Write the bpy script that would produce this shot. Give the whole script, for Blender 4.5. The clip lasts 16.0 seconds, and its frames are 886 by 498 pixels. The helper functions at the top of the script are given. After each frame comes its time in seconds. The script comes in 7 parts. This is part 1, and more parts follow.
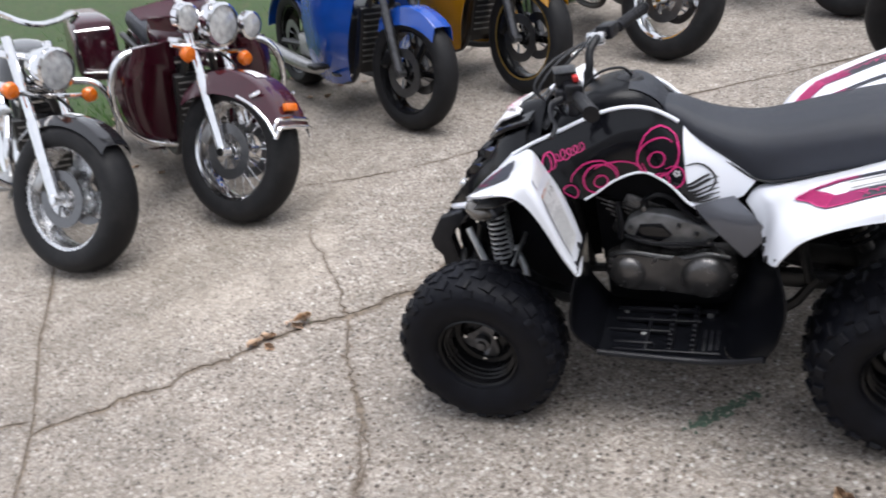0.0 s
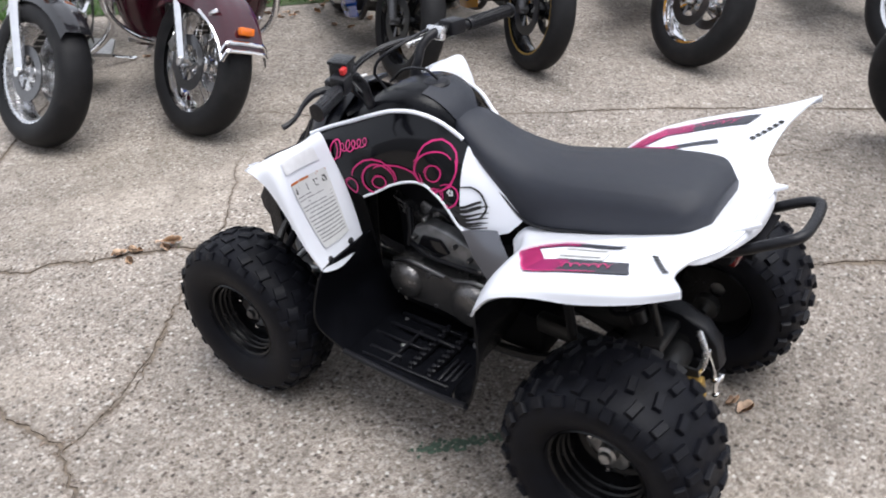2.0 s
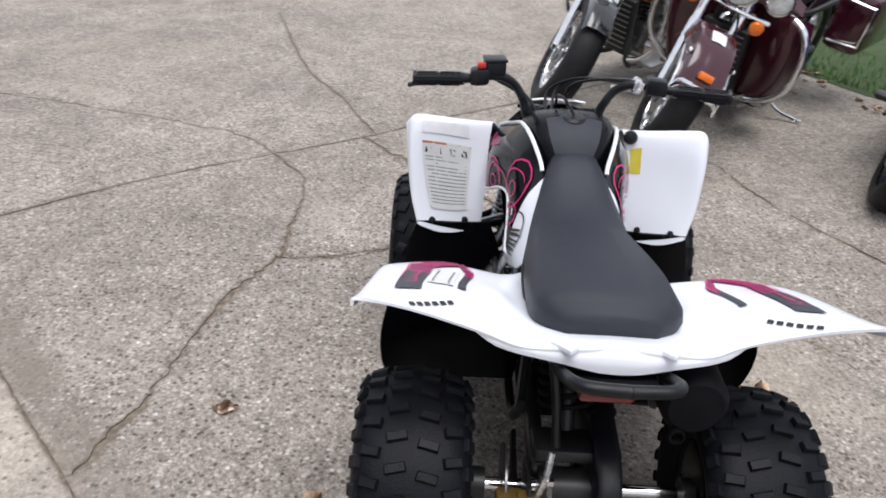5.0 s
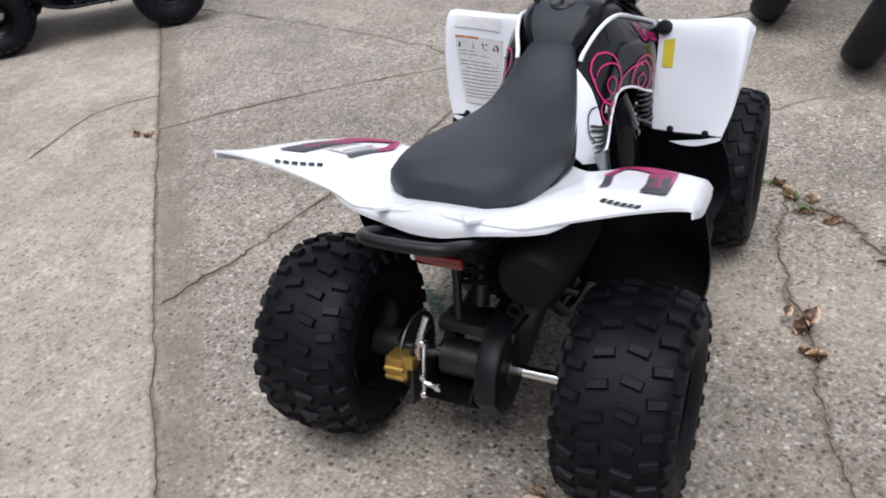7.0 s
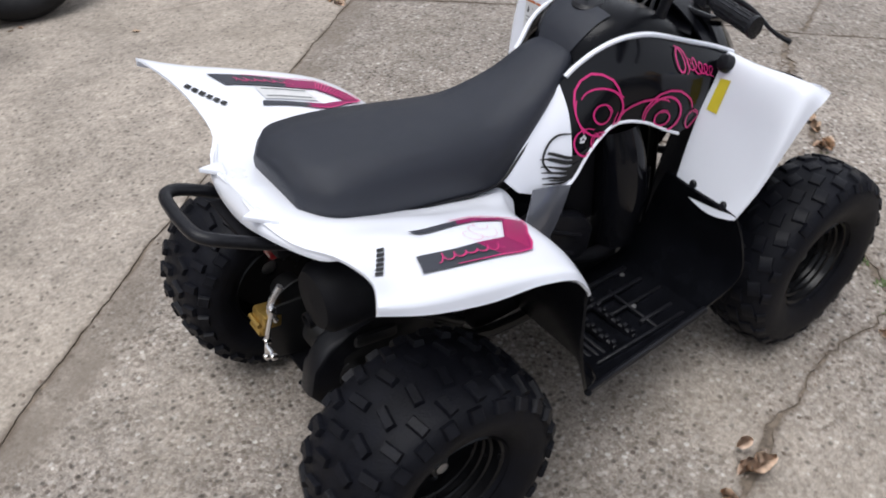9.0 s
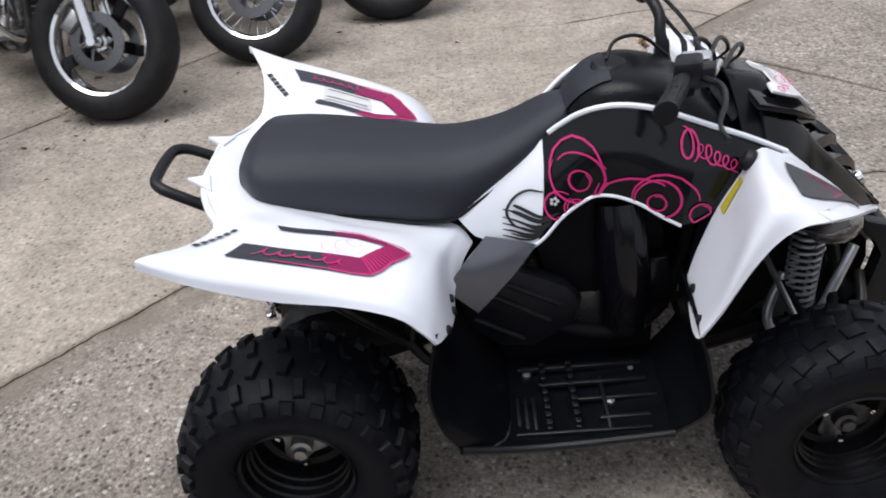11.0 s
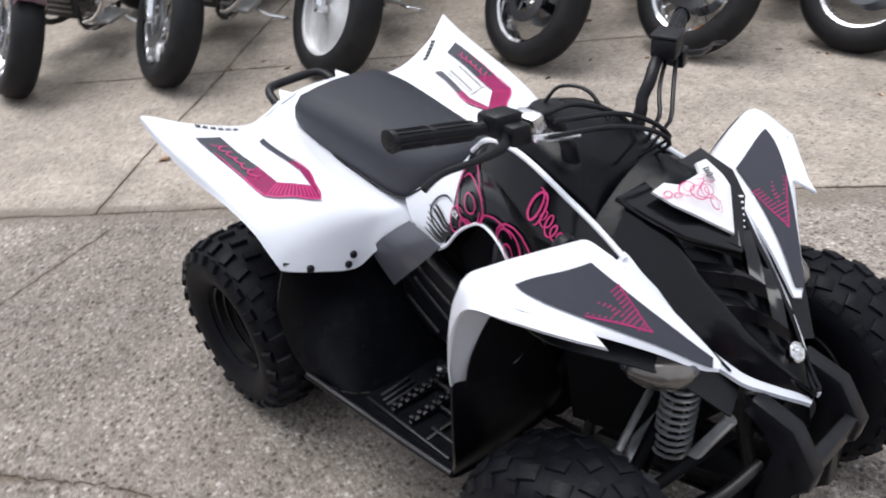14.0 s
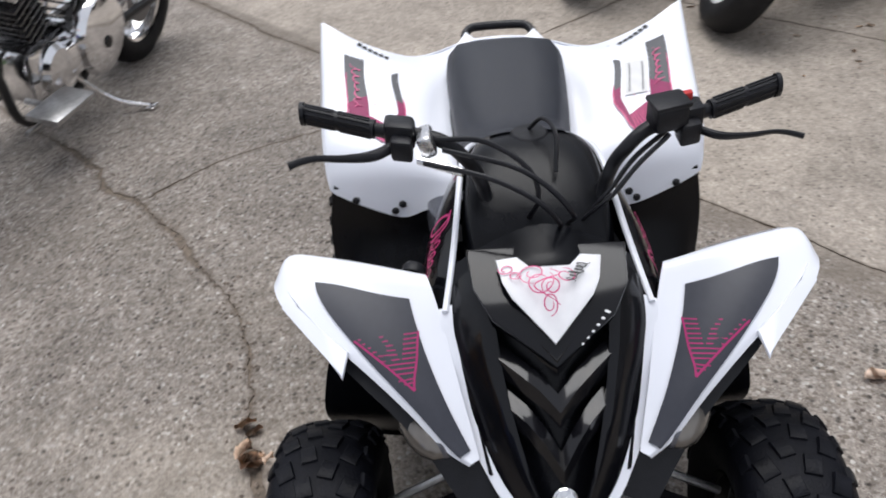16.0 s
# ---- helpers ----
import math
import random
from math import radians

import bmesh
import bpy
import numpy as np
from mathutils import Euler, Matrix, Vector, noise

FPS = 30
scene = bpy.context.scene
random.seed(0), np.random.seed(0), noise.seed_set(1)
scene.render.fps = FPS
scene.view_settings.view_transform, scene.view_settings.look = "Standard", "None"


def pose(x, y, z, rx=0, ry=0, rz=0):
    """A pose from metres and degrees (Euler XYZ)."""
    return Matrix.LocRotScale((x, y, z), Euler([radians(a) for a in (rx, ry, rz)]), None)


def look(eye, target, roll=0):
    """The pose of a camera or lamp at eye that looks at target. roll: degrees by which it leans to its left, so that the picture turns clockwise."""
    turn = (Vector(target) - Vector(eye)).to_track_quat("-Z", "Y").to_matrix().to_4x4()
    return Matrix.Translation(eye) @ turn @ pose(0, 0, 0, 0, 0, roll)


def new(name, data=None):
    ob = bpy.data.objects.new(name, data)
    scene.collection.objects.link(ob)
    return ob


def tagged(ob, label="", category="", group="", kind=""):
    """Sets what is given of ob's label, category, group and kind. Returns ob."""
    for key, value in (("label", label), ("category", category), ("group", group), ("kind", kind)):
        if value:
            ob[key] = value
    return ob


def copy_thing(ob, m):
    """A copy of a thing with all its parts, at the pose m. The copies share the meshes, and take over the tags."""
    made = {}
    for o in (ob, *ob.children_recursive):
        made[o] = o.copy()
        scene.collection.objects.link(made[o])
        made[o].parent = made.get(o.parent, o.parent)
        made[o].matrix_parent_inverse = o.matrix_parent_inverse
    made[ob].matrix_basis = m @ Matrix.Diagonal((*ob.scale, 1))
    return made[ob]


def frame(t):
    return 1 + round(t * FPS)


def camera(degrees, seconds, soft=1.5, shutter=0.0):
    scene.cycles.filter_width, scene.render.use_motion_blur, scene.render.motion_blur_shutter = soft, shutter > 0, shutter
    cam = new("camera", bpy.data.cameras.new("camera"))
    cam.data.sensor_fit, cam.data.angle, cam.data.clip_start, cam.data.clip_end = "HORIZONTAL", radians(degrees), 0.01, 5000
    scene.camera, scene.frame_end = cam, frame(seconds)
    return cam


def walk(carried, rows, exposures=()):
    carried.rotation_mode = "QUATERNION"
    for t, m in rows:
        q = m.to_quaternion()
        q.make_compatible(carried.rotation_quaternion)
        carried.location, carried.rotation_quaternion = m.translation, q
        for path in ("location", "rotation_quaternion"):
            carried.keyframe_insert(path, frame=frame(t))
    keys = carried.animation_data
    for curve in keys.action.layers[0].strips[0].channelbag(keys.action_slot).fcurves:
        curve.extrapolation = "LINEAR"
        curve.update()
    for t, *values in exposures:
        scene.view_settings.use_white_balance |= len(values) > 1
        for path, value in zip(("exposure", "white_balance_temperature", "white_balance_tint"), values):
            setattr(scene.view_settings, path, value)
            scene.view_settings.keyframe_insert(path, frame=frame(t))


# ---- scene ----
# The quad stands at the origin: +x is its front, +y its left side.
cam = camera(57.38, 16.0, soft=1.8, shutter=0.4)
ROWS = [  # seconds, place in metres, turn in degrees
    (0.0, -0.2392, 1.9768, 1.5314, 60.04, 11.33, -159.97),
    (0.5, -0.3306, 1.893, 1.5496, 57.73, 7.3, -160.43),
    (1.0, -0.5398, 1.7486, 1.5112, 56.47, 5.27, -156.34),
    (1.5, -0.7997, 1.5946, 1.4889, 56.93, 5.43, -150.85),
    (2.0, -0.9636, 1.4737, 1.5026, 57.47, 3.63, -145.44),
    (2.5, -1.2265, 1.2782, 1.4685, 57.02, 2.8, -136.68),
    (3.0, -1.4231, 1.1291, 1.4669, 55.32, -0.53, -127.28),
    (3.5, -1.5545, 0.9465, 1.4787, 52.81, -3.72, -116.49),
    (4.0, -1.6709, 0.7211, 1.4683, 54.37, -4.62, -106.06),
    (4.2, -1.6846, 0.6299, 1.4593, 57.35, -5.12, -102.12),
    (6.3, -1.8255, -0.2469, 1.4265, 58.68, 3.57, -74.1),
    (6.5, -1.816, -0.3627, 1.4124, 58.32, 4.6, -71.49),
    (7.0, -1.7046, -0.6001, 1.3655, 57.58, 5.85, -65.08),
    (7.5, -1.5595, -0.7239, 1.3967, 55.84, 4.73, -59.32),
    (8.0, -1.394, -0.864, 1.3948, 54.63, 2.67, -52.62),
    (8.5, -1.1932, -1.0227, 1.3769, 53.6, 1.7, -43.84),
    (9.0, -0.9999, -1.0979, 1.429, 51.32, 0.99, -35.58),
    (9.2, -0.93, -1.1241, 1.433, 51.32, -0.01, -31.96),
    (11.3, -0.0042, -1.4316, 1.379, 55.73, 6.04, 3.18),
    (11.5, 0.0785, -1.4227, 1.3716, 54.32, 6.31, 4.82),
    (12.0, 0.2984, -1.4057, 1.3686, 49.92, 5.58, 7.84),
    (12.5, 0.5971, -1.3896, 1.3445, 54.85, 6.97, 20.31),
    (13.0, 0.6938, -1.3155, 1.4143, 61.4, 4.7, 31.83),
    (13.5, 0.8431, -1.1854, 1.4237, 60.92, 4.35, 40.14),
    (14.0, 1.042, -1.0228, 1.3648, 58.3, 4.77, 47.71),
    (14.5, 1.1487, -0.8073, 1.3954, 55.75, 3.75, 56.95),
    (15.0, 1.2283, -0.5825, 1.4573, 55.34, 2.58, 65.78),
    (15.5, 1.3405, -0.3246, 1.4209, 56.59, 3.22, 78.34),
    (16.0, 1.3242, -0.1132, 1.4363, 54.53, 3.58, 89.53),
]
EXPOSURE = [(0.0, 1.02), (2.5, 1.02), (3.5, 1.02), (4.0, 0.92), (6.5, 0.70), (7.5, 0.61), (9.0, 0.53), (11.5, 0.57), (13.0, 0.72), (14.0, 0.78), (15.0, 0.71), (16.0, 0.43)]
walk(cam, [(t, pose(*p)) for t, *p in ROWS], EXPOSURE)

# ---- light: a dull, evenly overcast day ----
SUN_UP, SUN_ROUND = 75, 258
world = bpy.data.worlds.new("overcast_sky")
scene.world = world
world.use_nodes = True
wn = world.node_tree
wn.nodes.clear()
sky = wn.nodes.new("ShaderNodeTexSky")
sky.sky_type, sky.sun_disc = "NISHITA", False
sky.sun_elevation, sky.sun_rotation = radians(SUN_UP), radians(SUN_ROUND)
sky.air_density, sky.dust_density, sky.ozone_density = 1.0, 4.0, 1.0
cloud = wn.nodes.new("ShaderNodeMix")
cloud.data_type = "RGBA"
cloud.inputs[0].default_value = 0.75
cloud.inputs[7].default_value = (8.1, 8.4, 9.2, 1)
wn.links.new(sky.outputs[0], cloud.inputs[6])
back = wn.nodes.new("ShaderNodeBackground")
back.inputs[1].default_value = 0.074
wn.links.new(cloud.outputs[2], back.inputs[0])
wout = wn.nodes.new("ShaderNodeOutputWorld")
wn.links.new(back.outputs[0], wout.inputs[0])
sun = new("sun", bpy.data.lights.new("sun", "SUN"))
sun.data.energy, sun.data.angle, sun.data.color = 1.85, radians(46), (0.99, 0.99, 1.0)
sun.matrix_world = look((0, 0, 9), Vector((0, 0, 9)) - Vector((math.sin(radians(SUN_ROUND)) * math.cos(radians(SUN_UP)), math.cos(radians(SUN_ROUND)) * math.cos(radians(SUN_UP)), math.sin(radians(SUN_UP)))))


# ---- materials ----
def mat(name, colour, rough=0.5, metal=0.0, vary=0.12, scale=30.0, bump=0.0, bump_scale=120.0, coat=0.0, dirt=0.0, dirt_colour=(0.3, 0.26, 0.21), spec=0.5):
    m = bpy.data.materials.new(name)
    m.use_nodes = True
    nt, b = m.node_tree, m.node_tree.nodes["Principled BSDF"]
    co = nt.nodes.new("ShaderNodeTexCoord")
    n1 = nt.nodes.new("ShaderNodeTexNoise")
    n1.inputs["Scale"].default_value, n1.inputs["Detail"].default_value = scale, 5
    nt.links.new(co.outputs["Object"], n1.inputs["Vector"])
    ramp = nt.nodes.new("ShaderNodeMapRange")
    ramp.inputs["From Min"].default_value, ramp.inputs["From Max"].default_value = 0.3, 0.7
    ramp.inputs["To Min"].default_value, ramp.inputs["To Max"].default_value = 1 - vary, 1 + vary
    nt.links.new(n1.outputs["Fac"], ramp.inputs["Value"])
    mul = nt.nodes.new("ShaderNodeVectorMath")
    mul.operation = "SCALE"
    mul.inputs[0].default_value = colour
    nt.links.new(ramp.outputs[0], mul.inputs["Scale"])
    last = mul.outputs[0]
    if dirt:
        n2 = nt.nodes.new("ShaderNodeTexNoise")
        n2.inputs["Scale"].default_value, n2.inputs["Detail"].default_value, n2.inputs["Roughness"].default_value = 9, 8, 0.65
        nt.links.new(co.outputs["Object"], n2.inputs["Vector"])
        dr = nt.nodes.new("ShaderNodeMapRange")
        dr.inputs["From Min"].default_value, dr.inputs["From Max"].default_value, dr.inputs["To Max"].default_value = 0.48, 0.75, dirt
        nt.links.new(n2.outputs["Fac"], dr.inputs["Value"])
        mx = nt.nodes.new("ShaderNodeMix")
        mx.data_type = "RGBA"
        nt.links.new(dr.outputs[0], mx.inputs[0])
        nt.links.new(last, mx.inputs[6])
        mx.inputs[7].default_value = (*dirt_colour, 1)
        last = mx.outputs[2]
    nt.links.new(last, b.inputs["Base Color"])
    b.inputs["Metallic"].default_value = metal
    b.inputs["Specular IOR Level"].default_value = spec
    b.inputs["Coat Weight"].default_value = coat
    b.inputs["Coat Roughness"].default_value = 0.06
    rr = nt.nodes.new("ShaderNodeMapRange")
    rr.inputs["To Min"].default_value, rr.inputs["To Max"].default_value = max(0.02, rough * 0.8), min(1, rough * 1.2)
    nt.links.new(n1.outputs["Fac"], rr.inputs["Value"])
    nt.links.new(rr.outputs[0], b.inputs["Roughness"])
    if bump:
        n3 = nt.nodes.new("ShaderNodeTexNoise")
        n3.inputs["Scale"].default_value, n3.inputs["Detail"].default_value = bump_scale, 3
        nt.links.new(co.outputs["Object"], n3.inputs["Vector"])
        bp = nt.nodes.new("ShaderNodeBump")
        bp.inputs["Strength"].default_value, bp.inputs["Distance"].default_value = bump, 0.004
        nt.links.new(n3.outputs["Fac"], bp.inputs["Height"])
        nt.links.new(bp.outputs[0], b.inputs["Normal"])
    return m


WHITE = mat("white_plastic", (0.785, 0.805, 0.868), 0.30, vary=0.02, scale=6, coat=0.3)
GLOSS = mat("gloss_black_plastic", (0.004, 0.0042, 0.0058), 0.12, vary=0.2, scale=8, spec=0.31)
BLACK = mat("matt_black_plastic", (0.0072, 0.0074, 0.0098), 0.30, spec=0.28, vary=0.25, scale=40, bump=0.25, bump_scale=500, dirt=0.03, dirt_colour=(0.06, 0.055, 0.05))
FOOT = mat("deep_black_plastic", (0.0038, 0.0041, 0.0056), 0.24, spec=0.18, vary=0.3, scale=30, bump=0.15, bump_scale=400)
SEAT = mat("black_vinyl", (0.0150, 0.0175, 0.026), 0.46, spec=0.42, vary=0.12, scale=60, bump=0.35, bump_scale=900)
RUBBER = mat("tyre_rubber", (0.0048, 0.0052, 0.0080), 0.50, spec=0.14, vary=0.3, scale=25, bump=0.3, bump_scale=260, dirt=0.05, dirt_colour=(0.03, 0.028, 0.026))
TREAD = mat("worn_tread_rubber", (0.0052, 0.0056, 0.0084), 0.46, spec=0.16, vary=0.35, scale=45, bump=0.3, bump_scale=260, dirt=0.08, dirt_colour=(0.035, 0.033, 0.03))
ROADRUB = mat("road_tyre_rubber", (0.0085, 0.0085, 0.0098), 0.6, spec=0.25, vary=0.25, scale=30, bump=0.2, bump_scale=300, dirt=0.25, dirt_colour=(0.05, 0.047, 0.045))
RIMBLK = mat("black_painted_steel", (0.006, 0.006, 0.007), 0.26, vary=0.2, scale=20, spec=0.3)
STEEL = mat("dull_steel", (0.42, 0.42, 0.42), 0.38, 0.9, vary=0.2, scale=60)
CHROME = mat("chrome", (0.82, 0.82, 0.83), 0.09, 1.0, vary=0.05, scale=20)
ALLOY = mat("brushed_alloy", (0.70, 0.70, 0.71), 0.27, 0.95, vary=0.15, scale=50)
CASING = mat("grey_engine_casing", (0.20, 0.20, 0.205), 0.38, 0.5, vary=0.25, scale=40, bump=0.2, bump_scale=260)
DULLALLOY = mat("dull_spun_alloy", (0.62, 0.62, 0.63), 0.48, 0.55, vary=0.12, scale=14)
ENGINE = mat("dark_engine_casting", (0.125, 0.121, 0.121), 0.26, 0.75, vary=0.25, scale=40, bump=0.2, bump_scale=300)
FRAME = mat("black_frame_steel", (0.012, 0.012, 0.013), 0.4, vary=0.3, scale=20, dirt=0.06)
# near-black, hardly any sheen: shade put into the colour of underside parts
DARK = mat("shaded_underside", (0.0065, 0.0065, 0.0080), 0.6, spec=0.08, vary=0.3, scale=20)
SILVER = mat("silver_grey_plastic", (0.100, 0.104, 0.122), 0.22, 0.3, vary=0.05, scale=12, coat=0.6)
CHAR = mat("charcoal_decal_film", (0.027, 0.029, 0.040), 0.4, vary=0.08, scale=80)
PINK = mat("magenta_decal_film", (0.55, 0.02, 0.16), 0.35, vary=0.06, scale=60)
PLUM = mat("plum_decal_film", (0.24, 0.010, 0.085), 0.4, vary=0.1, scale=60, spec=0.25)
DEEPPINK = mat("deep_pink_decal_film", (0.34, 0.012, 0.115), 0.38, vary=0.06, scale=60)
PALEPINK = mat("pale_pink_decal_film", (0.72, 0.42, 0.50), 0.38, vary=0.08, scale=60)
SPRING = mat("pale_zinc_steel", (0.60, 0.61, 0.63), 0.30, 0.7, vary=0.12, scale=50)
LOUVRE = mat("gloss_black_louvre", (0.005, 0.005, 0.0065), 0.10, vary=0.15, scale=10, spec=0.42)
DECW = mat("white_decal_film", (0.72, 0.72, 0.74), 0.35, vary=0.05, scale=40)
INK = mat("black_ink", (0.012, 0.012, 0.013), 0.45, vary=0.1)
LABEL = mat("pale_label_film", (0.62, 0.62, 0.62), 0.4, vary=0.05, scale=40)
GREYINK = mat("grey_print", (0.22, 0.22, 0.23), 0.5, vary=0.15)
ORANGE = mat("orange_band", (0.45, 0.13, 0.03), 0.4, vary=0.1)
YELLOW = mat("yellow_tag", (0.62, 0.5, 0.04), 0.4, vary=0.06)
GOLD = mat("gold_caliper", (0.45, 0.29, 0.08), 0.36, 0.75, vary=0.15, scale=60)
REDLENS = mat("red_lens", (0.16, 0.006, 0.008), 0.12, vary=0.1, coat=0.5)
RED = mat("red_plastic", (0.45, 0.02, 0.02), 0.35, vary=0.1)
LAMP = mat("lamp_lens", (0.13, 0.117, 0.104), 0.14, 0.3, vary=0.2, scale=30, coat=0.8)
AMBER = mat("amber_lens", (0.75, 0.16, 0.01), 0.15, vary=0.1, coat=0.5)
MAROON = mat("maroon_paint", (0.042, 0.005, 0.012), 0.16, vary=0.1, scale=10, coat=0.45)
BLUEP = mat("blue_paint", (0.006, 0.065, 0.36), 0.18, vary=0.08, scale=10, coat=0.5)
YELP = mat("amber_yellow_paint", (0.48, 0.22, 0.008), 0.2, vary=0.08, scale=10, coat=0.7)
BLKP = mat("black_paint", (0.01, 0.01, 0.012), 0.12, vary=0.1, scale=10, coat=0.8)
DISC = mat("brake_disc_steel", (0.17, 0.17, 0.175), 0.3, 0.95, vary=0.1, scale=80)
LEAF = mat("dry_leaf", (0.54, 0.36, 0.23), 0.75, vary=0.4, scale=60)
nt = LEAF.node_tree
info, tan_mix = nt.nodes.new("ShaderNodeObjectInfo"), nt.nodes.new("ShaderNodeMix")
tan_mix.data_type = "RGBA"
shader = nt.nodes["Principled BSDF"]
nt.links.new(info.outputs["Random"], tan_mix.inputs[0])
nt.links.new(shader.inputs["Base Color"].links[0].from_socket, tan_mix.inputs[6])
tan_mix.inputs[7].default_value = (0.74, 0.57, 0.45, 1)
nt.links.new(tan_mix.outputs[2], shader.inputs["Base Color"])
WEED = mat("weed_leaf", (0.07, 0.11, 0.03), 0.6, vary=0.35, scale=60)
GLASS = mat("headlamp_glass", (0.62, 0.64, 0.66), 0.16, 0.35, vary=0.30, scale=34, coat=1.0)
HUB = mat("dark_hub_steel", (0.10, 0.10, 0.105), 0.36, 0.8, vary=0.3, scale=50)


# ---- mesh helpers ----
def link(name, bm, material, parent=None, label="", sharp=38):
    bmesh.ops.recalc_face_normals(bm, faces=bm.faces)
    for f in bm.faces:
        f.smooth = True
    for e in bm.edges:
        if len(e.link_faces) == 2 and e.calc_face_angle(0) > radians(sharp):
            e.smooth = False
    me = bpy.data.meshes.new(name)
    bm.to_mesh(me)
    bm.free()
    me.materials.append(material)
    ob = new(name, me)
    if parent is not None:
        ob.parent = parent
    if label:
        ob["label"] = label
    return ob


part = link


def parts(name, bm, material, parent, label=""):
    """Each loose piece of bm as a part of its own."""
    bm.verts.ensure_lookup_table()
    bm.verts.index_update()
    seen, made = set(), []
    for v in list(bm.verts):
        if v.index in seen:
            continue
        stack, island = [v], []
        seen.add(v.index)
        while stack:
            q = stack.pop()
            island.append(q)
            for e in q.link_edges:
                o = e.other_vert(q)
                if o.index not in seen:
                    seen.add(o.index)
                    stack.append(o)
        piece, twin = bmesh.new(), {}
        for q in island:
            twin[q.index] = piece.verts.new(q.co)
        for f in {f for q in island for f in q.link_faces}:
            piece.faces.new([twin[q.index] for q in f.verts])
        made.append(link(name, piece, material, parent, label))
    bm.free()
    return made


def thing(name, label, category, group="", at=None):
    e = new(name)
    e.empty_display_size = 0.1
    tagged(e, label, category, group)
    if at is not None:
        e.matrix_basis = at
    return e


def spline(pts, n=6):
    """Points on a smooth curve through pts, n to a span."""
    p = [Vector(q) for q in pts]
    if len(p) < 3:
        return p
    q = [p[0] * 2 - p[1], *p, p[-1] * 2 - p[-2]]
    out = []
    for i in range(1, len(q) - 2):
        for k in range(n):
            t = k / n
            a, b, c, d = q[i - 1:i + 3]
            out.append(0.5 * (2 * b + (c - a) * t + (2 * a - 5 * b + 4 * c - d) * t * t + (3 * b - a - 3 * c + d) * t ** 3))
    return out + [p[-1]]


def tube(bm, pts, r, seg=10, n=5, smooth=True, flat=1.0):
    """A round bar along pts; r is a number or a list of one radius a point."""
    p = spline(pts, n) if smooth and len(pts) > 2 else [Vector(q) for q in pts]
    rad = r if isinstance(r, (list, tuple)) else [r] * 2
    rings, up = [], None
    for i, c in enumerate(p):
        d = (p[min(i + 1, len(p) - 1)] - p[max(i - 1, 0)]).normalized()
        if up is None:
            up = d.orthogonal().normalized()
        up = (up - d * up.dot(d)).normalized()
        side = d.cross(up)
        f = i / max(1, len(p) - 1) * (len(rad) - 1)
        k = min(int(f), len(rad) - 2)
        rr = rad[k] + (rad[k + 1] - rad[k]) * (f - k)
        rings.append([bm.verts.new(c + rr * (math.cos(a) * side + flat * math.sin(a) * up)) for a in (math.tau * j / seg for j in range(seg))])
    for a, b in zip(rings, rings[1:]):
        for j in range(seg):
            bm.faces.new((a[j], a[(j + 1) % seg], b[(j + 1) % seg], b[j]))
    bm.faces.new(rings[0][::-1])
    bm.faces.new(rings[-1])
    return bm


def lathe(bm, profile, n=40, axis="y", centre=(0, 0, 0), cap=False):
    """Turn (radius, along) pairs round an axis."""
    c, rings = Vector(centre), []
    for r, h in profile:
        ring = []
        for j in range(n):
            a = math.tau * j / n
            u, w = r * math.cos(a), r * math.sin(a)
            ring.append(bm.verts.new(c + Vector((u, h, w) if axis == "y" else (h, u, w) if axis == "x" else (u, w, h))))
        rings.append(ring)
    for a, b in zip(rings, rings[1:]):
        for j in range(n):
            bm.faces.new((a[j], a[(j + 1) % n], b[(j + 1) % n], b[j]))
    if cap:
        bm.faces.new(rings[0])
        bm.faces.new(rings[-1][::-1])
    return bm


def block(bm, size, at=(0, 0, 0), turn=(0, 0, 0), bevel=0.004, taper=1.0):
    """A box with rounded edges; taper narrows its top."""
    m = pose(*at, *turn)
    v = []
    for sx in (-0.5, 0.5):
        for sy in (-0.5, 0.5):
            for sz in (-0.5, 0.5):
                k = taper if sz > 0 else 1
                v.append(bm.verts.new(m @ Vector((sx * size[0] * k, sy * size[1] * k, sz * size[2]))))
    fs = [bm.faces.new([v[i] for i in q]) for q in ((0, 1, 3, 2), (4, 6, 7, 5), (0, 4, 5, 1), (2, 3, 7, 6), (0, 2, 6, 4), (1, 5, 7, 3))]
    if bevel:
        es = {e for f in fs for e in f.edges}
        bmesh.ops.bevel(bm, geom=list(es), offset=min(bevel, 0.45 * min(size)), segments=2, profile=0.5, affect="EDGES")
    return bm


def extrude(bm, outline, thick, bevel=0.0):
    """A plate: the flat outline (3D points) given a thickness along its normal, half to each side."""
    p = [Vector(q) for q in outline]
    nrm = Vector()
    for i in range(len(p)):
        nrm += p[i].cross(p[(i + 1) % len(p)])
    nrm.normalize()
    a = [bm.verts.new(q - nrm * thick / 2) for q in p]
    b = [bm.verts.new(q + nrm * thick / 2) for q in p]
    fs = [bm.faces.new(a[::-1]), bm.faces.new(b)]
    n = len(p)
    fs += [bm.faces.new((a[i], a[(i + 1) % n], b[(i + 1) % n], b[i])) for i in range(n)]
    if bevel:
        es = {e for f in fs[:2] for e in f.edges}
        bmesh.ops.bevel(bm, geom=list(es), offset=bevel, segments=2, profile=0.5, affect="EDGES")
    return bm


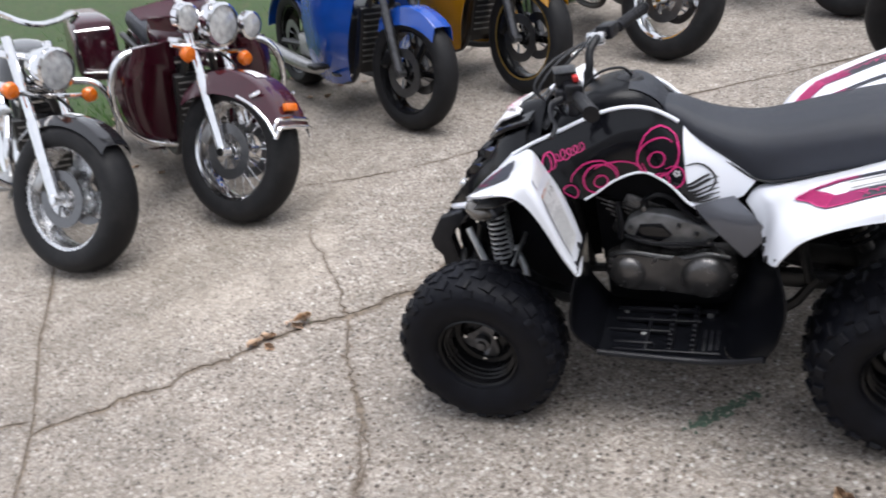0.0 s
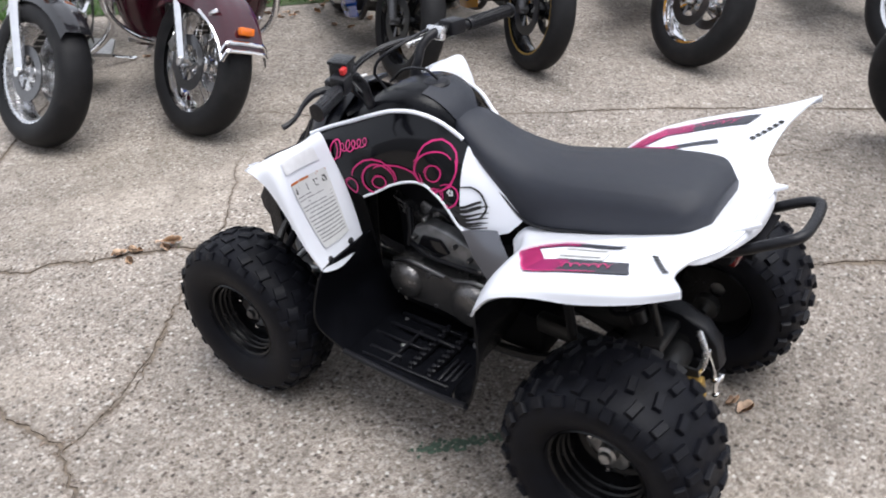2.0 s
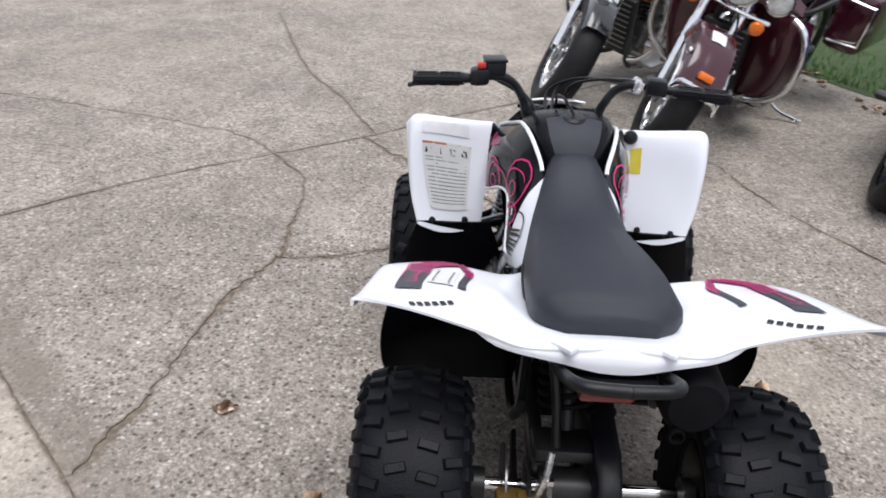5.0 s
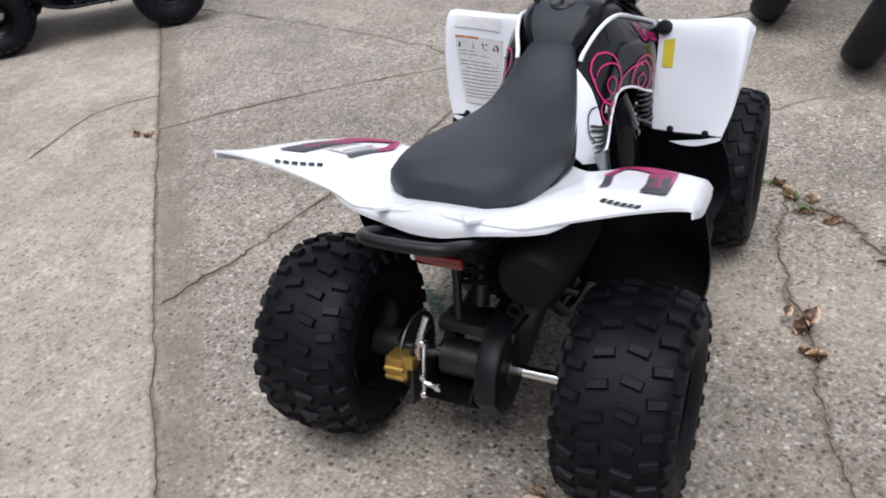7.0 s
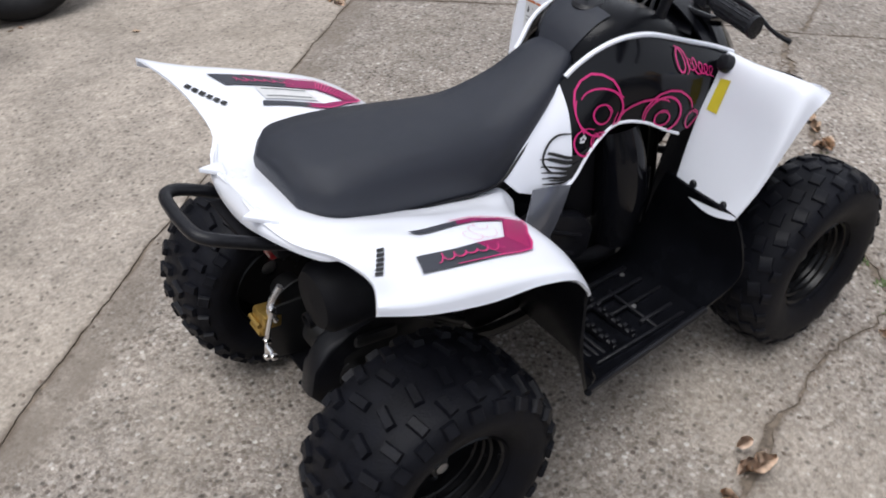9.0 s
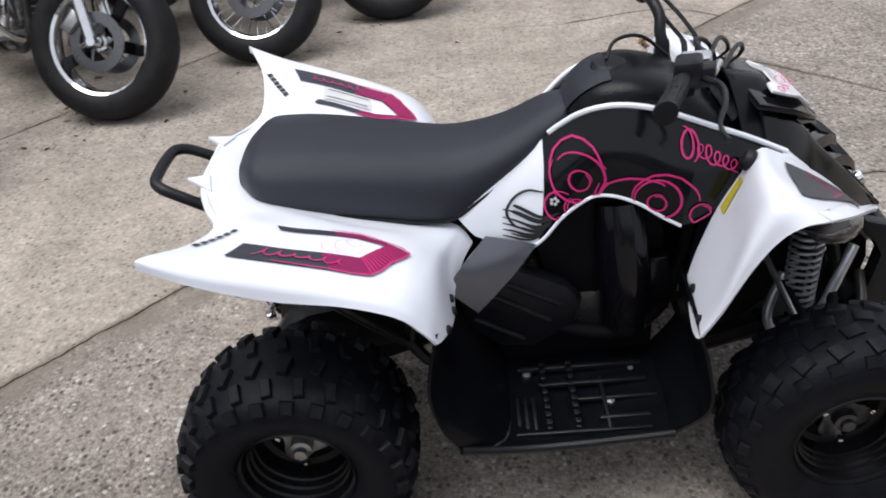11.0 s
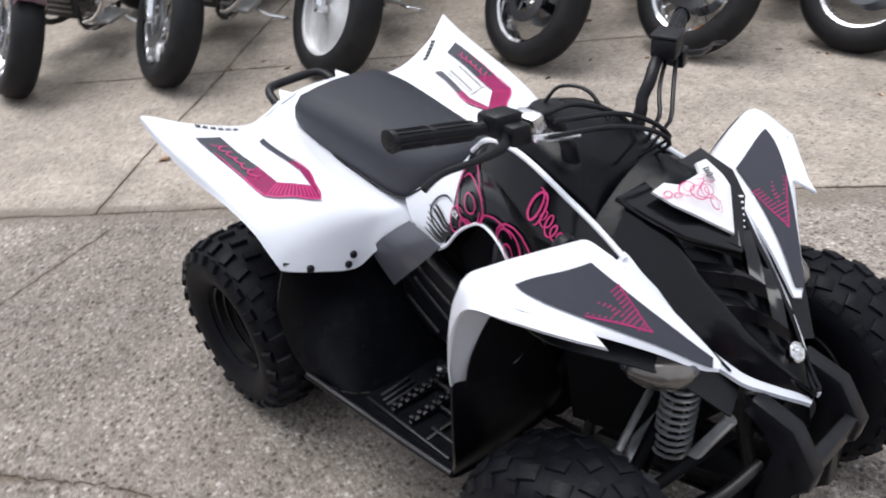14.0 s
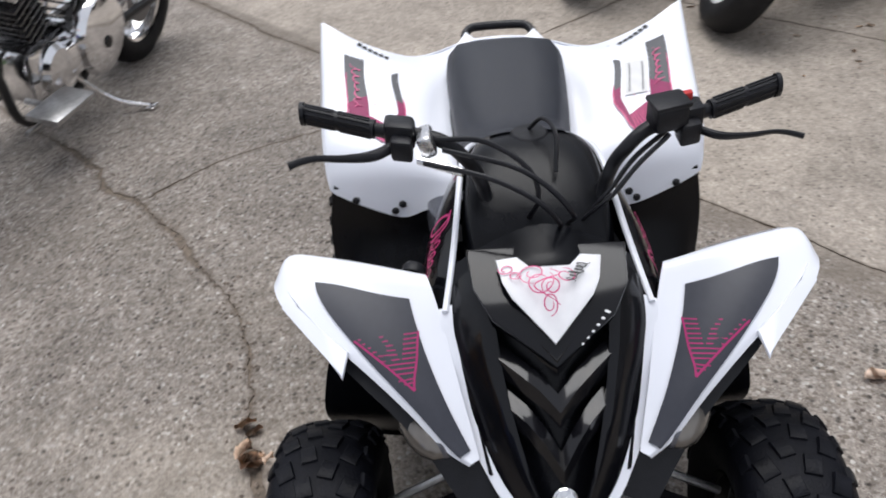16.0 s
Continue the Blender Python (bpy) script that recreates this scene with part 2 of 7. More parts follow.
class Sheet:
    """A smooth surface through a grid of points; at(u, v) with u along the rows and v across, 0 to 1."""

    def __init__(self, grid, mirror=False):
        self.g = np.array(grid, float)
        if mirror:
            self.g[:, :, 1] *= -1

    def basis(self, t, n):
        f = min(max(t, 0), 1) * (n - 1)
        i = min(int(f), n - 2)
        t = f - i
        w = (-0.5 * t + t * t - 0.5 * t ** 3, 1 - 2.5 * t * t + 1.5 * t ** 3, 0.5 * t + 2 * t * t - 1.5 * t ** 3, -0.5 * t * t + 0.5 * t ** 3)
        out = np.zeros(n)
        for k, x in zip((i - 1, i, i + 1, i + 2), w):
            if k < 0:
                out[0] += 2 * x
                out[1] -= x
            elif k >= n:
                out[n - 1] += 2 * x
                out[n - 2] -= x
            else:
                out[k] += x
        return out

    def at(self, u, v, lift=0.0):
        p = Vector(np.einsum("i,j,ijk->k", self.basis(u, self.g.shape[0]), self.basis(v, self.g.shape[1]), self.g))
        return p + self.normal(u, v) * lift if lift else p

    def normal(self, u, v, h=0.01):
        a = self.at(min(u + h, 1), v) - self.at(max(u - h, 0), v)
        b = self.at(u, min(v + h, 1)) - self.at(u, max(v - h, 0))
        n = a.cross(b)
        n = n.normalized() if n.length > 1e-9 else Vector((0, 0, 1))
        return n * self.flip

    flip = 1

    def face(self, *hint):
        """Turn the outer side towards hint at the middle of the surface."""
        self.flip = 1
        self.flip = 1 if self.normal(0.5, 0.5).dot(Vector(hint)) > 0 else -1
        return self

    def find(self, x, y, z):
        """The (u, v) whose point lies nearest to the place given; None leaves a coordinate free."""
        if not hasattr(self, "net"):
            self.net = [(a / 24, b / 24, self.at(a / 24, b / 24)) for a in range(25) for b in range(25)]
        want = [(k, q) for k, q in enumerate((x, y, z)) if q is not None]

        def far_from(p):
            return sum((p[k] - q) ** 2 for k, q in want)

        u, v, _ = min(self.net, key=lambda q: far_from(q[2]))
        step = 1 / 24
        for _ in range(5):
            step /= 2.5
            u, v = min(((min(max(u + a * step, 0), 1), min(max(v + b * step, 0), 1)) for a in (-2, -1, 0, 1, 2) for b in (-2, -1, 0, 1, 2)), key=lambda q: far_from(self.at(*q)))
        return u, v

    def mesh(self, bm, nu, nv, thick, lift=0.0, part_of=lambda u, v: (u, v)):
        """A shell of that thickness below the surface, or below the part of it that part_of maps to."""
        top = [[None] * (nv + 1) for _ in range(nu + 1)]
        low = [[None] * (nv + 1) for _ in range(nu + 1)]
        for i in range(nu + 1):
            for j in range(nv + 1):
                u, v = part_of(i / nu, j / nv)
                p, n = self.at(u, v), self.normal(u, v)
                top[i][j], low[i][j] = bm.verts.new(p + n * lift), bm.verts.new(p + n * (lift - thick))
        for i in range(nu):
            for j in range(nv):
                bm.faces.new((top[i][j], top[i + 1][j], top[i + 1][j + 1], top[i][j + 1]))
                bm.faces.new((low[i][j], low[i][j + 1], low[i + 1][j + 1], low[i + 1][j]))
        rim = [(i, 0) for i in range(nu)] + [(nu, j) for j in range(nv)] + [(i, nv) for i in range(nu, 0, -1)] + [(0, j) for j in range(nv, 0, -1)]
        for (a, b), (c, d) in zip(rim, rim[1:] + rim[:1]):
            bm.faces.new((top[a][b], low[a][b], low[c][d], top[c][d]))
        return bm

    def quad(self, bm, corners, n=6, lift=0.003):
        """A film laid on the surface between four (u, v) corners."""
        a, b, c, d = [np.array(q, float) for q in corners]
        v = []
        for i in range(n + 1):
            for j in range(n + 1):
                s, t = i / n, j / n
                q = (1 - s) * ((1 - t) * a + t * d) + s * ((1 - t) * b + t * c)
                v.append(bm.verts.new(self.at(q[0], q[1], lift)))
        for i in range(n):
            for j in range(n):
                k = i * (n + 1) + j
                bm.faces.new((v[k], v[k + n + 1], v[k + n + 2], v[k + 1]))
        return bm

    def ribbon(self, bm, uv, width, lift=0.0028, n=5, taper=True):
        """A thin film line along (u, v) points."""
        p2 = [(q.x, q.y) for q in spline([(a, b, 0) for a, b in uv], n)]
        pts = [self.at(a, b, lift) for a, b in p2]
        nr = [self.normal(a, b) for a, b in p2]
        prev = None
        for i, (p, m) in enumerate(zip(pts, nr)):
            d = (pts[min(i + 1, len(pts) - 1)] - pts[max(i - 1, 0)]).normalized()
            s = d.cross(m).normalized()
            f = i / (len(pts) - 1)
            w = width / 2 * ((0.35 + 0.65 * math.sin(math.pi * min(max(f, 0.02), 0.98)) ** 0.5) if taper else 1)
            cur = bm.verts.new(p - s * w), bm.verts.new(p + s * w)
            if prev:
                bm.faces.new((prev[0], prev[1], cur[1], cur[0]))
            prev = cur
        return bm


def spiral(c, r0, r1, a0, turns, n=14, squash=1.0):
    """(u, v) points of a spiral round c."""
    out = []
    for i in range(n + 1):
        f = i / n
        a, r = a0 + math.tau * turns * f, r0 + (r1 - r0) * f
        out.append((c[0] + r * math.cos(a), c[1] + squash * r * math.sin(a)))
    return out


B = bmesh.new


# ---- ground: old exposed-aggregate concrete, jointed and cracked ----
def concrete():
    m = bpy.data.materials.new("aggregate_concrete")
    m.use_nodes = True
    nt, b = m.node_tree, m.node_tree.nodes["Principled BSDF"]
    N, L = nt.nodes.new, nt.links.new
    co = N("ShaderNodeTexCoord").outputs["Object"]

    def noise_at(scale, detail=4, rough=0.55, dist=0.0):
        n = N("ShaderNodeTexNoise")
        n.inputs["Scale"].default_value, n.inputs["Detail"].default_value, n.inputs["Roughness"].default_value, n.inputs["Distortion"].default_value = scale, detail, rough, dist
        L(co, n.inputs["Vector"])
        return n.outputs["Fac"]

    def span(v, a, b_, c=0.0, d=1.0):
        r = N("ShaderNodeMapRange")
        for k, x in zip(("From Min", "From Max", "To Min", "To Max"), (a, b_, c, d)):
            r.inputs[k].default_value = x
        L(v, r.inputs["Value"])
        return r.outputs[0]

    def mix(f, a, b_, kind="MIX"):
        x = N("ShaderNodeMix")
        x.data_type, x.blend_type = "RGBA", kind
        for s, v in ((0, f), (6, a), (7, b_)):
            if isinstance(v, (tuple, float, int)):
                x.inputs[s].default_value = v if s == 0 else (*v, 1)
            else:
                L(v, x.inputs[s])
        return x.outputs[2]

    def maths(op, a, b_=None):
        x = N("ShaderNodeMath")
        x.operation = op
        for s, v in ((0, a), (1, b_)):
            if v is None:
                continue
            if isinstance(v, (float, int)):
                x.inputs[s].default_value = v
            else:
                L(v, x.inputs[s])
        return x.outputs[0]

    # pebbles of two sizes
    stones = N("ShaderNodeTexVoronoi")
    stones.inputs["Scale"].default_value = 84
    L(co, stones.inputs["Vector"])
    grit = N("ShaderNodeTexVoronoi")
    grit.inputs["Scale"].default_value = 230
    L(co, grit.inputs["Vector"])
    tone = N("ShaderNodeSeparateColor")
    L(stones.outputs["Color"], tone.inputs[0])
    pal = N("ShaderNodeValToRGB")
    pal.color_ramp.interpolation = "CONSTANT"
    cols = ((0, (0.23, 0.195, 0.165)), (0.14, (0.37, 0.33, 0.29)), (0.38, (0.46, 0.42, 0.38)), (0.60, (0.29, 0.25, 0.22)), (0.74, (0.56, 0.515, 0.475)), (0.90, (0.16, 0.13, 0.115)), (0.95, (0.68, 0.65, 0.61)))
    pal.color_ramp.elements.remove(pal.color_ramp.elements[1])
    pal.color_ramp.elements[0].color = (*cols[0][1], 1)
    for p, c in cols[1:]:
        pal.color_ramp.elements.new(p).color = (*c, 1)
    L(tone.outputs[0], pal.inputs[0])
    tone2 = N("ShaderNodeSeparateColor")
    L(grit.outputs["Color"], tone2.inputs[0])
    paste = mix(span(tone2.outputs[1], 0, 1), (0.25, 0.215, 0.185), (0.50, 0.45, 0.405))
    shown = span(maths("ADD", tone.outputs[2], noise_at(5, 3)), 0.62, 0.75)
    rough_face = mix(maths("MULTIPLY", shown, span(stones.outputs["Distance"], 0.62, 0.45)), paste, pal.outputs[0])
    worn = mix(span(tone2.outputs[0], 0, 1), (0.44, 0.388, 0.332), (0.52, 0.46, 0.398))
    # the apron beyond the long joint is smoother and paler; patches of worn paste elsewhere
    dot = N("ShaderNodeVectorMath")
    dot.operation = "DOT_PRODUCT"
    dot.inputs[1].default_value = (-0.668, 0.744, 0)
    L(co, dot.inputs[0])
    smooth_part = maths("MAXIMUM", span(dot.outputs["Value"], 1.05, 1.09, 0, 0.72), maths("MULTIPLY", span(noise_at(0.9, 6, 0.6, 0.4), 0.53, 0.66), 0.5))
    base = mix(smooth_part, rough_face, worn)
    stain = span(noise_at(1.1, 7, 0.62, 0.6), 0.36, 0.62, 0.80, 1.08)
    blot = maths("MULTIPLY", span(noise_at(5.5, 6, 0.6), 0.42, 0.7, 1.05, 0.80), maths("MULTIPLY", span(noise_at(26, 5, 0.65), 0.36, 0.66, 1.17, 0.82), span(noise_at(78, 3, 0.6), 0.40, 0.60, 0.82, 1.11)))
    shade = maths("MULTIPLY", stain, blot)
    age = maths("SUBTRACT", 0.735, maths("MULTIPLY", smooth_part, -0.08))
    shade = maths("MULTIPLY", shade, age)
    # dimmer light behind and beside the parked machine, put into the ground tone
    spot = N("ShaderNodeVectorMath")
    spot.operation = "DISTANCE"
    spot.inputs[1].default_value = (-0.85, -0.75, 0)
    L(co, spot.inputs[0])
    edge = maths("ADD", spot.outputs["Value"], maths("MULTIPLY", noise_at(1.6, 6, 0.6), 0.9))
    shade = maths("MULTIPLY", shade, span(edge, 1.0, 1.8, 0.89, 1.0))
    pits = N("ShaderNodeTexVoronoi")
    pits.inputs["Scale"].default_value = 46
    L(co, pits.inputs["Vector"])
    tone3 = N("ShaderNodeSeparateColor")
    L(pits.outputs["Color"], tone3.inputs[0])
    hole = maths("MULTIPLY", span(pits.outputs["Distance"], 0.16, 0.36, 1, 0), span(maths("ADD", tone3.outputs[0], noise_at(2.2, 4)), 1.00, 1.10))
    hole = maths("MULTIPLY", hole, maths("SUBTRACT", 1.0, maths("MULTIPLY", smooth_part, 0.30)))
    shade = maths("MULTIPLY", shade, maths("SUBTRACT", 1.0, maths("MULTIPLY", hole, 0.68)))
    sc = N("ShaderNodeVectorMath")
    sc.operation = "SCALE"
    warm = mix(1.0, base, (1.0, 0.990, 0.980), "MULTIPLY")
    L(warm, sc.inputs[0])
    L(shade, sc.inputs["Scale"])
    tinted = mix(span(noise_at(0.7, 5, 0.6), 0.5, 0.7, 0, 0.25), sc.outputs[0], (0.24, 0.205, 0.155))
    band = maths("MULTIPLY", maths("MULTIPLY", span(dot.outputs["Value"], 0.93, 0.985, 0, 1), span(dot.outputs["Value"], 1.06, 1.10, 1, 0)), span(noise_at(4.5, 6, 0.65), 0.32, 0.6, 0.2, 0.8))
    tinted = mix(band, tinted, (0.175, 0.148, 0.122))
    at = N("ShaderNodeAttribute")
    at.attribute_name = "grime"
    halo = maths("MULTIPLY", maths("POWER", at.outputs["Fac"], 1.5), span(noise_at(9, 6, 0.65), 0.3, 0.62, 0.15, 0.85))
    tinted = mix(halo, tinted, (0.105, 0.08, 0.06))
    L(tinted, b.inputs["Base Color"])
    b.inputs["Roughness"].default_value = 0.85
    b.inputs["Specular IOR Level"].default_value = 0.3
    bp = N("ShaderNodeBump")
    bp.inputs["Strength"].default_value, bp.inputs["Distance"].default_value = 0.6, 0.004
    h = maths("ADD", maths("MULTIPLY", span(stones.outputs["Distance"], 0.0, 0.7, 1, 0), maths("SUBTRACT", 1.0, smooth_part)), maths("MULTIPLY", noise_at(60, 5), 0.6))
    L(h, bp.inputs["Height"])
    L(bp.outputs[0], b.inputs["Normal"])
    return m


CONCRETE = concrete()
SOIL = mat("dark_crack_soil", (0.15, 0.12, 0.093), 0.95, vary=0.5, scale=45, bump=0.8, bump_scale=120, dirt=0.5, dirt_colour=(0.17, 0.135, 0.10))

# joints and cracks: half-width, unevenness, plan points
LINES = [
    (0.0035, 0.005, [(9.5, 9.9), (2.32, 3.5), (0.75, 2.12), (-0.24, 1.25), (-0.83, 0.71), (-1.45, 0.11), (-1.95, -0.38), (-2.35, -0.75), (-2.76, -1.15), (-3.3, -1.61), (-9, -6.8)]),
    (0.0035, 0.005, [(0.75, 2.12), (1.12, 1.8), (1.5, 1.38), (2.0, 0.7), (2.38, 0.28), (2.82, -0.26), (4.2, -1.9)]),
    (0.003, 0.003, [(-1.86, -0.30), (-2.30, 0.16), (-2.80, 0.72), (-3.4, 1.35), (-5, 3.1)]),
    (0.004, 0.006, [(-3.48, 0.23), (-3.24, 0.48), (-2.9, 0.87), (-2.65, 1.15), (-1.95, 1.92), (-1.25, 2.7)]),
    (0.0062, 0.022, [(2.0, 0.7), (1.72, 0.47), (1.5, 0.24), (1.33, 0.05), (1.17, -0.01), (1.05, -0.15), (0.96, -0.23), (0.9, -0.42), (0.74, -0.57), (0.68, -0.68), (0.5, -0.84)]),
    (0.0018, 0.012, [(1.17, -0.01), (1.33, -0.22), (1.62, -0.55)]),
    (0.0022, 0.014, [(1.17, -0.01), (1.04, 0.26), (0.85, 0.54), (0.78, 0.75), (0.79, 0.88)]),
    (0.0022, 0.014, [(2.46, 3.36), (2.25, 2.32), (1.98, 1.37), (1.71, 1.08), (1.43, 0.89), (1.0, 0.87), (0.79, 0.88), (0.5, 0.97), (0.23, 1.04), (-0.07, 1.08), (-0.33, 1.14)]),
    (0.003, 0.008, [(0.92, 0.41), (0.85, 0.58), (0.78, 0.75)]),
    (0.003, 0.015, [(0.76, -0.52), (0.46, -0.52), (0.2, -0.59), (-0.02, -0.65), (-0.3, -0.71), (-0.5, -0.81), (-0.75, -0.98), (-0.96, -1.15), (-1.2, -1.4), (-1.43, -1.57), (-2.2, -2.4)]),
    (0.0022, 0.008, [(1.9, -1.03), (1.47, -1.16), (1.1, -1.37), (0.72, -1.6), (0.22, -1.9), (-0.3, -2.15), (-0.78, -2.4), (-2.5, -3.4)]),
    (0.003, 0.008, [(0.15, -1.3), (-0.12, -1.47), (-0.52, -1.8)]),
    (0.002, 0.006, [(-1.11, -1.22), (-1.38, -0.97), (-1.57, -0.6), (-1.7, -0.3)]),
    (0.004, 0.008, [(2.06, 0.65), (2.58, 0.87), (3.14, 1.17), (4.5, 1.6)]),
    (0.003, 0.008, [(0.35, 2.5), (0.84, 2.6), (1.1, 2.43)]),
]


def build_ground():
    rng = random.Random(4)
    pts, edges, cells, dirty = [], [], [], set()
    for s in (4000.0, 60.0, 12.0):
        pts += [Vector((x * s, y * s)) for x in (-1, -0.5, 0, 0.5, 1) for y in (-1, -0.5, 0, 0.5, 1) if abs(x) == 1 or abs(y) == 1]
    rings = []
    for half, wild, plan in LINES:
        half *= 1.25 if wild > 0.01 else 1.1
        line = spline([(x, y, 0) for x, y in plan], 3)
        dense = []
        for a, c in zip(line, line[1:]):
            k = max(1, min(90, int((c - a).length / 0.017)))
            dense += [a.lerp(c, i / k) for i in range(k)]
        dense.append(line[-1])
        prev = None
        for i, p in enumerate(dense):
            d = (dense[min(i + 1, len(dense) - 1)] - dense[max(i - 1, 0)]).normalized()
            s = Vector((-d.y, d.x, 0))
            near = 1 if p.length < 4.5 else 0.4
            p = p + s * (noise.noise(p * 7) * wild * 1.6 + noise.noise(p * 28) * wild * 1.0 + noise.noise(p * 60) * wild * 0.45) * near
            w = half * (0.35 + 0.4 * rng.random() + 0.9 * abs(noise.noise(p * 9 + Vector((3, 3, 3))))) + max(0, noise.noise(p * 3.1 + Vector((5, 2, 1)))) * wild * 1.3 * near
            w *= 0.25 if i in (0, len(dense) - 1) else 1
            cur = (len(pts), len(pts) + 1)
            pts += [Vector((p + s * w).xy), Vector((p - s * w).xy)]
            dirty.update(cur)
            halo = w + 0.012 + 2.2 * half * rng.random() + 0.03 * max(0, noise.noise(p * 5 + Vector((1, 7, 3)))) * (half > 0.002)
            rings += [Vector((p + s * halo).xy), Vector((p - s * halo).xy)]
            if prev:
                edges += [(prev[0], cur[0]), (prev[1], cur[1])]
                cells.append([pts[k] for k in (prev[0], prev[1], cur[1], cur[0])])
            else:
                edges.append(cur)
            prev = cur
        edges.append(prev)
    from mathutils.geometry import delaunay_2d_cdt
    v, _, f, source, _, _ = delaunay_2d_cdt(pts + rings, edges, [], 0, 1e-5)
    grimy = [any(k in dirty for k in src) for src in source]
    quads = np.array([[tuple(q) for q in c] for c in cells])
    mids = np.array([[sum(v[i].x for i in t) / 3, sum(v[i].y for i in t) / 3] for t in f])
    open_ = np.zeros(len(f), bool)
    for q in quads:
        inside = np.ones(len(f), bool)
        for k in range(4):
            a, c = q[k], q[(k + 1) % 4]
            inside &= (c[0] - a[0]) * (mids[:, 1] - a[1]) - (c[1] - a[1]) * (mids[:, 0] - a[0]) >= -1e-9
        open_ |= inside
    of = open_.tolist()
    bm = B()
    grime = bm.verts.layers.float.new("grime")
    vs = [bm.verts.new((p.x, p.y, 0)) for p in v]
    for q, g_ in zip(vs, grimy):
        q[grime] = 1.0 if g_ else 0.0
    for tri, src in zip(f, of):
        if not src:
            try:
                bm.faces.new([vs[i] for i in tri])
            except ValueError:
                pass
    for q in [q for q in bm.verts if not q.link_faces]:
        bm.verts.remove(q)
    rims = [e for e in bm.edges if len(e.link_faces) == 1 and all(abs(q.co.x) < 3500 and abs(q.co.y) < 3500 for q in e.verts)]
    made = bmesh.ops.extrude_edge_only(bm, edges=rims)
    for q in made["geom"]:
        if isinstance(q, bmesh.types.BMVert):
            q.co.z = -0.022
    for f_ in bm.faces:
        if f_.normal.z < 0 and abs(f_.normal.z) > 0.5:
            f_.normal_flip()
    me = bpy.data.meshes.new("ground")
    bm.to_mesh(me)
    bm.free()
    me.materials.append(CONCRETE)
    tagged(new("ground", me), "weathered exposed-aggregate concrete paving with joints and cracks", "pavement", kind="structure")
    bm = B()
    bmesh.ops.create_grid(bm, x_segments=90, y_segments=90, size=11)
    for q in bm.verts:
        q.co.z = -0.0045 + 0.003 * noise.noise(q.co * 4)
    tagged(link("soil_bed", bm, SOIL), "dark soil and grit filling the paving cracks", "soil", kind="structure")


build_ground()


# ---- the quad bike ----
quad = thing("quad_bike", "white and black youth quad bike with pink swirls on concrete", "quad bike")


def flip(p, s):
    return (p[0], p[1] * s, p[2])


def tyre_radius(R, across, knob):
    """Radius of the carcass at a place across it, 0 in the middle and 1 at the widest."""
    return R - knob - R * np.interp(across, (0, 0.3, 0.55, 0.75, 0.88, 0.96, 1.0), (0.0, 0.004, 0.018, 0.048, 0.092, 0.150, 0.225))


def tyre(bm, R, w, rim=0.104, knob=0.009):
    """A low-pressure balloon tyre round y."""
    h = w / 2
    prof = [(rim + 0.004, -0.70 * h), (rim + 0.012, -0.80 * h), (R * 0.60, -0.93 * h), (R * 0.68, -0.98 * h)] + [(tyre_radius(R, a, knob), -a * h) for a in (1.0, 0.96, 0.88, 0.75, 0.6, 0.45, 0.3, 0.15)]
    prof = prof + [(R - knob, 0)] + [(r, -y) for r, y in prof[::-1]]
    lathe(bm, prof, 64)
    return bm


def tread(bm, R, w, rows, count, knob=0.009):
    """Blocks in rows: (across -1..1, length, breadth, phase, slant); each block has worn, bevelled edges."""
    h = w / 2
    for across, length, breadth, phase, slant in rows:
        ac = abs(across)
        lo, hi = max(ac - 0.12, 0), min(ac + 0.12, 1)
        tilt = math.copysign(math.degrees(math.atan2(tyre_radius(R, lo, knob) - tyre_radius(R, hi, knob), (hi - lo) * h)), across)
        r0 = tyre_radius(R, ac, knob)
        for k in range(count):
            m = Matrix.Rotation(math.tau * (k + phase) / count, 4, "Y") @ pose(0, across * h, r0, -tilt, 0, slant)
            v = []
            for z, k2 in ((-0.006, 1.0), (knob * 0.65, 0.94), (knob, 0.76)):
                v.append([bm.verts.new(m @ Vector((ax * length / 2 * k2, ay * breadth / 2 * (1 - (1 - k2) * 0.4), z))) for ax, ay in ((-1, -1), (1, -1), (1, 1), (-1, 1))])
            bm.faces.new(v[2])
            for a, b in zip(v, v[1:]):
                for i in range(4):
                    bm.faces.new((a[i], a[(i + 1) % 4], b[(i + 1) % 4], b[i]))
    return bm


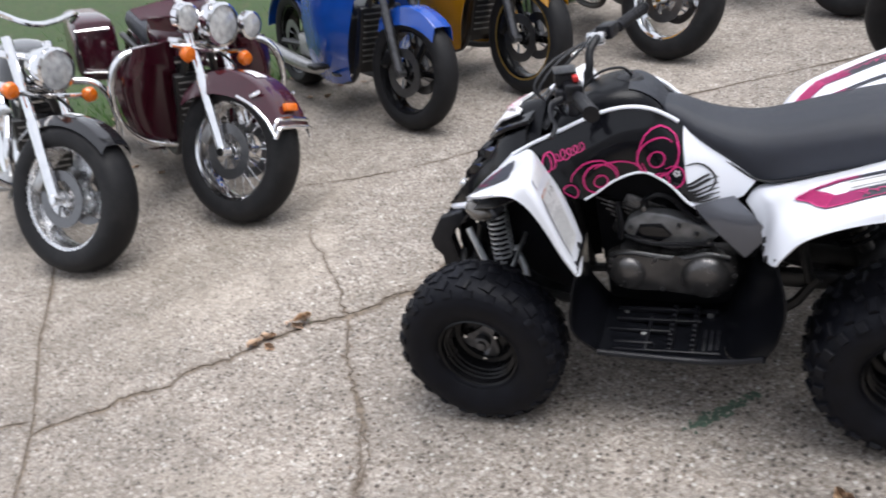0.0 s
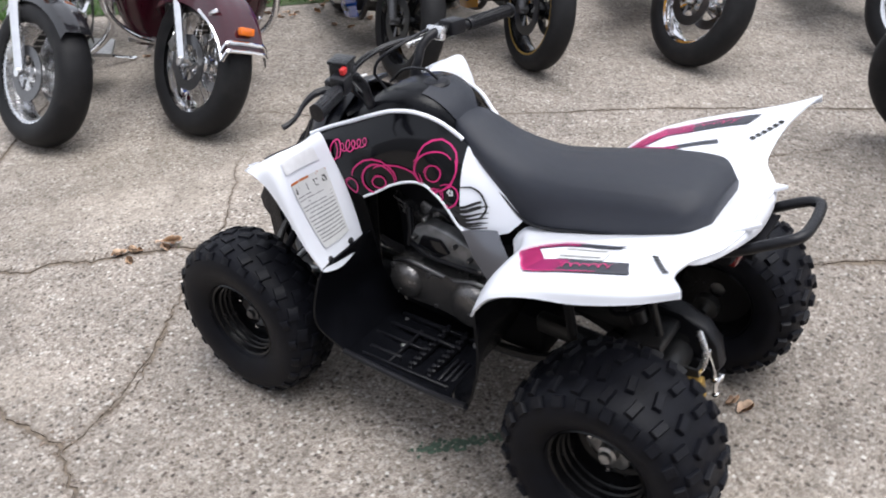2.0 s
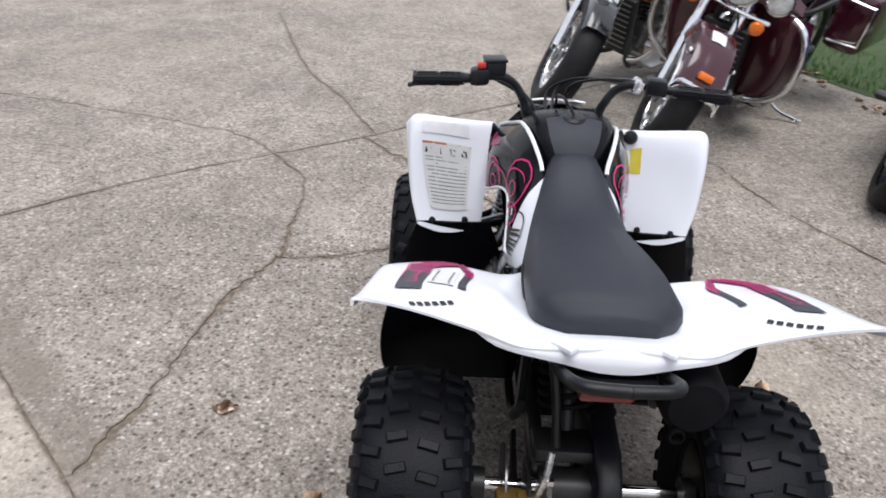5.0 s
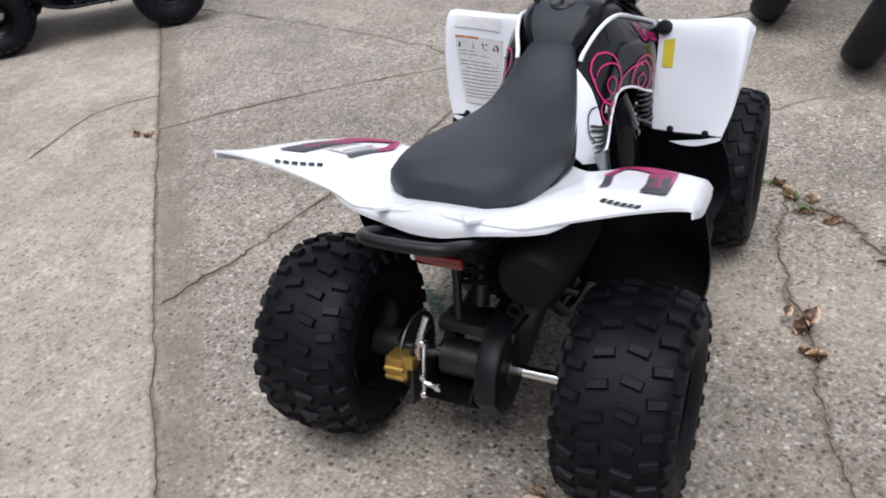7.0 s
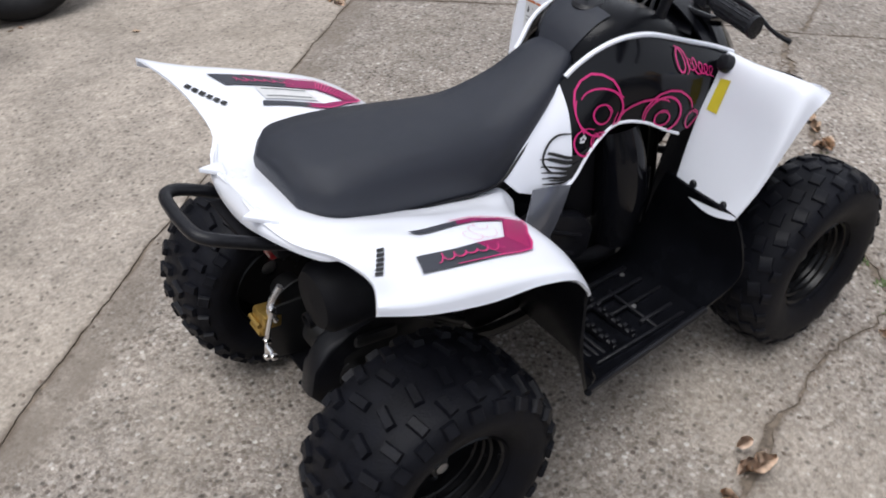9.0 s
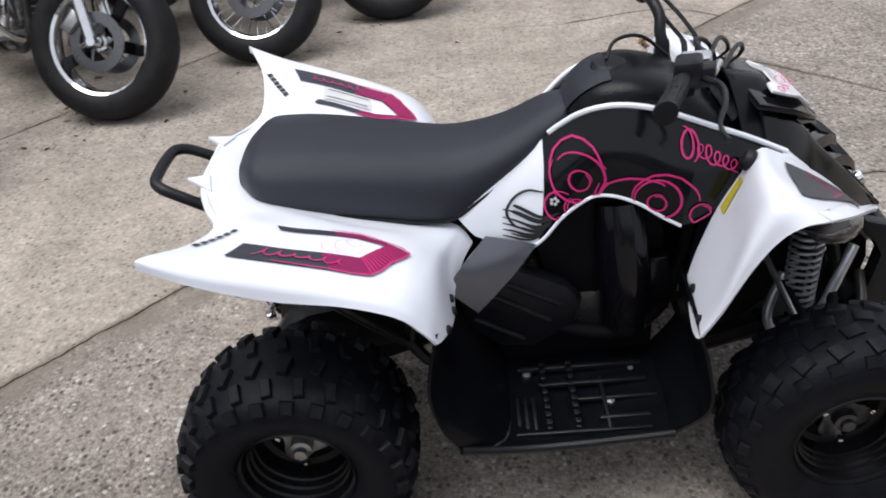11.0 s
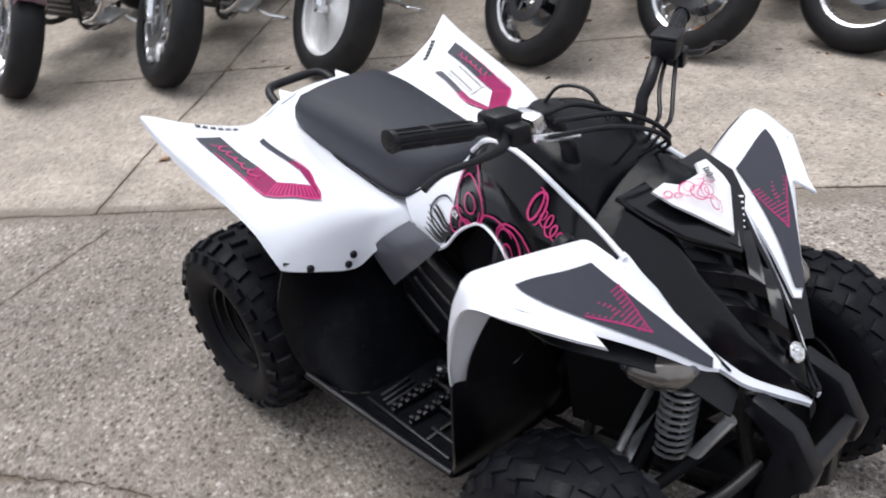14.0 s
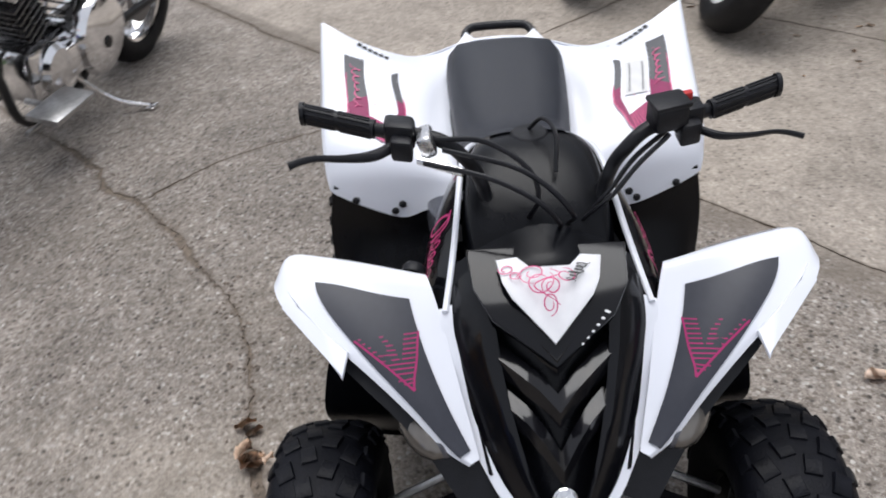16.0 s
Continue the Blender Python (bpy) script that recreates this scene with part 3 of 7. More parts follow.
def wheel(name, at, side, R, w, rows, count, label, knob=0.009):
    """side: +1 for the left of the bike, whose outer face looks to +y."""
    wh = new(name)
    wh.parent = quad
    wh.matrix_basis = pose(*at) @ Matrix.Diagonal((1, side, 1, 1))
    wh["label"] = label
    part("tyre", tyre(B(), R, w, knob=knob), RUBBER, wh, sharp=30)
    part("tread", tread(B(), R, w, rows, count, knob), TREAD, wh, "knobbly tread blocks")["kind"] = "stuff"
    h, r = w / 2, 0.104
    bm = B()
    lathe(bm, [(r + 0.006, 0.80 * h), (r + 0.012, 0.74 * h), (r, 0.66 * h), (r - 0.004, 0.45 * h), (r - 0.012, 0.25 * h), (r - 0.016, 0.0), (r - 0.018, -0.15 * h), (0.074, -0.2 * h), (0.060, -0.12 * h), (0.02, -0.1 * h)], 44)
    lathe(bm, [(0.02, -0.16 * h), (r - 0.012, -0.28 * h), (r, -0.66 * h), (r + 0.012, -0.74 * h), (r + 0.006, -0.80 * h)], 44)
    for k in range(3):
        lathe(bm, [(r - 0.006 - 0.003 * k, (0.52 - 0.16 * k) * h), (r - 0.0105 - 0.003 * k, (0.49 - 0.16 * k) * h), (r - 0.006 - 0.003 * k, (0.44 - 0.16 * k) * h)], 44)
    part("rim", bm, RIMBLK, wh)
    bm = B()
    plate = []
    for i in range(36):
        a = math.tau * i / 36
        rr = 0.046 + 0.012 * math.cos(3 * a)
        plate.append((rr * math.cos(a), -0.02 * h, rr * math.sin(a)))
    extrude(bm, plate, 0.007, 0.002)
    lathe(bm, [(0.0225, 0.0), (0.021, 0.22 * h), (0.0135, 0.25 * h), (0.012, 0.34 * h), (0.0, 0.35 * h)], 20)
    part("hub", bm, STEEL if "rear" in name else HUB, wh, "bare steel wheel hub")
    bm = B()
    for k in range(3):
        a = math.tau * k / 3 + 0.5
        lathe(bm, [(0.0085, 0), (0.0085, 0.012), (0.005, 0.018), (0.0, 0.0185)], 6, centre=(0.049 * math.cos(a), 0.0, 0.049 * math.sin(a)))
    parts("wheel_nut", bm, CHROME, wh)
    return wh


FROWS = [(-0.20, 0.034, 0.026, 0.0, 14), (0.20, 0.034, 0.026, 0.5, -14), (-0.58, 0.034, 0.028, 0.5, 20), (0.58, 0.034, 0.028, 0.0, -20), (-0.86, 0.026, 0.020, 0.2, 0), (0.86, 0.026, 0.020, 0.7, 0)]
RROWS = [(-0.26, 0.019, 0.040, 0.0, -12), (0.26, 0.019, 0.040, 0.25, 12), (-0.66, 0.020, 0.036, 0.5, 10), (0.66, 0.020, 0.036, 0.75, -10), (-0.91, 0.026, 0.024, 0.2, 0), (0.91, 0.026, 0.024, 0.45, 0)]
for s in (1, -1):
    wheel("front_wheel", (0.5075, 0.362 * s, 0.2285), s, 0.2285, 0.172, FROWS, 22, "black steel front wheel with a low-tread tyre", 0.0048)
    wheel("rear_wheel", (-0.5075, 0.334 * s, 0.2285), s, 0.2285, 0.226, RROWS, 24, "black steel rear wheel with a wide knobbly tyre")

# seat
bm = B()
STATION = [  # x, low edge z, half width low, bulge half width, top z, top half width
    (0.046, 0.735, 0.030, 0.040, 0.748, 0.028), (0.035, 0.700, 0.052, 0.058, 0.748, 0.042), (0.0, 0.676, 0.064, 0.070, 0.738, 0.048), (-0.06, 0.640, 0.083, 0.088, 0.707, 0.056),
    (-0.12, 0.602, 0.100, 0.104, 0.689, 0.066), (-0.18, 0.566, 0.114, 0.116, 0.682, 0.076), (-0.24, 0.568, 0.121, 0.124, 0.686, 0.086), (-0.32, 0.586, 0.127, 0.131, 0.697, 0.096),
    (-0.42, 0.606, 0.132, 0.137, 0.712, 0.104), (-0.50, 0.624, 0.132, 0.139, 0.718, 0.104), (-0.545, 0.640, 0.118, 0.128, 0.716, 0.092), (-0.58, 0.652, 0.075, 0.082, 0.694, 0.055)]
rings = []
for x, z0, w0, w1, z1, w2 in STATION:
    half = [(w0 * 0.7, z0 - 0.004), (w0, z0), (w1, z0 + (z1 - z0) * 0.35), (w1 * 0.97, z0 + (z1 - z0) * 0.62), (w2 + (w1 - w2) * 0.35, z0 + (z1 - z0) * 0.9), (w2 * 0.55, z1 - 0.001)]
    ring = half + [(0, z1 + 0.001)] + [(-y, z) for y, z in half[::-1]]
    rings.append([Vector((x, y, z)) for y, z in ring])
cols = [spline([r[j] for r in rings], 4) for j in range(len(rings[0]))]
vs = [[bm.verts.new(p) for p in c] for c in cols]
for a, b in zip(vs, vs[1:]):
    for i in range(len(a) - 1):
        bm.faces.new((a[i], a[i + 1], b[i + 1], b[i]))
bm.faces.new([c[0] for c in vs])
bm.faces.new([c[-1] for c in vs[::-1]])
for i in range(len(vs[0]) - 1):
    bm.faces.new((vs[0][i], vs[-1][i], vs[-1][i + 1], vs[0][i + 1]))
seat = part("seat", bm, SEAT, quad, "one-piece black vinyl seat", sharp=60)
for s in (1, -1):
    bm = B()
    tube(bm, [flip((x, w0 + 0.002, z0 + 0.004), s) for x, z0, w0, *_ in STATION[1:-1]], 0.0035, 6)
    part("seat_welt", bm, BLACK, seat)

# rear bodywork: one grid a side, from under the seat out to the turned-down lip
REAR = [
    [(-0.650, 0.000, 0.682), (-0.652, 0.085, 0.676), (-0.630, 0.160, 0.660), (-0.596, 0.235, 0.666), (-0.604, 0.350, 0.707), (-0.642, 0.436, 0.746), (-0.647, 0.446, 0.733)],
    [(-0.600, 0.000, 0.668), (-0.596, 0.100, 0.662), (-0.545, 0.170, 0.655), (-0.515, 0.250, 0.676), (-0.535, 0.360, 0.698), (-0.565, 0.432, 0.712), (-0.565, 0.445, 0.690)],
    [(-0.500, 0.000, 0.620), (-0.480, 0.130, 0.632), (-0.450, 0.190, 0.646), (-0.450, 0.270, 0.663), (-0.455, 0.360, 0.674), (-0.460, 0.424, 0.676), (-0.460, 0.438, 0.648)],
    [(-0.380, 0.020, 0.580), (-0.370, 0.150, 0.604), (-0.365, 0.200, 0.622), (-0.360, 0.270, 0.636), (-0.360, 0.350, 0.640), (-0.360, 0.414, 0.640), (-0.358, 0.430, 0.622)],
    [(-0.270, 0.070, 0.560), (-0.275, 0.150, 0.578), (-0.272, 0.200, 0.592), (-0.268, 0.270, 0.603), (-0.268, 0.345, 0.605), (-0.275, 0.405, 0.600), (-0.278, 0.422, 0.586)],
    [(-0.190, 0.100, 0.552), (-0.205, 0.150, 0.552), (-0.216, 0.200, 0.556), (-0.220, 0.270, 0.562), (-0.224, 0.345, 0.562), (-0.236, 0.400, 0.556), (-0.240, 0.416, 0.545)],
    [(-0.165, 0.110, 0.538), (-0.185, 0.150, 0.525), (-0.200, 0.200, 0.508), (-0.202, 0.265, 0.500), (-0.206, 0.345, 0.510), (-0.220, 0.396, 0.522), (-0.226, 0.412, 0.526)],
    [(-0.150, 0.118, 0.515), (-0.172, 0.155, 0.495), (-0.190, 0.205, 0.466), (-0.192, 0.255, 0.452), (-0.198, 0.335, 0.482), (-0.212, 0.388, 0.502), (-0.220, 0.408, 0.512)],
]
rear_body = new("rear_fender")
rear_body.parent = quad
rear_body["label"] = "white plastic rear fender with a pointed wing each side"
rear_side = {}
for s in (1, -1):
    sh = Sheet(REAR, mirror=s < 0)
    sh.face(0, 0, 1)
    rear_side[s] = sh
    part("wing", sh.mesh(B(), 30, 24, 0.005), WHITE, rear_body, sharp=50)
# pointed prongs along the tail edge
for s in (1, -1):
    for tri in ([(-0.628, 0.112, 0.669), (-0.676, 0.086, 0.685), (-0.640, 0.060, 0.676)],):
        bm = B()
        extrude(bm, [flip(p, s) for p in tri], 0.009, 0.002)
        part("tail_prong", bm, WHITE, rear_body)
# turned-down rear edge of the tail
bm = B()
g = [[(x + 0.012, y * s, z1), (x + 0.001, y * s, (z0 + z1) / 2), (x, y * s, z0)] for s in (-1, 1) for y, x, z1, z0 in ((0.235, -0.588, 0.664, 0.655), (0.205, -0.606, 0.660, 0.643), (0.165, -0.628, 0.664, 0.644), (0.125, -0.646, 0.670, 0.648), (0.085, -0.658, 0.677, 0.648), (0.03, -0.662, 0.682, 0.638))[::-s]]
sh = Sheet(g)
sh.face(-1, 0, 0)
part("tail_edge", sh.mesh(bm, 20, 6, 0.004), WHITE, rear_body)
# graphics on the wings


def scrawl(u0, v0, du, dv, loops, wide, tall):
    """A run of uneven pen loops along a line."""
    out = []
    for i in range(loops * 10 + 1):
        t = i / 10
        a = 2 * math.pi * t
        size = 1 + 0.45 * math.sin(2.3 * int(t) + 1)
        out.append((u0 + du * t / loops + wide * math.sin(a), v0 + dv * t / loops - tall * size * math.cos(a)))
    return out


BACK_OUT, BACK_IN, ELBOW, ELBOW_IN = Vector((-0.540, 0.383, 0.692)), Vector((-0.518, 0.335, 0.690)), Vector((-0.320, 0.360, 0.621)), Vector((-0.338, 0.316, 0.632))
POINT, POINT_IN, SHOULDER, SHOULDER_IN = Vector((-0.260, 0.268, 0.599)), Vector((-0.298, 0.262, 0.617)), Vector((-0.339, 0.232, 0.641)), Vector((-0.346, 0.249, 0.643))
STRIP_END, STRIP_END_IN = Vector((-0.478, 0.252, 0.676)), Vector((-0.470, 0.268, 0.676))
for s in (1, -1):
    sh = rear_side[s]

    def on_wing(p):
        return sh.find(p.x, p.y * s, p.z)

    def film(bm, corners, n=8, lift=0.003):
        sh.quad(bm, [on_wing(p) for p in corners], n, lift)

    bm = B()
    film(bm, [BACK_OUT, BACK_OUT.lerp(ELBOW, 0.72), BACK_IN.lerp(ELBOW_IN, 0.66), BACK_IN], 10)
    film(bm, [SHOULDER.lerp(STRIP_END, 0.25), STRIP_END, STRIP_END_IN, SHOULDER_IN.lerp(STRIP_END_IN, 0.30)], 8)
    parts("decal_strip", bm, CHAR, rear_body, "charcoal graphic strip")
    bm = B()
    film(bm, [BACK_OUT.lerp(ELBOW, 0.72), ELBOW, ELBOW_IN, BACK_IN.lerp(ELBOW_IN, 0.66)], 6, 0.0032)
    film(bm, [ELBOW, POINT, POINT_IN, ELBOW_IN], 8, 0.0032)
    film(bm, [POINT, SHOULDER, SHOULDER_IN, POINT_IN], 8, 0.0032)
    film(bm, [SHOULDER, SHOULDER.lerp(STRIP_END, 0.25), SHOULDER_IN.lerp(STRIP_END_IN, 0.30), SHOULDER_IN], 4, 0.0032)
    part("decal_chevron", bm, PLUM, rear_body, "plum chevron graphic")
    bm = B()
    for k in range(13):
        f = (k + 0.5) / 13
        a, b = ELBOW.lerp(POINT, f), ELBOW_IN.lerp(POINT_IN, f)
        sh.ribbon(bm, [on_wing(a.lerp(b, 0.06)), on_wing(a.lerp(b, 0.5)), on_wing(a.lerp(b, 0.94))], 0.0026, 0.0044, 3, taper=False)
    sh.ribbon(bm, [on_wing(p) for p in (BACK_OUT.lerp(ELBOW, 0.3), BACK_OUT.lerp(ELBOW, 0.7), ELBOW, ELBOW.lerp(POINT, 0.5), POINT, POINT.lerp(SHOULDER, 0.5), SHOULDER, SHOULDER.lerp(STRIP_END, 0.35))], 0.0042, 0.0046, 2)
    # a run of pen loops along the outer band
    a, b = BACK_OUT.lerp(BACK_IN, 0.5), ELBOW.lerp(ELBOW_IN, 0.5)
    if s > 0:
        a, b = a.lerp(b, 0.86), a.lerp(b, 0.02)
    along, across = (b - a), (BACK_IN - BACK_OUT).normalized() * (1 if s < 0 else -1)
    pen = []
    for i in range(61):
        t = i / 60
        turn = math.tau * 6 * t
        tall = 0.0075 * (1.9 if t < 0.12 else 1.0 + 0.35 * math.sin(9 * t))
        pen.append(on_wing(a + along * (0.16 + 0.68 * t + 0.022 * math.sin(turn)) - across * tall * math.cos(turn)))
    sh.ribbon(bm, pen, 0.0032, 0.0052, 2)
    part("decal_line", bm, PINK, rear_body, "pink pinstripes and script flourish")["kind"] = "stuff"
    bm = B()
    mid = POINT_IN.lerp(SHOULDER_IN, 0.4)
    for r0, dx, dy in ((0.030, -0.045, 0.028), (0.020, -0.075, 0.040), (0.016, -0.035, 0.012)):
        sh.ribbon(bm, [on_wing(mid + Vector((dx + r0 * (1 - 0.05 * i) * math.cos(i * 0.6), dy + r0 * (1 - 0.05 * i) * math.sin(i * 0.6), 0.008))) for i in range(9)], 0.0014, 0.0026, 2)
    part("decal_scroll", bm, PALEPINK, rear_body, "faint pink scroll on the white wing")["kind"] = "stuff"
    bm = B()
    a, b = Vector((-0.588, 0.348, 0.722)), Vector((-0.541, 0.269, 0.700))
    d, w = b - a, Vector((0.0052, 0.0031, 0.0))
    for k in range(6):
        p, q = a + d * (k / 6), a + d * ((k + 0.7) / 6)
        film(bm, [p - w, q - w, q + w, p + w], 2, 0.0026)
    parts("wordmark_bar", bm, INK, rear_body, "row of small black bars")
    if s > 0:
        bm = B()
        film(bm, [Vector((-0.462, 0.276, 0.67)), Vector((-0.356, 0.262, 0.64)), Vector((-0.362, 0.312, 0.64)), Vector((-0.466, 0.326, 0.67))], 6, 0.0028)
        part("wing_sticker", bm, LABEL, rear_body, "pale paper sticker with faint print")
        bm = B()
        for k in range(2):
            p, q = Vector((-0.455, 0.284 + 0.030 * k, 0.67)), Vector((-0.366, 0.271 + 0.030 * k, 0.64))
            film(bm, [p, q, q + Vector((0, 0.004, 0)), p + Vector((0, 0.004, 0))], 4, 0.0040)
        parts("text_bar", bm, GREYINK, rear_body)
    bm = B()
    for u, v in ((0.945, 0.70), (0.955, 0.52), (0.905, 0.47)):
        p, n = sh.at(u, v), sh.normal(u, v)
        m = Matrix.Translation(p) @ n.to_track_quat("Z", "Y").to_matrix().to_4x4()
        k = len(bm.verts)
        lathe(bm, [(0.0085, 0.0), (0.0085, 0.003), (0.006, 0.006), (0.0, 0.0065)], 12, axis="z")
        bm.verts.ensure_lookup_table()
        bmesh.ops.transform(bm, matrix=m, verts=bm.verts[k:])
    parts("rivet", bm, BLACK, rear_body)

# front fenders
FRONT = [
    [(0.248, 0.192, 0.452), (0.240, 0.240, 0.424), (0.230, 0.300, 0.421), (0.222, 0.352, 0.440), (0.224, 0.366, 0.446)],
    [(0.262, 0.190, 0.510), (0.258, 0.250, 0.500), (0.252, 0.320, 0.505), (0.246, 0.376, 0.520), (0.250, 0.388, 0.522)],
    [(0.290, 0.186, 0.590), (0.284, 0.250, 0.592), (0.278, 0.330, 0.602), (0.268, 0.388, 0.610), (0.284, 0.402, 0.612)],
    [(0.322, 0.184, 0.652), (0.310, 0.250, 0.668), (0.298, 0.330, 0.681), (0.292, 0.390, 0.684), (0.316, 0.408, 0.668)],
    [(0.352, 0.178, 0.700), (0.336, 0.250, 0.709), (0.322, 0.330, 0.719), (0.320, 0.386, 0.722), (0.350, 0.410, 0.692)],
    [(0.388, 0.166, 0.688), (0.380, 0.240, 0.688), (0.376, 0.318, 0.698), (0.384, 0.370, 0.693), (0.402, 0.384, 0.682)],
    [(0.440, 0.150, 0.652), (0.446, 0.205, 0.646), (0.452, 0.258, 0.648), (0.452, 0.290, 0.648), (0.458, 0.297, 0.640)],
    [(0.500, 0.134, 0.605), (0.508, 0.164, 0.597), (0.514, 0.192, 0.596), (0.515, 0.210, 0.595), (0.517, 0.216, 0.588)],
    [(0.548, 0.119, 0.560), (0.552, 0.131, 0.555), (0.555, 0.143, 0.554), (0.558, 0.156, 0.553), (0.560, 0.161, 0.546)],
    [(0.570, 0.112, 0.536), (0.573, 0.116, 0.535), (0.575, 0.120, 0.534), (0.577, 0.124, 0.533), (0.577, 0.127, 0.528)],
]
for s in (1, -1):
    fender = new("front_fender")
    fender.parent = quad
    fender["label"] = "white plastic front fender flap with charcoal top graphic"
    sh = Sheet(FRONT, mirror=s < 0)
    sh.face(0, 0, 1)
    part("fender_shell", sh.mesh(B(), 36, 20, 0.005), WHITE, fender, sharp=50)
    bm = B()
    sh.quad(bm, [sh.find(0.387, 0.202 * s, 0.680), sh.find(0.562, 0.124 * s, 0.545), (0.952, 0.80), sh.find(0.366, 0.343 * s, 0.708)], 20)
    part("fender_decal", bm, CHAR, fender, "charcoal grey fender graphic")
    bm = B()
    tip, outer, inner = Vector((0.502, 0.199, 0.606)), Vector((0.440, 0.280, 0.655)), Vector((0.430, 0.190, 0.655))
    for k in range(12):
        f = (k + 0.3) / 12
        p, q = outer.lerp(tip, f), inner.lerp(tip, f)
        for e, h, reach in ((p, q, 0.036), (q, p, 0.022)):
            e2 = e.lerp(h, min(0.5, reach / (h - e).length))
            sh.ribbon(bm, [sh.find(e.x, e.y * s, e.z), sh.find(e2.x, e2.y * s, e2.z)], 0.0022, 0.0032, taper=False)
    for e in (outer, inner):
        sh.ribbon(bm, [sh.find(p.x, p.y * s, p.z) for p in (e, e.lerp(tip, 0.5), tip)], 0.0032, 0.0034, taper=False)
    part("decal_line", bm, DEEPPINK, fender, "magenta chevron of fine stripes")["kind"] = "stuff"
    bm = B()
    extrude(bm, [flip(p, s) for p in ((0.372, 0.384, 0.698), (0.400, 0.366, 0.688), (0.430, 0.332, 0.668), (0.458, 0.292, 0.647), (0.499, 0.299, 0.632), (0.468, 0.318, 0.640), (0.432, 0.356, 0.662), (0.396, 0.392, 0.684))], 0.008, 0.0025)
    part("fender_lip", bm, WHITE, fender)
    # black lining inside the rear flap
    bm = B()
    lining = Sheet([[(0.264, 0.196, 0.462), (0.258, 0.27, 0.440), (0.250, 0.352, 0.452)], [(0.278, 0.192, 0.520), (0.272, 0.265, 0.520), (0.266, 0.345, 0.525)], [(0.306, 0.188, 0.600), (0.300, 0.25, 0.610), (0.296, 0.312, 0.612)], [(0.345, 0.175, 0.650), (0.345, 0.215, 0.662), (0.345, 0.255, 0.668)]], mirror=s < 0)
    lining.face(1, 0, 0)
    part("flap_lining", lining.mesh(bm, 12, 8, 0.004), DARK, fender, "black lining inside the fender flap")
    bm = B()
    for u, v in ((0.045, 0.22), (0.04, 0.58)):
        p, n = sh.at(u, v), sh.normal(u, v)
        m = Matrix.Translation(p) @ n.to_track_quat("Z", "Y").to_matrix().to_4x4()
        k = len(bm.verts)
        lathe(bm, [(0.009, 0.0), (0.009, 0.003), (0.006, 0.006), (0.0, 0.0065)], 12, axis="z")
        bm.verts.ensure_lookup_table()
        bmesh.ops.transform(bm, matrix=m, verts=bm.verts[k:])
    parts("rivet", bm, BLACK, fender)
    if s > 0:
        bm = B()
        sh.quad(bm, [(0.085, 0.19), (0.30, 0.19), (0.30, 0.63), (0.085, 0.56)], 10)
        label = part("warning_label", bm, LABEL, fender, "pale warning sticker with unreadable text")
        bm = B()
        sh.quad(bm, [(0.292, 0.19), (0.300, 0.19), (0.300, 0.63), (0.292, 0.63)], 4, 0.003)
        part("label_band", bm, ORANGE, fender, "orange heading band")
        bm = B()
        for k in range(4):
            v = 0.20 + 0.105 * k
            c = (0.268, v + 0.05)
            sh.quad(bm, [(c[0] - 0.012, c[1] - 0.026), (c[0] + 0.010, c[1] - 0.032), (c[0] + 0.012, c[1] + 0.022), (c[0] - 0.008, c[1] + 0.032)], 2, 0.003)
        parts("pictogram", bm, INK, fender)
        bm = B()
        rng = random.Random(7)
        for k in range(14):
            u = 0.245 - 0.0108 * k
            v1 = 0.595 - 0.004 * k - 0.12 * rng.random() * (k % 3 == 2)
            sh.quad(bm, [(u, 0.21), (u + 0.0035, 0.21), (u + 0.0035, v1), (u, v1)], 4, 0.003)
        parts("text_bar", bm, GREYINK, fender)
        bm = B()
        sh.quad(bm, [(0.335, 0.22), (0.40, 0.22), (0.40, 0.64), (0.335, 0.64)], 6)
        part("blank_sticker", bm, DECW, fender, "small blank white sticker")
    else:
        bm = B()
        p, n = sh.at(0.40, 0.06), sh.normal(0.40, 0.06)
        lathe(bm, [(0.019, -0.004), (0.019, 0.006), (0.015, 0.012), (0.007, 0.014), (0.0, 0.014)], 20, axis="z")
        bmesh.ops.transform(bm, matrix=Matrix.Translation(p + n * 0.004) @ n.to_track_quat("Z", "Y").to_matrix().to_4x4(), verts=bm.verts)
        part("lock_knob", bm, BLACK, fender, "round black key lock")
        bm = B()
        sh.quad(bm, [(0.24, 0.06), (0.345, 0.06), (0.345, 0.17), (0.24, 0.17)], 4, 0.002)
        part("hang_tag", bm, YELLOW, fender, "yellow plastic hang tag")

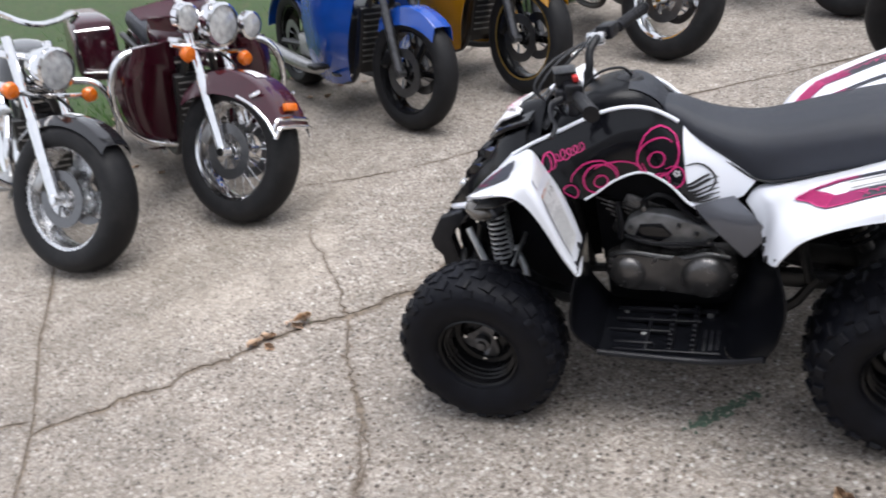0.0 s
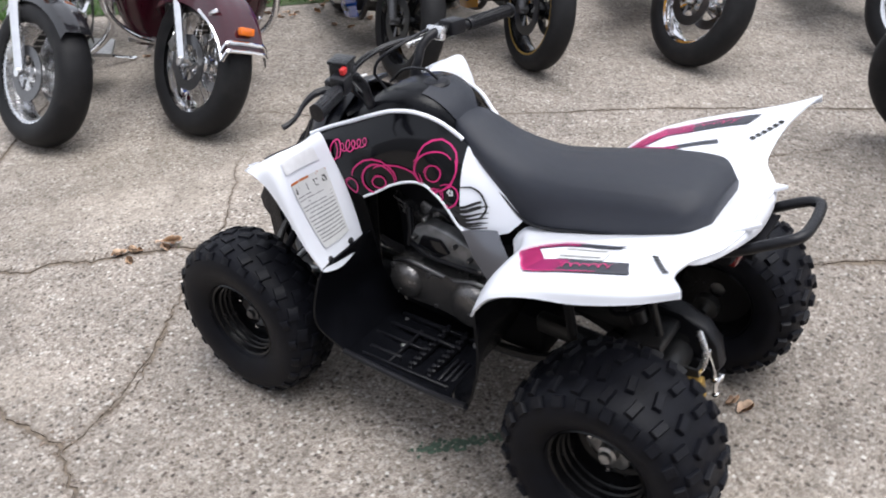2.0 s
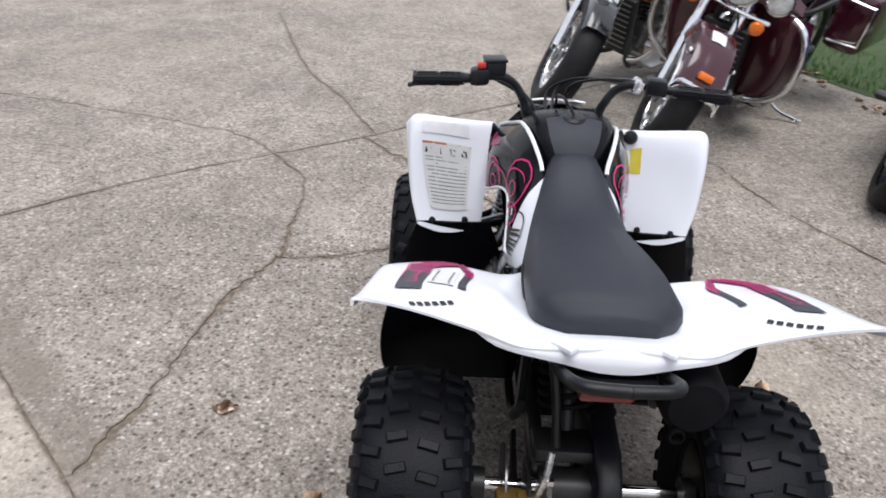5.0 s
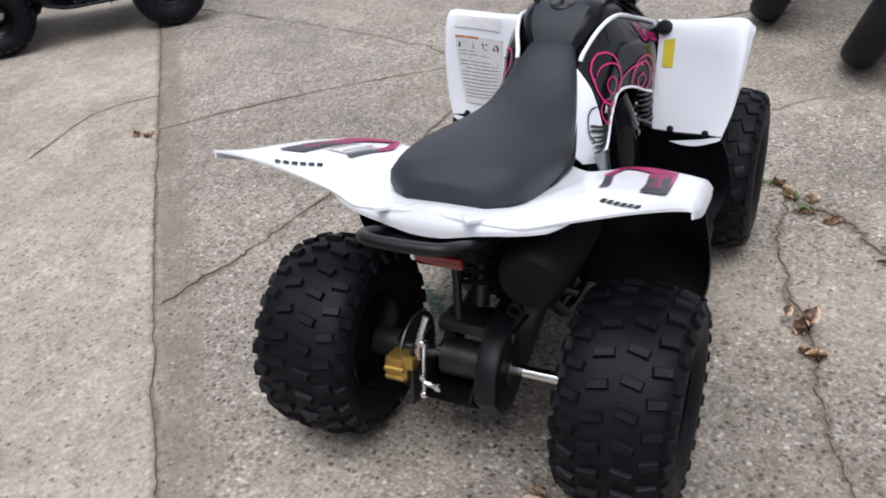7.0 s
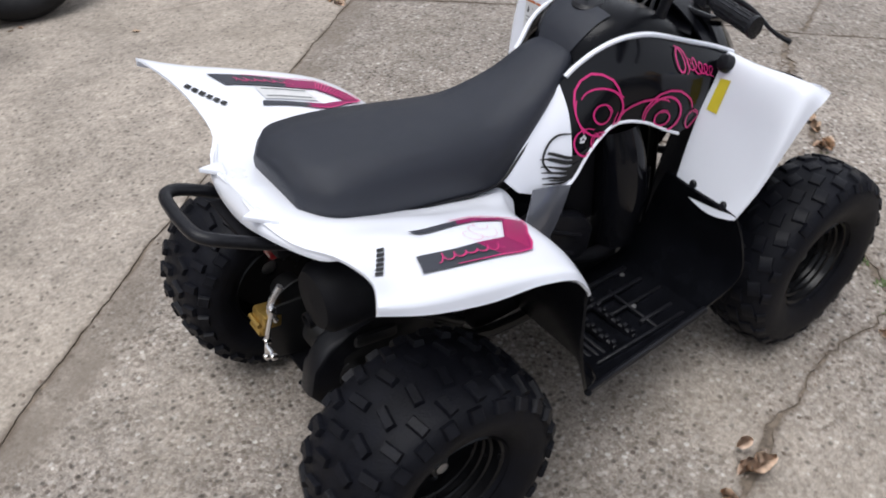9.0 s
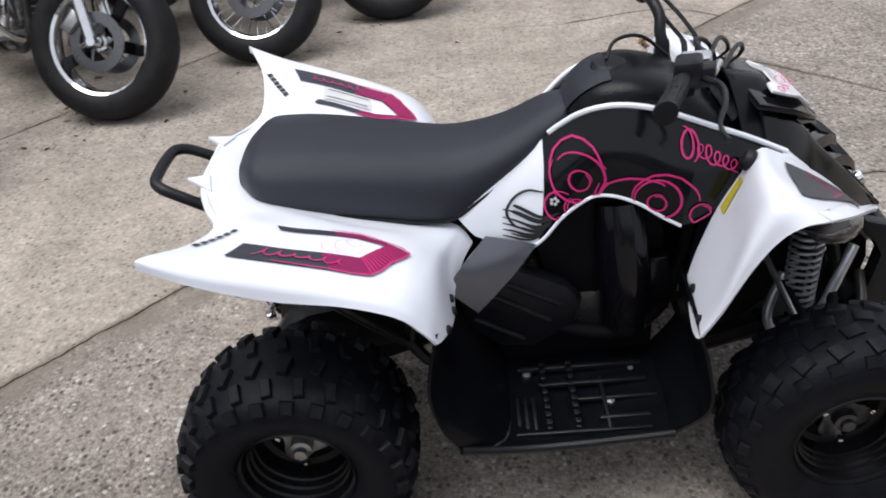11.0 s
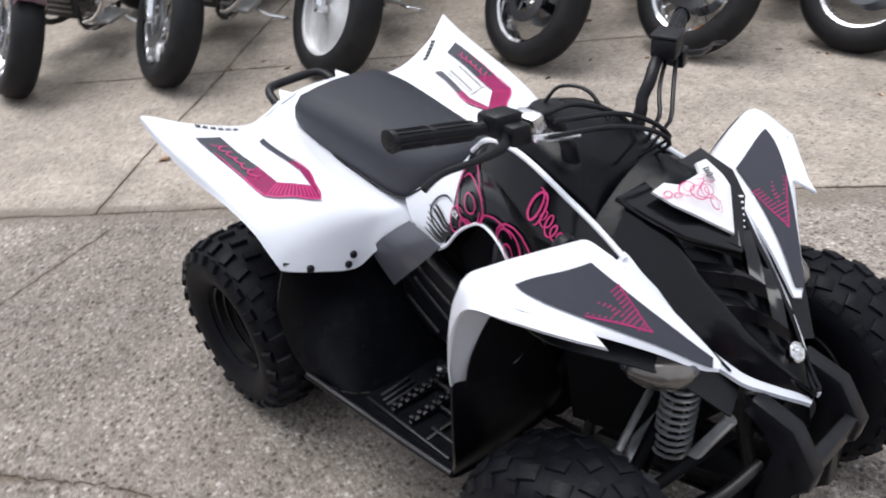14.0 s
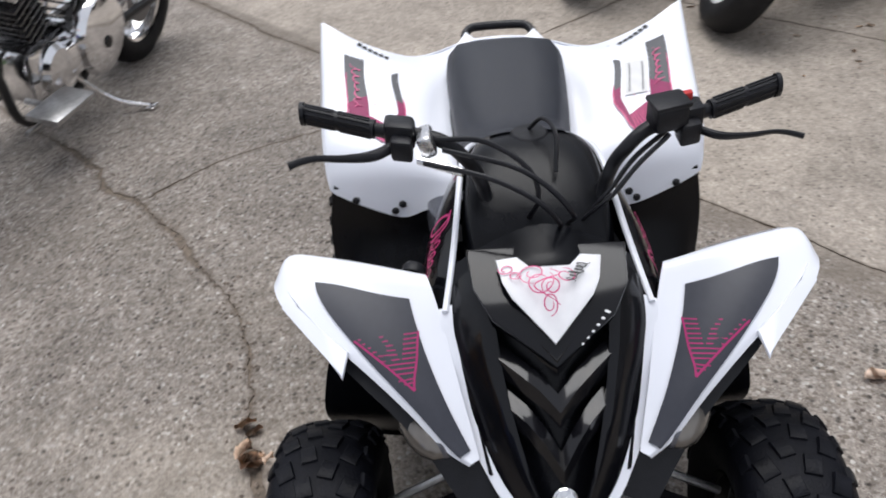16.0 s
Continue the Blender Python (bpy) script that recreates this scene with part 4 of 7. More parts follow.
# side panels: gloss black over the arch, white behind; u runs rear to front, v from the arch up to the white trim line
SIDE = [
    [(-0.145, 0.128, 0.535), (-0.160, 0.122, 0.552), (-0.172, 0.116, 0.566), (-0.178, 0.112, 0.575)],
    [(-0.080, 0.140, 0.510), (-0.090, 0.128, 0.550), (-0.100, 0.112, 0.595), (-0.108, 0.098, 0.622)],
    [(-0.032, 0.145, 0.512), (-0.030, 0.130, 0.570), (-0.034, 0.105, 0.635), (-0.040, 0.078, 0.672)],
    [(0.025, 0.142, 0.575), (0.022, 0.132, 0.620), (0.018, 0.112, 0.672), (0.010, 0.074, 0.716)],
    [(0.083, 0.142, 0.612), (0.082, 0.140, 0.655), (0.080, 0.130, 0.706), (0.070, 0.094, 0.760)],
    [(0.140, 0.156, 0.606), (0.142, 0.156, 0.656), (0.142, 0.146, 0.712), (0.140, 0.110, 0.772)],
    [(0.185, 0.172, 0.586), (0.192, 0.172, 0.640), (0.198, 0.160, 0.700), (0.202, 0.118, 0.758)],
    [(0.228, 0.188, 0.562), (0.240, 0.184, 0.626), (0.256, 0.170, 0.682), (0.270, 0.126, 0.732)],
    [(0.290, 0.186, 0.592), (0.305, 0.182, 0.640), (0.322, 0.168, 0.678), (0.345, 0.136, 0.704)],
    [(0.345, 0.182, 0.640), (0.362, 0.176, 0.655), (0.385, 0.164, 0.668), (0.414, 0.148, 0.674)],
]
for s in (1, -1):
    side = new("side_panel")
    side.parent = quad
    side["label"] = "gloss black side panel with pink swirls, white at its rear"
    sh = Sheet(SIDE, mirror=s < 0)
    sh.face(0, s, 0.3)
    part("white_cover", sh.mesh(B(), 14, 12, 0.004, part_of=lambda u, v: (u * (0.235 + 0.06 * v), v)), WHITE, side, sharp=50)
    part("black_panel", sh.mesh(B(), 40, 16, 0.004, part_of=lambda u, v: (0.237 + 0.06 * v + u * (0.763 - 0.06 * v), v)), GLOSS, side, "gloss black graphic panel", sharp=50)
    def on_side(x, z):
        return sh.find(x, None, z)

    def ring(x, z, r0, r1, a0, turns, n=20):
        return [(x + (r0 + (r1 - r0) * i / n) * math.cos(a0 + math.tau * turns * i / n), z + (r0 + (r1 - r0) * i / n) * math.sin(a0 + math.tau * turns * i / n)) for i in range(n + 1)]

    bm = B()
    for q, wide in ((ring(0.052, 0.648, 0.050, 0.044, 2.6, 0.98), 0.0050), (ring(0.054, 0.642, 0.021, 0.017, 0, 1.15, 14), 0.0040),
                    ([(0.012, 0.612), (0.002, 0.650), (0.012, 0.690), (0.045, 0.718), (0.078, 0.706), (0.092, 0.676), (0.100, 0.668)], 0.0048), ([(0.100, 0.648), (0.088, 0.620), (0.104, 0.640), (0.140, 0.652), (0.185, 0.648), (0.200, 0.640)], 0.0046),
                    (ring(0.190, 0.612, 0.041, 0.034, 3.3, -0.98), 0.0050), (ring(0.188, 0.606, 0.018, 0.014, 1, 1.15, 14), 0.0040), ([(0.145, 0.612), (0.150, 0.636), (0.180, 0.660), (0.225, 0.656), (0.252, 0.632), (0.258, 0.612)], 0.0046),
                    (ring(0.262, 0.585, 0.021, 0.017, 0.5, 1.15, 14), 0.0040), (ring(0.018, 0.592, 0.029, 0.026, 1.0, 0.95, 16), 0.0040), (ring(0.046, 0.590, 0.022, 0.016, 2, 1.2, 14), 0.0038), ([(0.088, 0.640), (0.078, 0.612), (0.088, 0.602)], 0.0040),
                    ([(0.012, 0.572), (0.030, 0.564), (0.052, 0.576)], 0.0036)):
        sh.ribbon(bm, [on_side(x, z) for x, z in q], wide, 0.0034, 2)
    part("swirl", bm, PINK, side, "pink swirling scrollwork")["kind"] = "stuff"
    bm = B()
    # a tall looped stroke, then a run of smaller loops
    a, d = ((0.226, 0.716), (0.098, -0.046)) if s < 0 else ((0.328, 0.664), (-0.112, 0.040))
    tall, run = [], []
    for i in range(19):
        t = i / 18
        tall.append((a[0] + d[0] * (0.06 + 0.14 * t + 0.13 * math.sin(9.4 * t)), a[1] + d[1] * 0.18 * t + 0.021 * math.cos(9.4 * t) - 0.004))
    for i in range(49):
        t, turn = i / 48, math.tau * 5 * i / 48
        size = 0.0085 * (1.45 if 0.25 < t < 0.45 else 1.0)
        run.append((a[0] + d[0] * (0.26 + 0.72 * t + 0.085 * math.sin(turn)), a[1] + d[1] * (0.26 + 0.72 * t) - size * math.cos(turn) - 0.004))
    sh.ribbon(bm, [on_side(*q) for q in tall], 0.0048, 0.0038, 2)
    sh.ribbon(bm, [on_side(*q) for q in run], 0.0034, 0.0038, 2)
    part("script_flourish", bm, PINK, side, "pink script-like flourish")
    bm = B()
    rng = random.Random(3)
    for k in range(15):
        f = k / 14
        x0, z0 = 0.014 - 0.034 * f, 0.582 - 0.048 * f
        long = (0.062 + 0.040 * abs(math.sin(2.1 * k + 0.5))) * (1 - 0.30 * f)
        x1, z1 = x0 - long, z0 + 0.006 + 0.010 * (0.5 - f) + rng.uniform(-0.003, 0.003)
        (u0, v0), (u1, v1) = on_side(x0, z0), on_side(x1, z1)
        sh.ribbon(bm, [(u0, v0), ((u0 + u1) / 2, (v0 + v1) / 2 - 0.012), (u1, v1)], 0.0040 + 0.0018 * (k % 3 == 0), 0.0032, 4)
    sh.ribbon(bm, [on_side(x, z) for x, z in ((-0.012, 0.616), (-0.040, 0.617), (-0.066, 0.604), (-0.082, 0.578), (-0.068, 0.553), (-0.046, 0.546))], 0.0052, 0.0028)
    part("brush_graphic", bm, INK, side, "black brush-stroke graphic")["kind"] = "stuff"
    bm = B()
    p, n = sh.at(*on_side(0.008, 0.602)), sh.normal(*on_side(0.008, 0.602))
    for k in range(5):
        q = p + n * 0.0042 + Vector((0.006 * math.cos(1.257 * k), 0, 0.006 * math.sin(1.257 * k)))
        lathe(bm, [(0.0034, -0.0005), (0.0034, 0.0005), (0.0, 0.0006)], 8, centre=tuple(q))
    part("flower_mark", bm, DECW, side, "small white flower mark")["kind"] = "stuff"
    bm = B()
    tube(bm, [sh.at(u, 1.0, 0.003) for u in (0.325, 0.36, 0.42, 0.48, 0.54, 0.62, 0.7, 0.8, 0.9, 1.0)], 0.0052, 8)
    part("trim_line", bm, WHITE, side, "white trim line")
    bm = B()
    tube(bm, [sh.at(u, 0.0, 0.001) for u in (0.2, 0.26, 0.32, 0.38, 0.44, 0.5, 0.56, 0.62, 0.7, 0.78)], 0.0035, 8)
    part("arch_trim", bm, WHITE, side, "thin white arch edging")
    # silver-grey lower cover between arch and rear fender
    bm = B()
    g = [[(-0.030, 0.152, 0.520), (-0.070, 0.170, 0.475), (-0.110, 0.182, 0.435), (-0.150, 0.190, 0.395)],
         [(-0.075, 0.152, 0.536), (-0.110, 0.174, 0.500), (-0.145, 0.188, 0.465), (-0.178, 0.196, 0.430)],
         [(-0.125, 0.148, 0.546), (-0.155, 0.172, 0.522), (-0.182, 0.190, 0.496), (-0.208, 0.200, 0.466)]]
    sc = Sheet(g, mirror=s < 0)
    sc.face(-0.3, s, 0.3)
    part("grey_cover", sc.mesh(bm, 10, 10, 0.004), SILVER, side, "silver-grey lower side cover")

# tank top cover and dash, gloss black between the side panels
bm = B()
TANK = [(0.040, 0.060, 0.700, 0.745), (0.062, 0.082, 0.720, 0.778), (0.10, 0.098, 0.745, 0.803), (0.15, 0.108, 0.758, 0.810), (0.20, 0.114, 0.746, 0.802), (0.245, 0.118, 0.728, 0.784), (0.285, 0.117, 0.706, 0.760), (0.318, 0.112, 0.690, 0.727), (0.338, 0.106, 0.672, 0.690)]
rows = []
for x, w, z0, z1 in TANK:
    half = [(w, z0 - 0.03), (w, z0), (w * 0.86, z0 + (z1 - z0) * 0.7), (w * 0.45, z1 - 0.002)]
    rows.append([(x, y, z) for y, z in half] + [(x, 0, z1)] + [(x, -y, z) for y, z in half[::-1]])
sh = Sheet(rows)
sh.face(0, 0, 1)
tank = part("tank_cover", sh.mesh(bm, 28, 20, 0.004), FOOT, quad, "smooth black tank cover behind the handlebar", sharp=50)
bm = B()
sh.quad(bm, [(0.0, 0.3), (0.30, 0.32), (0.30, 0.68), (0.0, 0.7)], 8, 0.003)
part("tank_pad", bm, SEAT, tank, "matt pad joining the seat")
bm = B()
lathe(bm, [(0.034, 0.0), (0.034, 0.010), (0.028, 0.016), (0.0, 0.018)], 24, axis="z", centre=(0.125, 0, 0.796))
part("fuel_cap", bm, BLACK, tank)
bm = B()
extrude(bm, [(0.330, 0.100, 0.716), (0.330, -0.100, 0.716), (0.384, -0.066, 0.734), (0.390, 0.0, 0.737), (0.384, 0.066, 0.734)], 0.006, 0.002)
part("dash_visor", bm, FOOT, tank, "black visor above the shield plate")
bm = B()
tube(bm, [(0.12, 0.0, 0.815), (0.14, 0.02, 0.842), (0.19, 0.035, 0.84), (0.24, 0.03, 0.80)], 0.0035, 8)
part("breather_hose", bm, BLACK, tank)

# nose: recessed gloss bed, side rails, chevron louvres, shield and badge
nose = new("nose_cowl")
nose.parent = quad
nose["label"] = "gloss black nose cowl with chevron louvres and white edging"


def hood(x):
    return np.interp(x, (0.34, 0.385, 0.42, 0.461, 0.506, 0.554, 0.602, 0.64, 0.672), (0.772, 0.764, 0.751, 0.733, 0.680, 0.632, 0.570, 0.510, 0.455))


def half_width(x):
    return np.interp(x, (0.34, 0.414, 0.48, 0.518, 0.56, 0.60, 0.645, 0.672), (0.142, 0.146, 0.134, 0.122, 0.103, 0.078, 0.036, 0.010))


def edge_drop(x):
    return np.interp(x, (0.34, 0.42, 0.46, 0.518, 0.56, 0.60, 0.64, 0.672), (0.072, 0.085, 0.104, 0.106, 0.100, 0.082, 0.042, 0.004))


xs = [0.34, 0.38, 0.42, 0.46, 0.50, 0.54, 0.58, 0.61, 0.64, 0.66, 0.675]
sh = Sheet([[(x, half_width(x) * f, hood(x) - edge_drop(x) * abs(f) ** 1.6 - (0.042 if abs(f) < 0.7 else 0.0) * (0.45 < x < 0.62)) for f in (1, 0.85, 0.6, 0.3, 0, -0.3, -0.6, -0.85, -1)] for x in xs])
sh.face(0, 0, 1)
part("cowl_bed", sh.mesh(B(), 30, 24, 0.004), FOOT, nose)
for s in (1, -1):
    bm = B()
    sh = Sheet([[(x, s * half_width(x) * f, hood(x) - edge_drop(x) * f ** 1.6 + d) for f, d in ((0.99, 0.0), (0.86, 0.010), (0.68, 0.016), (0.58, 0.004))] for x in xs[1:]])
    sh.face(0, 0, 1)
    part("cowl_rail", sh.mesh(bm, 30, 8, 0.008), GLOSS, nose)
    bm = B()
    prev = None
    for x in np.linspace(0.405, 0.676, 24):
        y, z = half_width(x), hood(x) - edge_drop(x)
        wd = np.interp(x, (0.405, 0.5, 0.6, 0.676), (0.020, 0.017, 0.013, 0.009))
        c = [bm.verts.new((x, s * (y - wd * 0.3), z + 0.008)), bm.verts.new((x + 0.002, s * (y + wd * 0.7), z + 0.001)), bm.verts.new((x, s * (y + wd * 0.6), z - 0.008)), bm.verts.new((x, s * (y - wd * 0.3), z - 0.004))]
        if prev:
            for i in range(4):
                bm.faces.new((prev[i], prev[(i + 1) % 4], c[(i + 1) % 4], c[i]))
        else:
            bm.faces.new(c)
        prev = c
    bm.faces.new(prev[::-1])
    part("edge_stripe", bm, WHITE, nose, "white edge stripe of the cowl")
for x0 in (0.514, 0.562, 0.609):
    bm = B()
    for s in (1, -1):
        w = half_width(x0 - 0.06) * 0.62
        pts = []
        for f in (0, 0.33, 0.66, 1):
            x = x0 - 0.075 * f
            pts.append((x, s * w * f, hood(x) - edge_drop(x) * (0.60 * f) ** 1.6 - 0.006))
        prev = None
        for x, y, z in pts:
            c = [bm.verts.new((x + 0.014, y, z - 0.020)), bm.verts.new((x + 0.008, y, z + 0.004)), bm.verts.new((x - 0.020, y, z + 0.012)), bm.verts.new((x - 0.018, y, z - 0.006))]
            if prev:
                for i in range(4):
                    bm.faces.new((prev[i], prev[(i + 1) % 4], c[(i + 1) % 4], c[i]))
            prev = c
    part("chevron_louvre", bm, LOUVRE, nose)
# shield plate on top
bm = B()
outline = [(0.404, 0.074), (0.404, 0.044), (0.424, 0.028), (0.424, -0.028), (0.404, -0.044), (0.404, -0.074), (0.440, -0.067), (0.462, -0.056), (0.508, 0.0), (0.462, 0.056), (0.440, 0.067)]
extrude(bm, [(x, y, hood(x) - 0.25 * abs(y) * 0.5 + 0.009) for x, y in outline], 0.006, 0.0015)
shield = part("shield_plate", bm, DECW, nose, "white shield plate with pink scrolls")
bm = B()
extrude(bm, [(x - 0.018 * (x < 0.4), y * 1.35, hood(x) - 0.125 * abs(y) - 0.004) for x, y in [(0.385, 0.085), (0.385, -0.085), (0.435, -0.080), (0.475, -0.062), (0.525, 0.0), (0.475, 0.062), (0.435, 0.080)]], 0.012, 0.003)
part("shield_surround", bm, GLOSS, nose)
plate = Sheet([[(x, y, hood(x) - 0.125 * abs(y) + 0.0125) for y in (0.08, 0.04, 0, -0.04, -0.08)] for x in (0.395, 0.425, 0.461, 0.508)])
plate.face(0, 0, 1)
bm = B()
for q in (spiral((0.45, 0.62), 0.13, 0.04, 0, 1.4, 14, 0.8), spiral((0.34, 0.80), 0.07, 0.03, 2, -1.3, 14, 0.8), spiral((0.62, 0.5), 0.09, 0.03, 1, 1.4, 12, 0.8), spiral((0.5, 0.40), 0.10, 0.03, 3, 1.2, 12, 0.8), spiral((0.56, 0.58), 0.13, 0.06, 4, 1.1, 14, 0.8), spiral((0.74, 0.52), 0.07, 0.03, 0, -1.3, 12, 0.8), spiral((0.44, 0.74), 0.06, 0.02, 5, 1.2, 12, 0.8), [(0.42, 0.5), (0.5, 0.44), (0.6, 0.62), (0.75, 0.45)]):
    plate.ribbon(bm, [(0.52 + (a - 0.52) * 1.12, 0.58 + (b - 0.56) * 1.25) for a, b in q], 0.0018, 0.001)
part("scroll", bm, PINK, nose, "thin pink scrolls")["kind"] = "stuff"
bm = B()
plate.ribbon(bm, [(0.28 + a, 0.17 + b) for a, b in scrawl(0.0, 0.03, 0.30, 0.15, 6, 0.022, 0.040)], 0.0018, 0.0014)
part("script_flourish", bm, INK, nose, "black script-like flourish")
bm = B()
for k in range(6):
    x, y = 0.474 + 0.0058 * k, 0.074 - 0.0078 * k
    block(bm, (0.0036, 0.008, 0.0015), (x, y, hood(x) - 0.125 * y + 0.0035), (0, 25, -38), 0.0004)
parts("wordmark_bar", bm, DECW, nose, "row of small white bars beside the shield")
bm = B()
badge_n = Vector((0.82, 0, 0.57))
lathe(bm, [(0.017, -0.006), (0.017, 0.003), (0.015, 0.005), (0.013, 0.003), (0.0, 0.003)], 28, axis="z")
for k in range(3):
    a = math.pi * k / 3
    block(bm, (0.024, 0.0035, 0.004), (0, 0, 0.004), (0, 0, 60 * k), 0.001)
bmesh.ops.transform(bm, matrix=Matrix.Translation((0.634, 0, 0.521)) @ badge_n.to_track_quat("Z", "Y").to_matrix().to_4x4(), verts=bm.verts)
part("round_badge", bm, CHROME, nose, "round chrome badge")

# lamps under the front fenders
for s in (1, -1):
    bm = B()
    lathe(bm, [(0.0, 0.022), (0.020, 0.018), (0.032, 0.006), (0.036, -0.006), (0.030, -0.035), (0.0, -0.05)], 24, axis="x")
    bmesh.ops.transform(bm, matrix=pose(0.520, 0.197 * s, 0.534, 0, 10, 58 * s) @ Matrix.Diagonal((1, 1.5, 0.8, 1)), verts=bm.verts)
    hl = part("headlamp", bm, LAMP, quad, "oval headlamp under the front fender")
    bm = B()
    lathe(bm, [(0.034, 0.004), (0.040, -0.006), (0.036, -0.04), (0.0, -0.055)], 24, axis="x")
    bmesh.ops.transform(bm, matrix=pose(0.516, 0.192 * s, 0.534, 0, 10, 58 * s) @ Matrix.Diagonal((1, 1.5, 0.8, 1)), verts=bm.verts)
    part("lamp_shell", bm, SILVER, hl)

# black inner guards under the front fenders
for s in (1, -1):
    bm = B()
    g = [[(0.335, 0.12, 0.655), (0.335, 0.24, 0.668), (0.335, 0.34, 0.672)], [(0.42, 0.10, 0.655), (0.42, 0.22, 0.65), (0.43, 0.33, 0.635)], [(0.52, 0.09, 0.585), (0.53, 0.15, 0.575), (0.54, 0.21, 0.56)], [(0.60, 0.07, 0.49), (0.61, 0.10, 0.48), (0.62, 0.13, 0.47)]]
    sh = Sheet(g, mirror=s < 0)
    sh.face(0, 0, 1)
    part("inner_guard", sh.mesh(bm, 12, 6, 0.004, -0.016), BLACK, quad)

# dark sheets added so the ground doesn't show through above the suspension
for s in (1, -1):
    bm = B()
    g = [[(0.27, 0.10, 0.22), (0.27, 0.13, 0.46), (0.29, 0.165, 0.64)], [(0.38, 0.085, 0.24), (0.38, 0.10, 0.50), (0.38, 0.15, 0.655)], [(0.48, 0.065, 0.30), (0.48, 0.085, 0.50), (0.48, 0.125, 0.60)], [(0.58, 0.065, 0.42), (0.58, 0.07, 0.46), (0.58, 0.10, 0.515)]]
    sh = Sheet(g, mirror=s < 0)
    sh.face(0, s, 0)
    part("inner_liner", sh.mesh(bm, 12, 8, 0.004), DARK, quad, "dark filler sheet closing the gap over the front suspension")

# front bumper and skid plate
bm = B()
for s in (1, -1):
    hoop = [(0.618, 0.474), (0.690, 0.452), (0.733, 0.386), (0.728, 0.348), (0.698, 0.330), (0.706, 0.228), (0.672, 0.192), (0.560, 0.204), (0.575, 0.245), (0.648, 0.258), (0.658, 0.345), (0.670, 0.390), (0.650, 0.428), (0.604, 0.442)]
    extrude(bm, [(x, 0.075 * s, z) for x, z in hoop], 0.034, 0.006)
extrude(bm, [(0.716, 0.075, 0.398), (0.716, -0.075, 0.398), (0.708, -0.075, 0.345), (0.708, 0.075, 0.345)], 0.022, 0.004)
extrude(bm, [(0.664, 0.075, 0.280), (0.664, -0.075, 0.280), (0.62, -0.075, 0.262), (0.62, 0.075, 0.262)], 0.018, 0.004)
bumper = part("front_bumper", bm, BLACK, quad, "black front bumper")
bm = B()
extrude(bm, [(0.640, 0.05, 0.44), (0.640, -0.05, 0.44), (0.655, -0.05, 0.36), (0.645, -0.05, 0.29), (0.645, 0.05, 0.29), (0.655, 0.05, 0.36)], 0.008, 0.002)
part("bumper_plate", bm, BLACK, bumper)
bm = B()
extrude(bm, [(0.66, 0.07, 0.225), (0.66, -0.07, 0.225), (0.30, -0.09, 0.165), (0.30, 0.09, 0.165)], 0.008, 0.002)
part("skid_plate", bm, BLACK, bumper)

# frame rails and dark core of the machine
bm = B()
for s in (1, -1):
    tube(bm, [(0.62, 0.05 * s, 0.24), (0.45, 0.07 * s, 0.20), (0.20, 0.10 * s, 0.17), (-0.20, 0.11 * s, 0.18), (-0.32, 0.10 * s, 0.28)], 0.014, 8)
    tube(bm, [(0.62, 0.045 * s, 0.26), (0.56, 0.05 * s, 0.45), (0.42, 0.05 * s, 0.62), (0.30, 0.045 * s, 0.70), (0.15, 0.05 * s, 0.66), (-0.10, 0.08 * s, 0.54), (-0.35, 0.09 * s, 0.54), (-0.60, 0.085 * s, 0.60)], 0.013, 8)
    tube(bm, [(-0.30, 0.10 * s, 0.27), (-0.28, 0.095 * s, 0.42), (-0.34, 0.09 * s, 0.54)], 0.013, 8)
    tube(bm, [(0.30, 0.09 * s, 0.19), (0.32, 0.06 * s, 0.42), (0.30, 0.05 * s, 0.66)], 0.012, 8)
part("frame", bm, FRAME, quad, "black tubular steel frame")
bm = B()
block(bm, (0.22, 0.13, 0.14), (0.10, 0, 0.63), bevel=0.02)
block(bm, (0.16, 0.10, 0.16), (0.30, 0, 0.58), bevel=0.02)
block(bm, (0.24, 0.15, 0.08), (-0.33, 0, 0.56), bevel=0.02)
block(bm, (0.16, 0.16, 0.06), (-0.55, 0, 0.595), bevel=0.015)
parts("airbox", bm, DARK, quad, "black tank underside and air box")

# engine
engine = new("engine")
engine.parent = quad
engine["label"] = "dark grey single-cylinder engine with transmission cover"
bm = B()
block(bm, (0.30, 0.20, 0.15), (0.02, 0, 0.31), bevel=0.03)
block(bm, (0.13, 0.14, 0.14), (0.12, 0, 0.43), (0, -25, 0), bevel=0.02)
parts("engine_block", bm, ENGINE, engine)
bm = B()
for k in range(6):
    block(bm, (0.15, 0.16, 0.006), (0.10 + 0.012 * k, 0, 0.39 + 0.018 * k), (0, -25, 0), 0.001)
parts("cooling_fin", bm, ENGINE, engine)
# dark blocks added under the engine, where ground would show through
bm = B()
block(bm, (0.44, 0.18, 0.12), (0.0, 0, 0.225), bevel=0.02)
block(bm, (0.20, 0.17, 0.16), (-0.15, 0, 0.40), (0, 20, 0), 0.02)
parts("crankcase", bm, DARK, engine, "black filler blocks under the engine")
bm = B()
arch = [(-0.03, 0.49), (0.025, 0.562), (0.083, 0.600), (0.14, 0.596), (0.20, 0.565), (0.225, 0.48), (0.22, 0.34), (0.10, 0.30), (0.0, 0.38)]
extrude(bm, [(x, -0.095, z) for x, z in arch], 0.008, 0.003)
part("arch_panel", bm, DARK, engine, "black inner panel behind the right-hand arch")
bm = B()
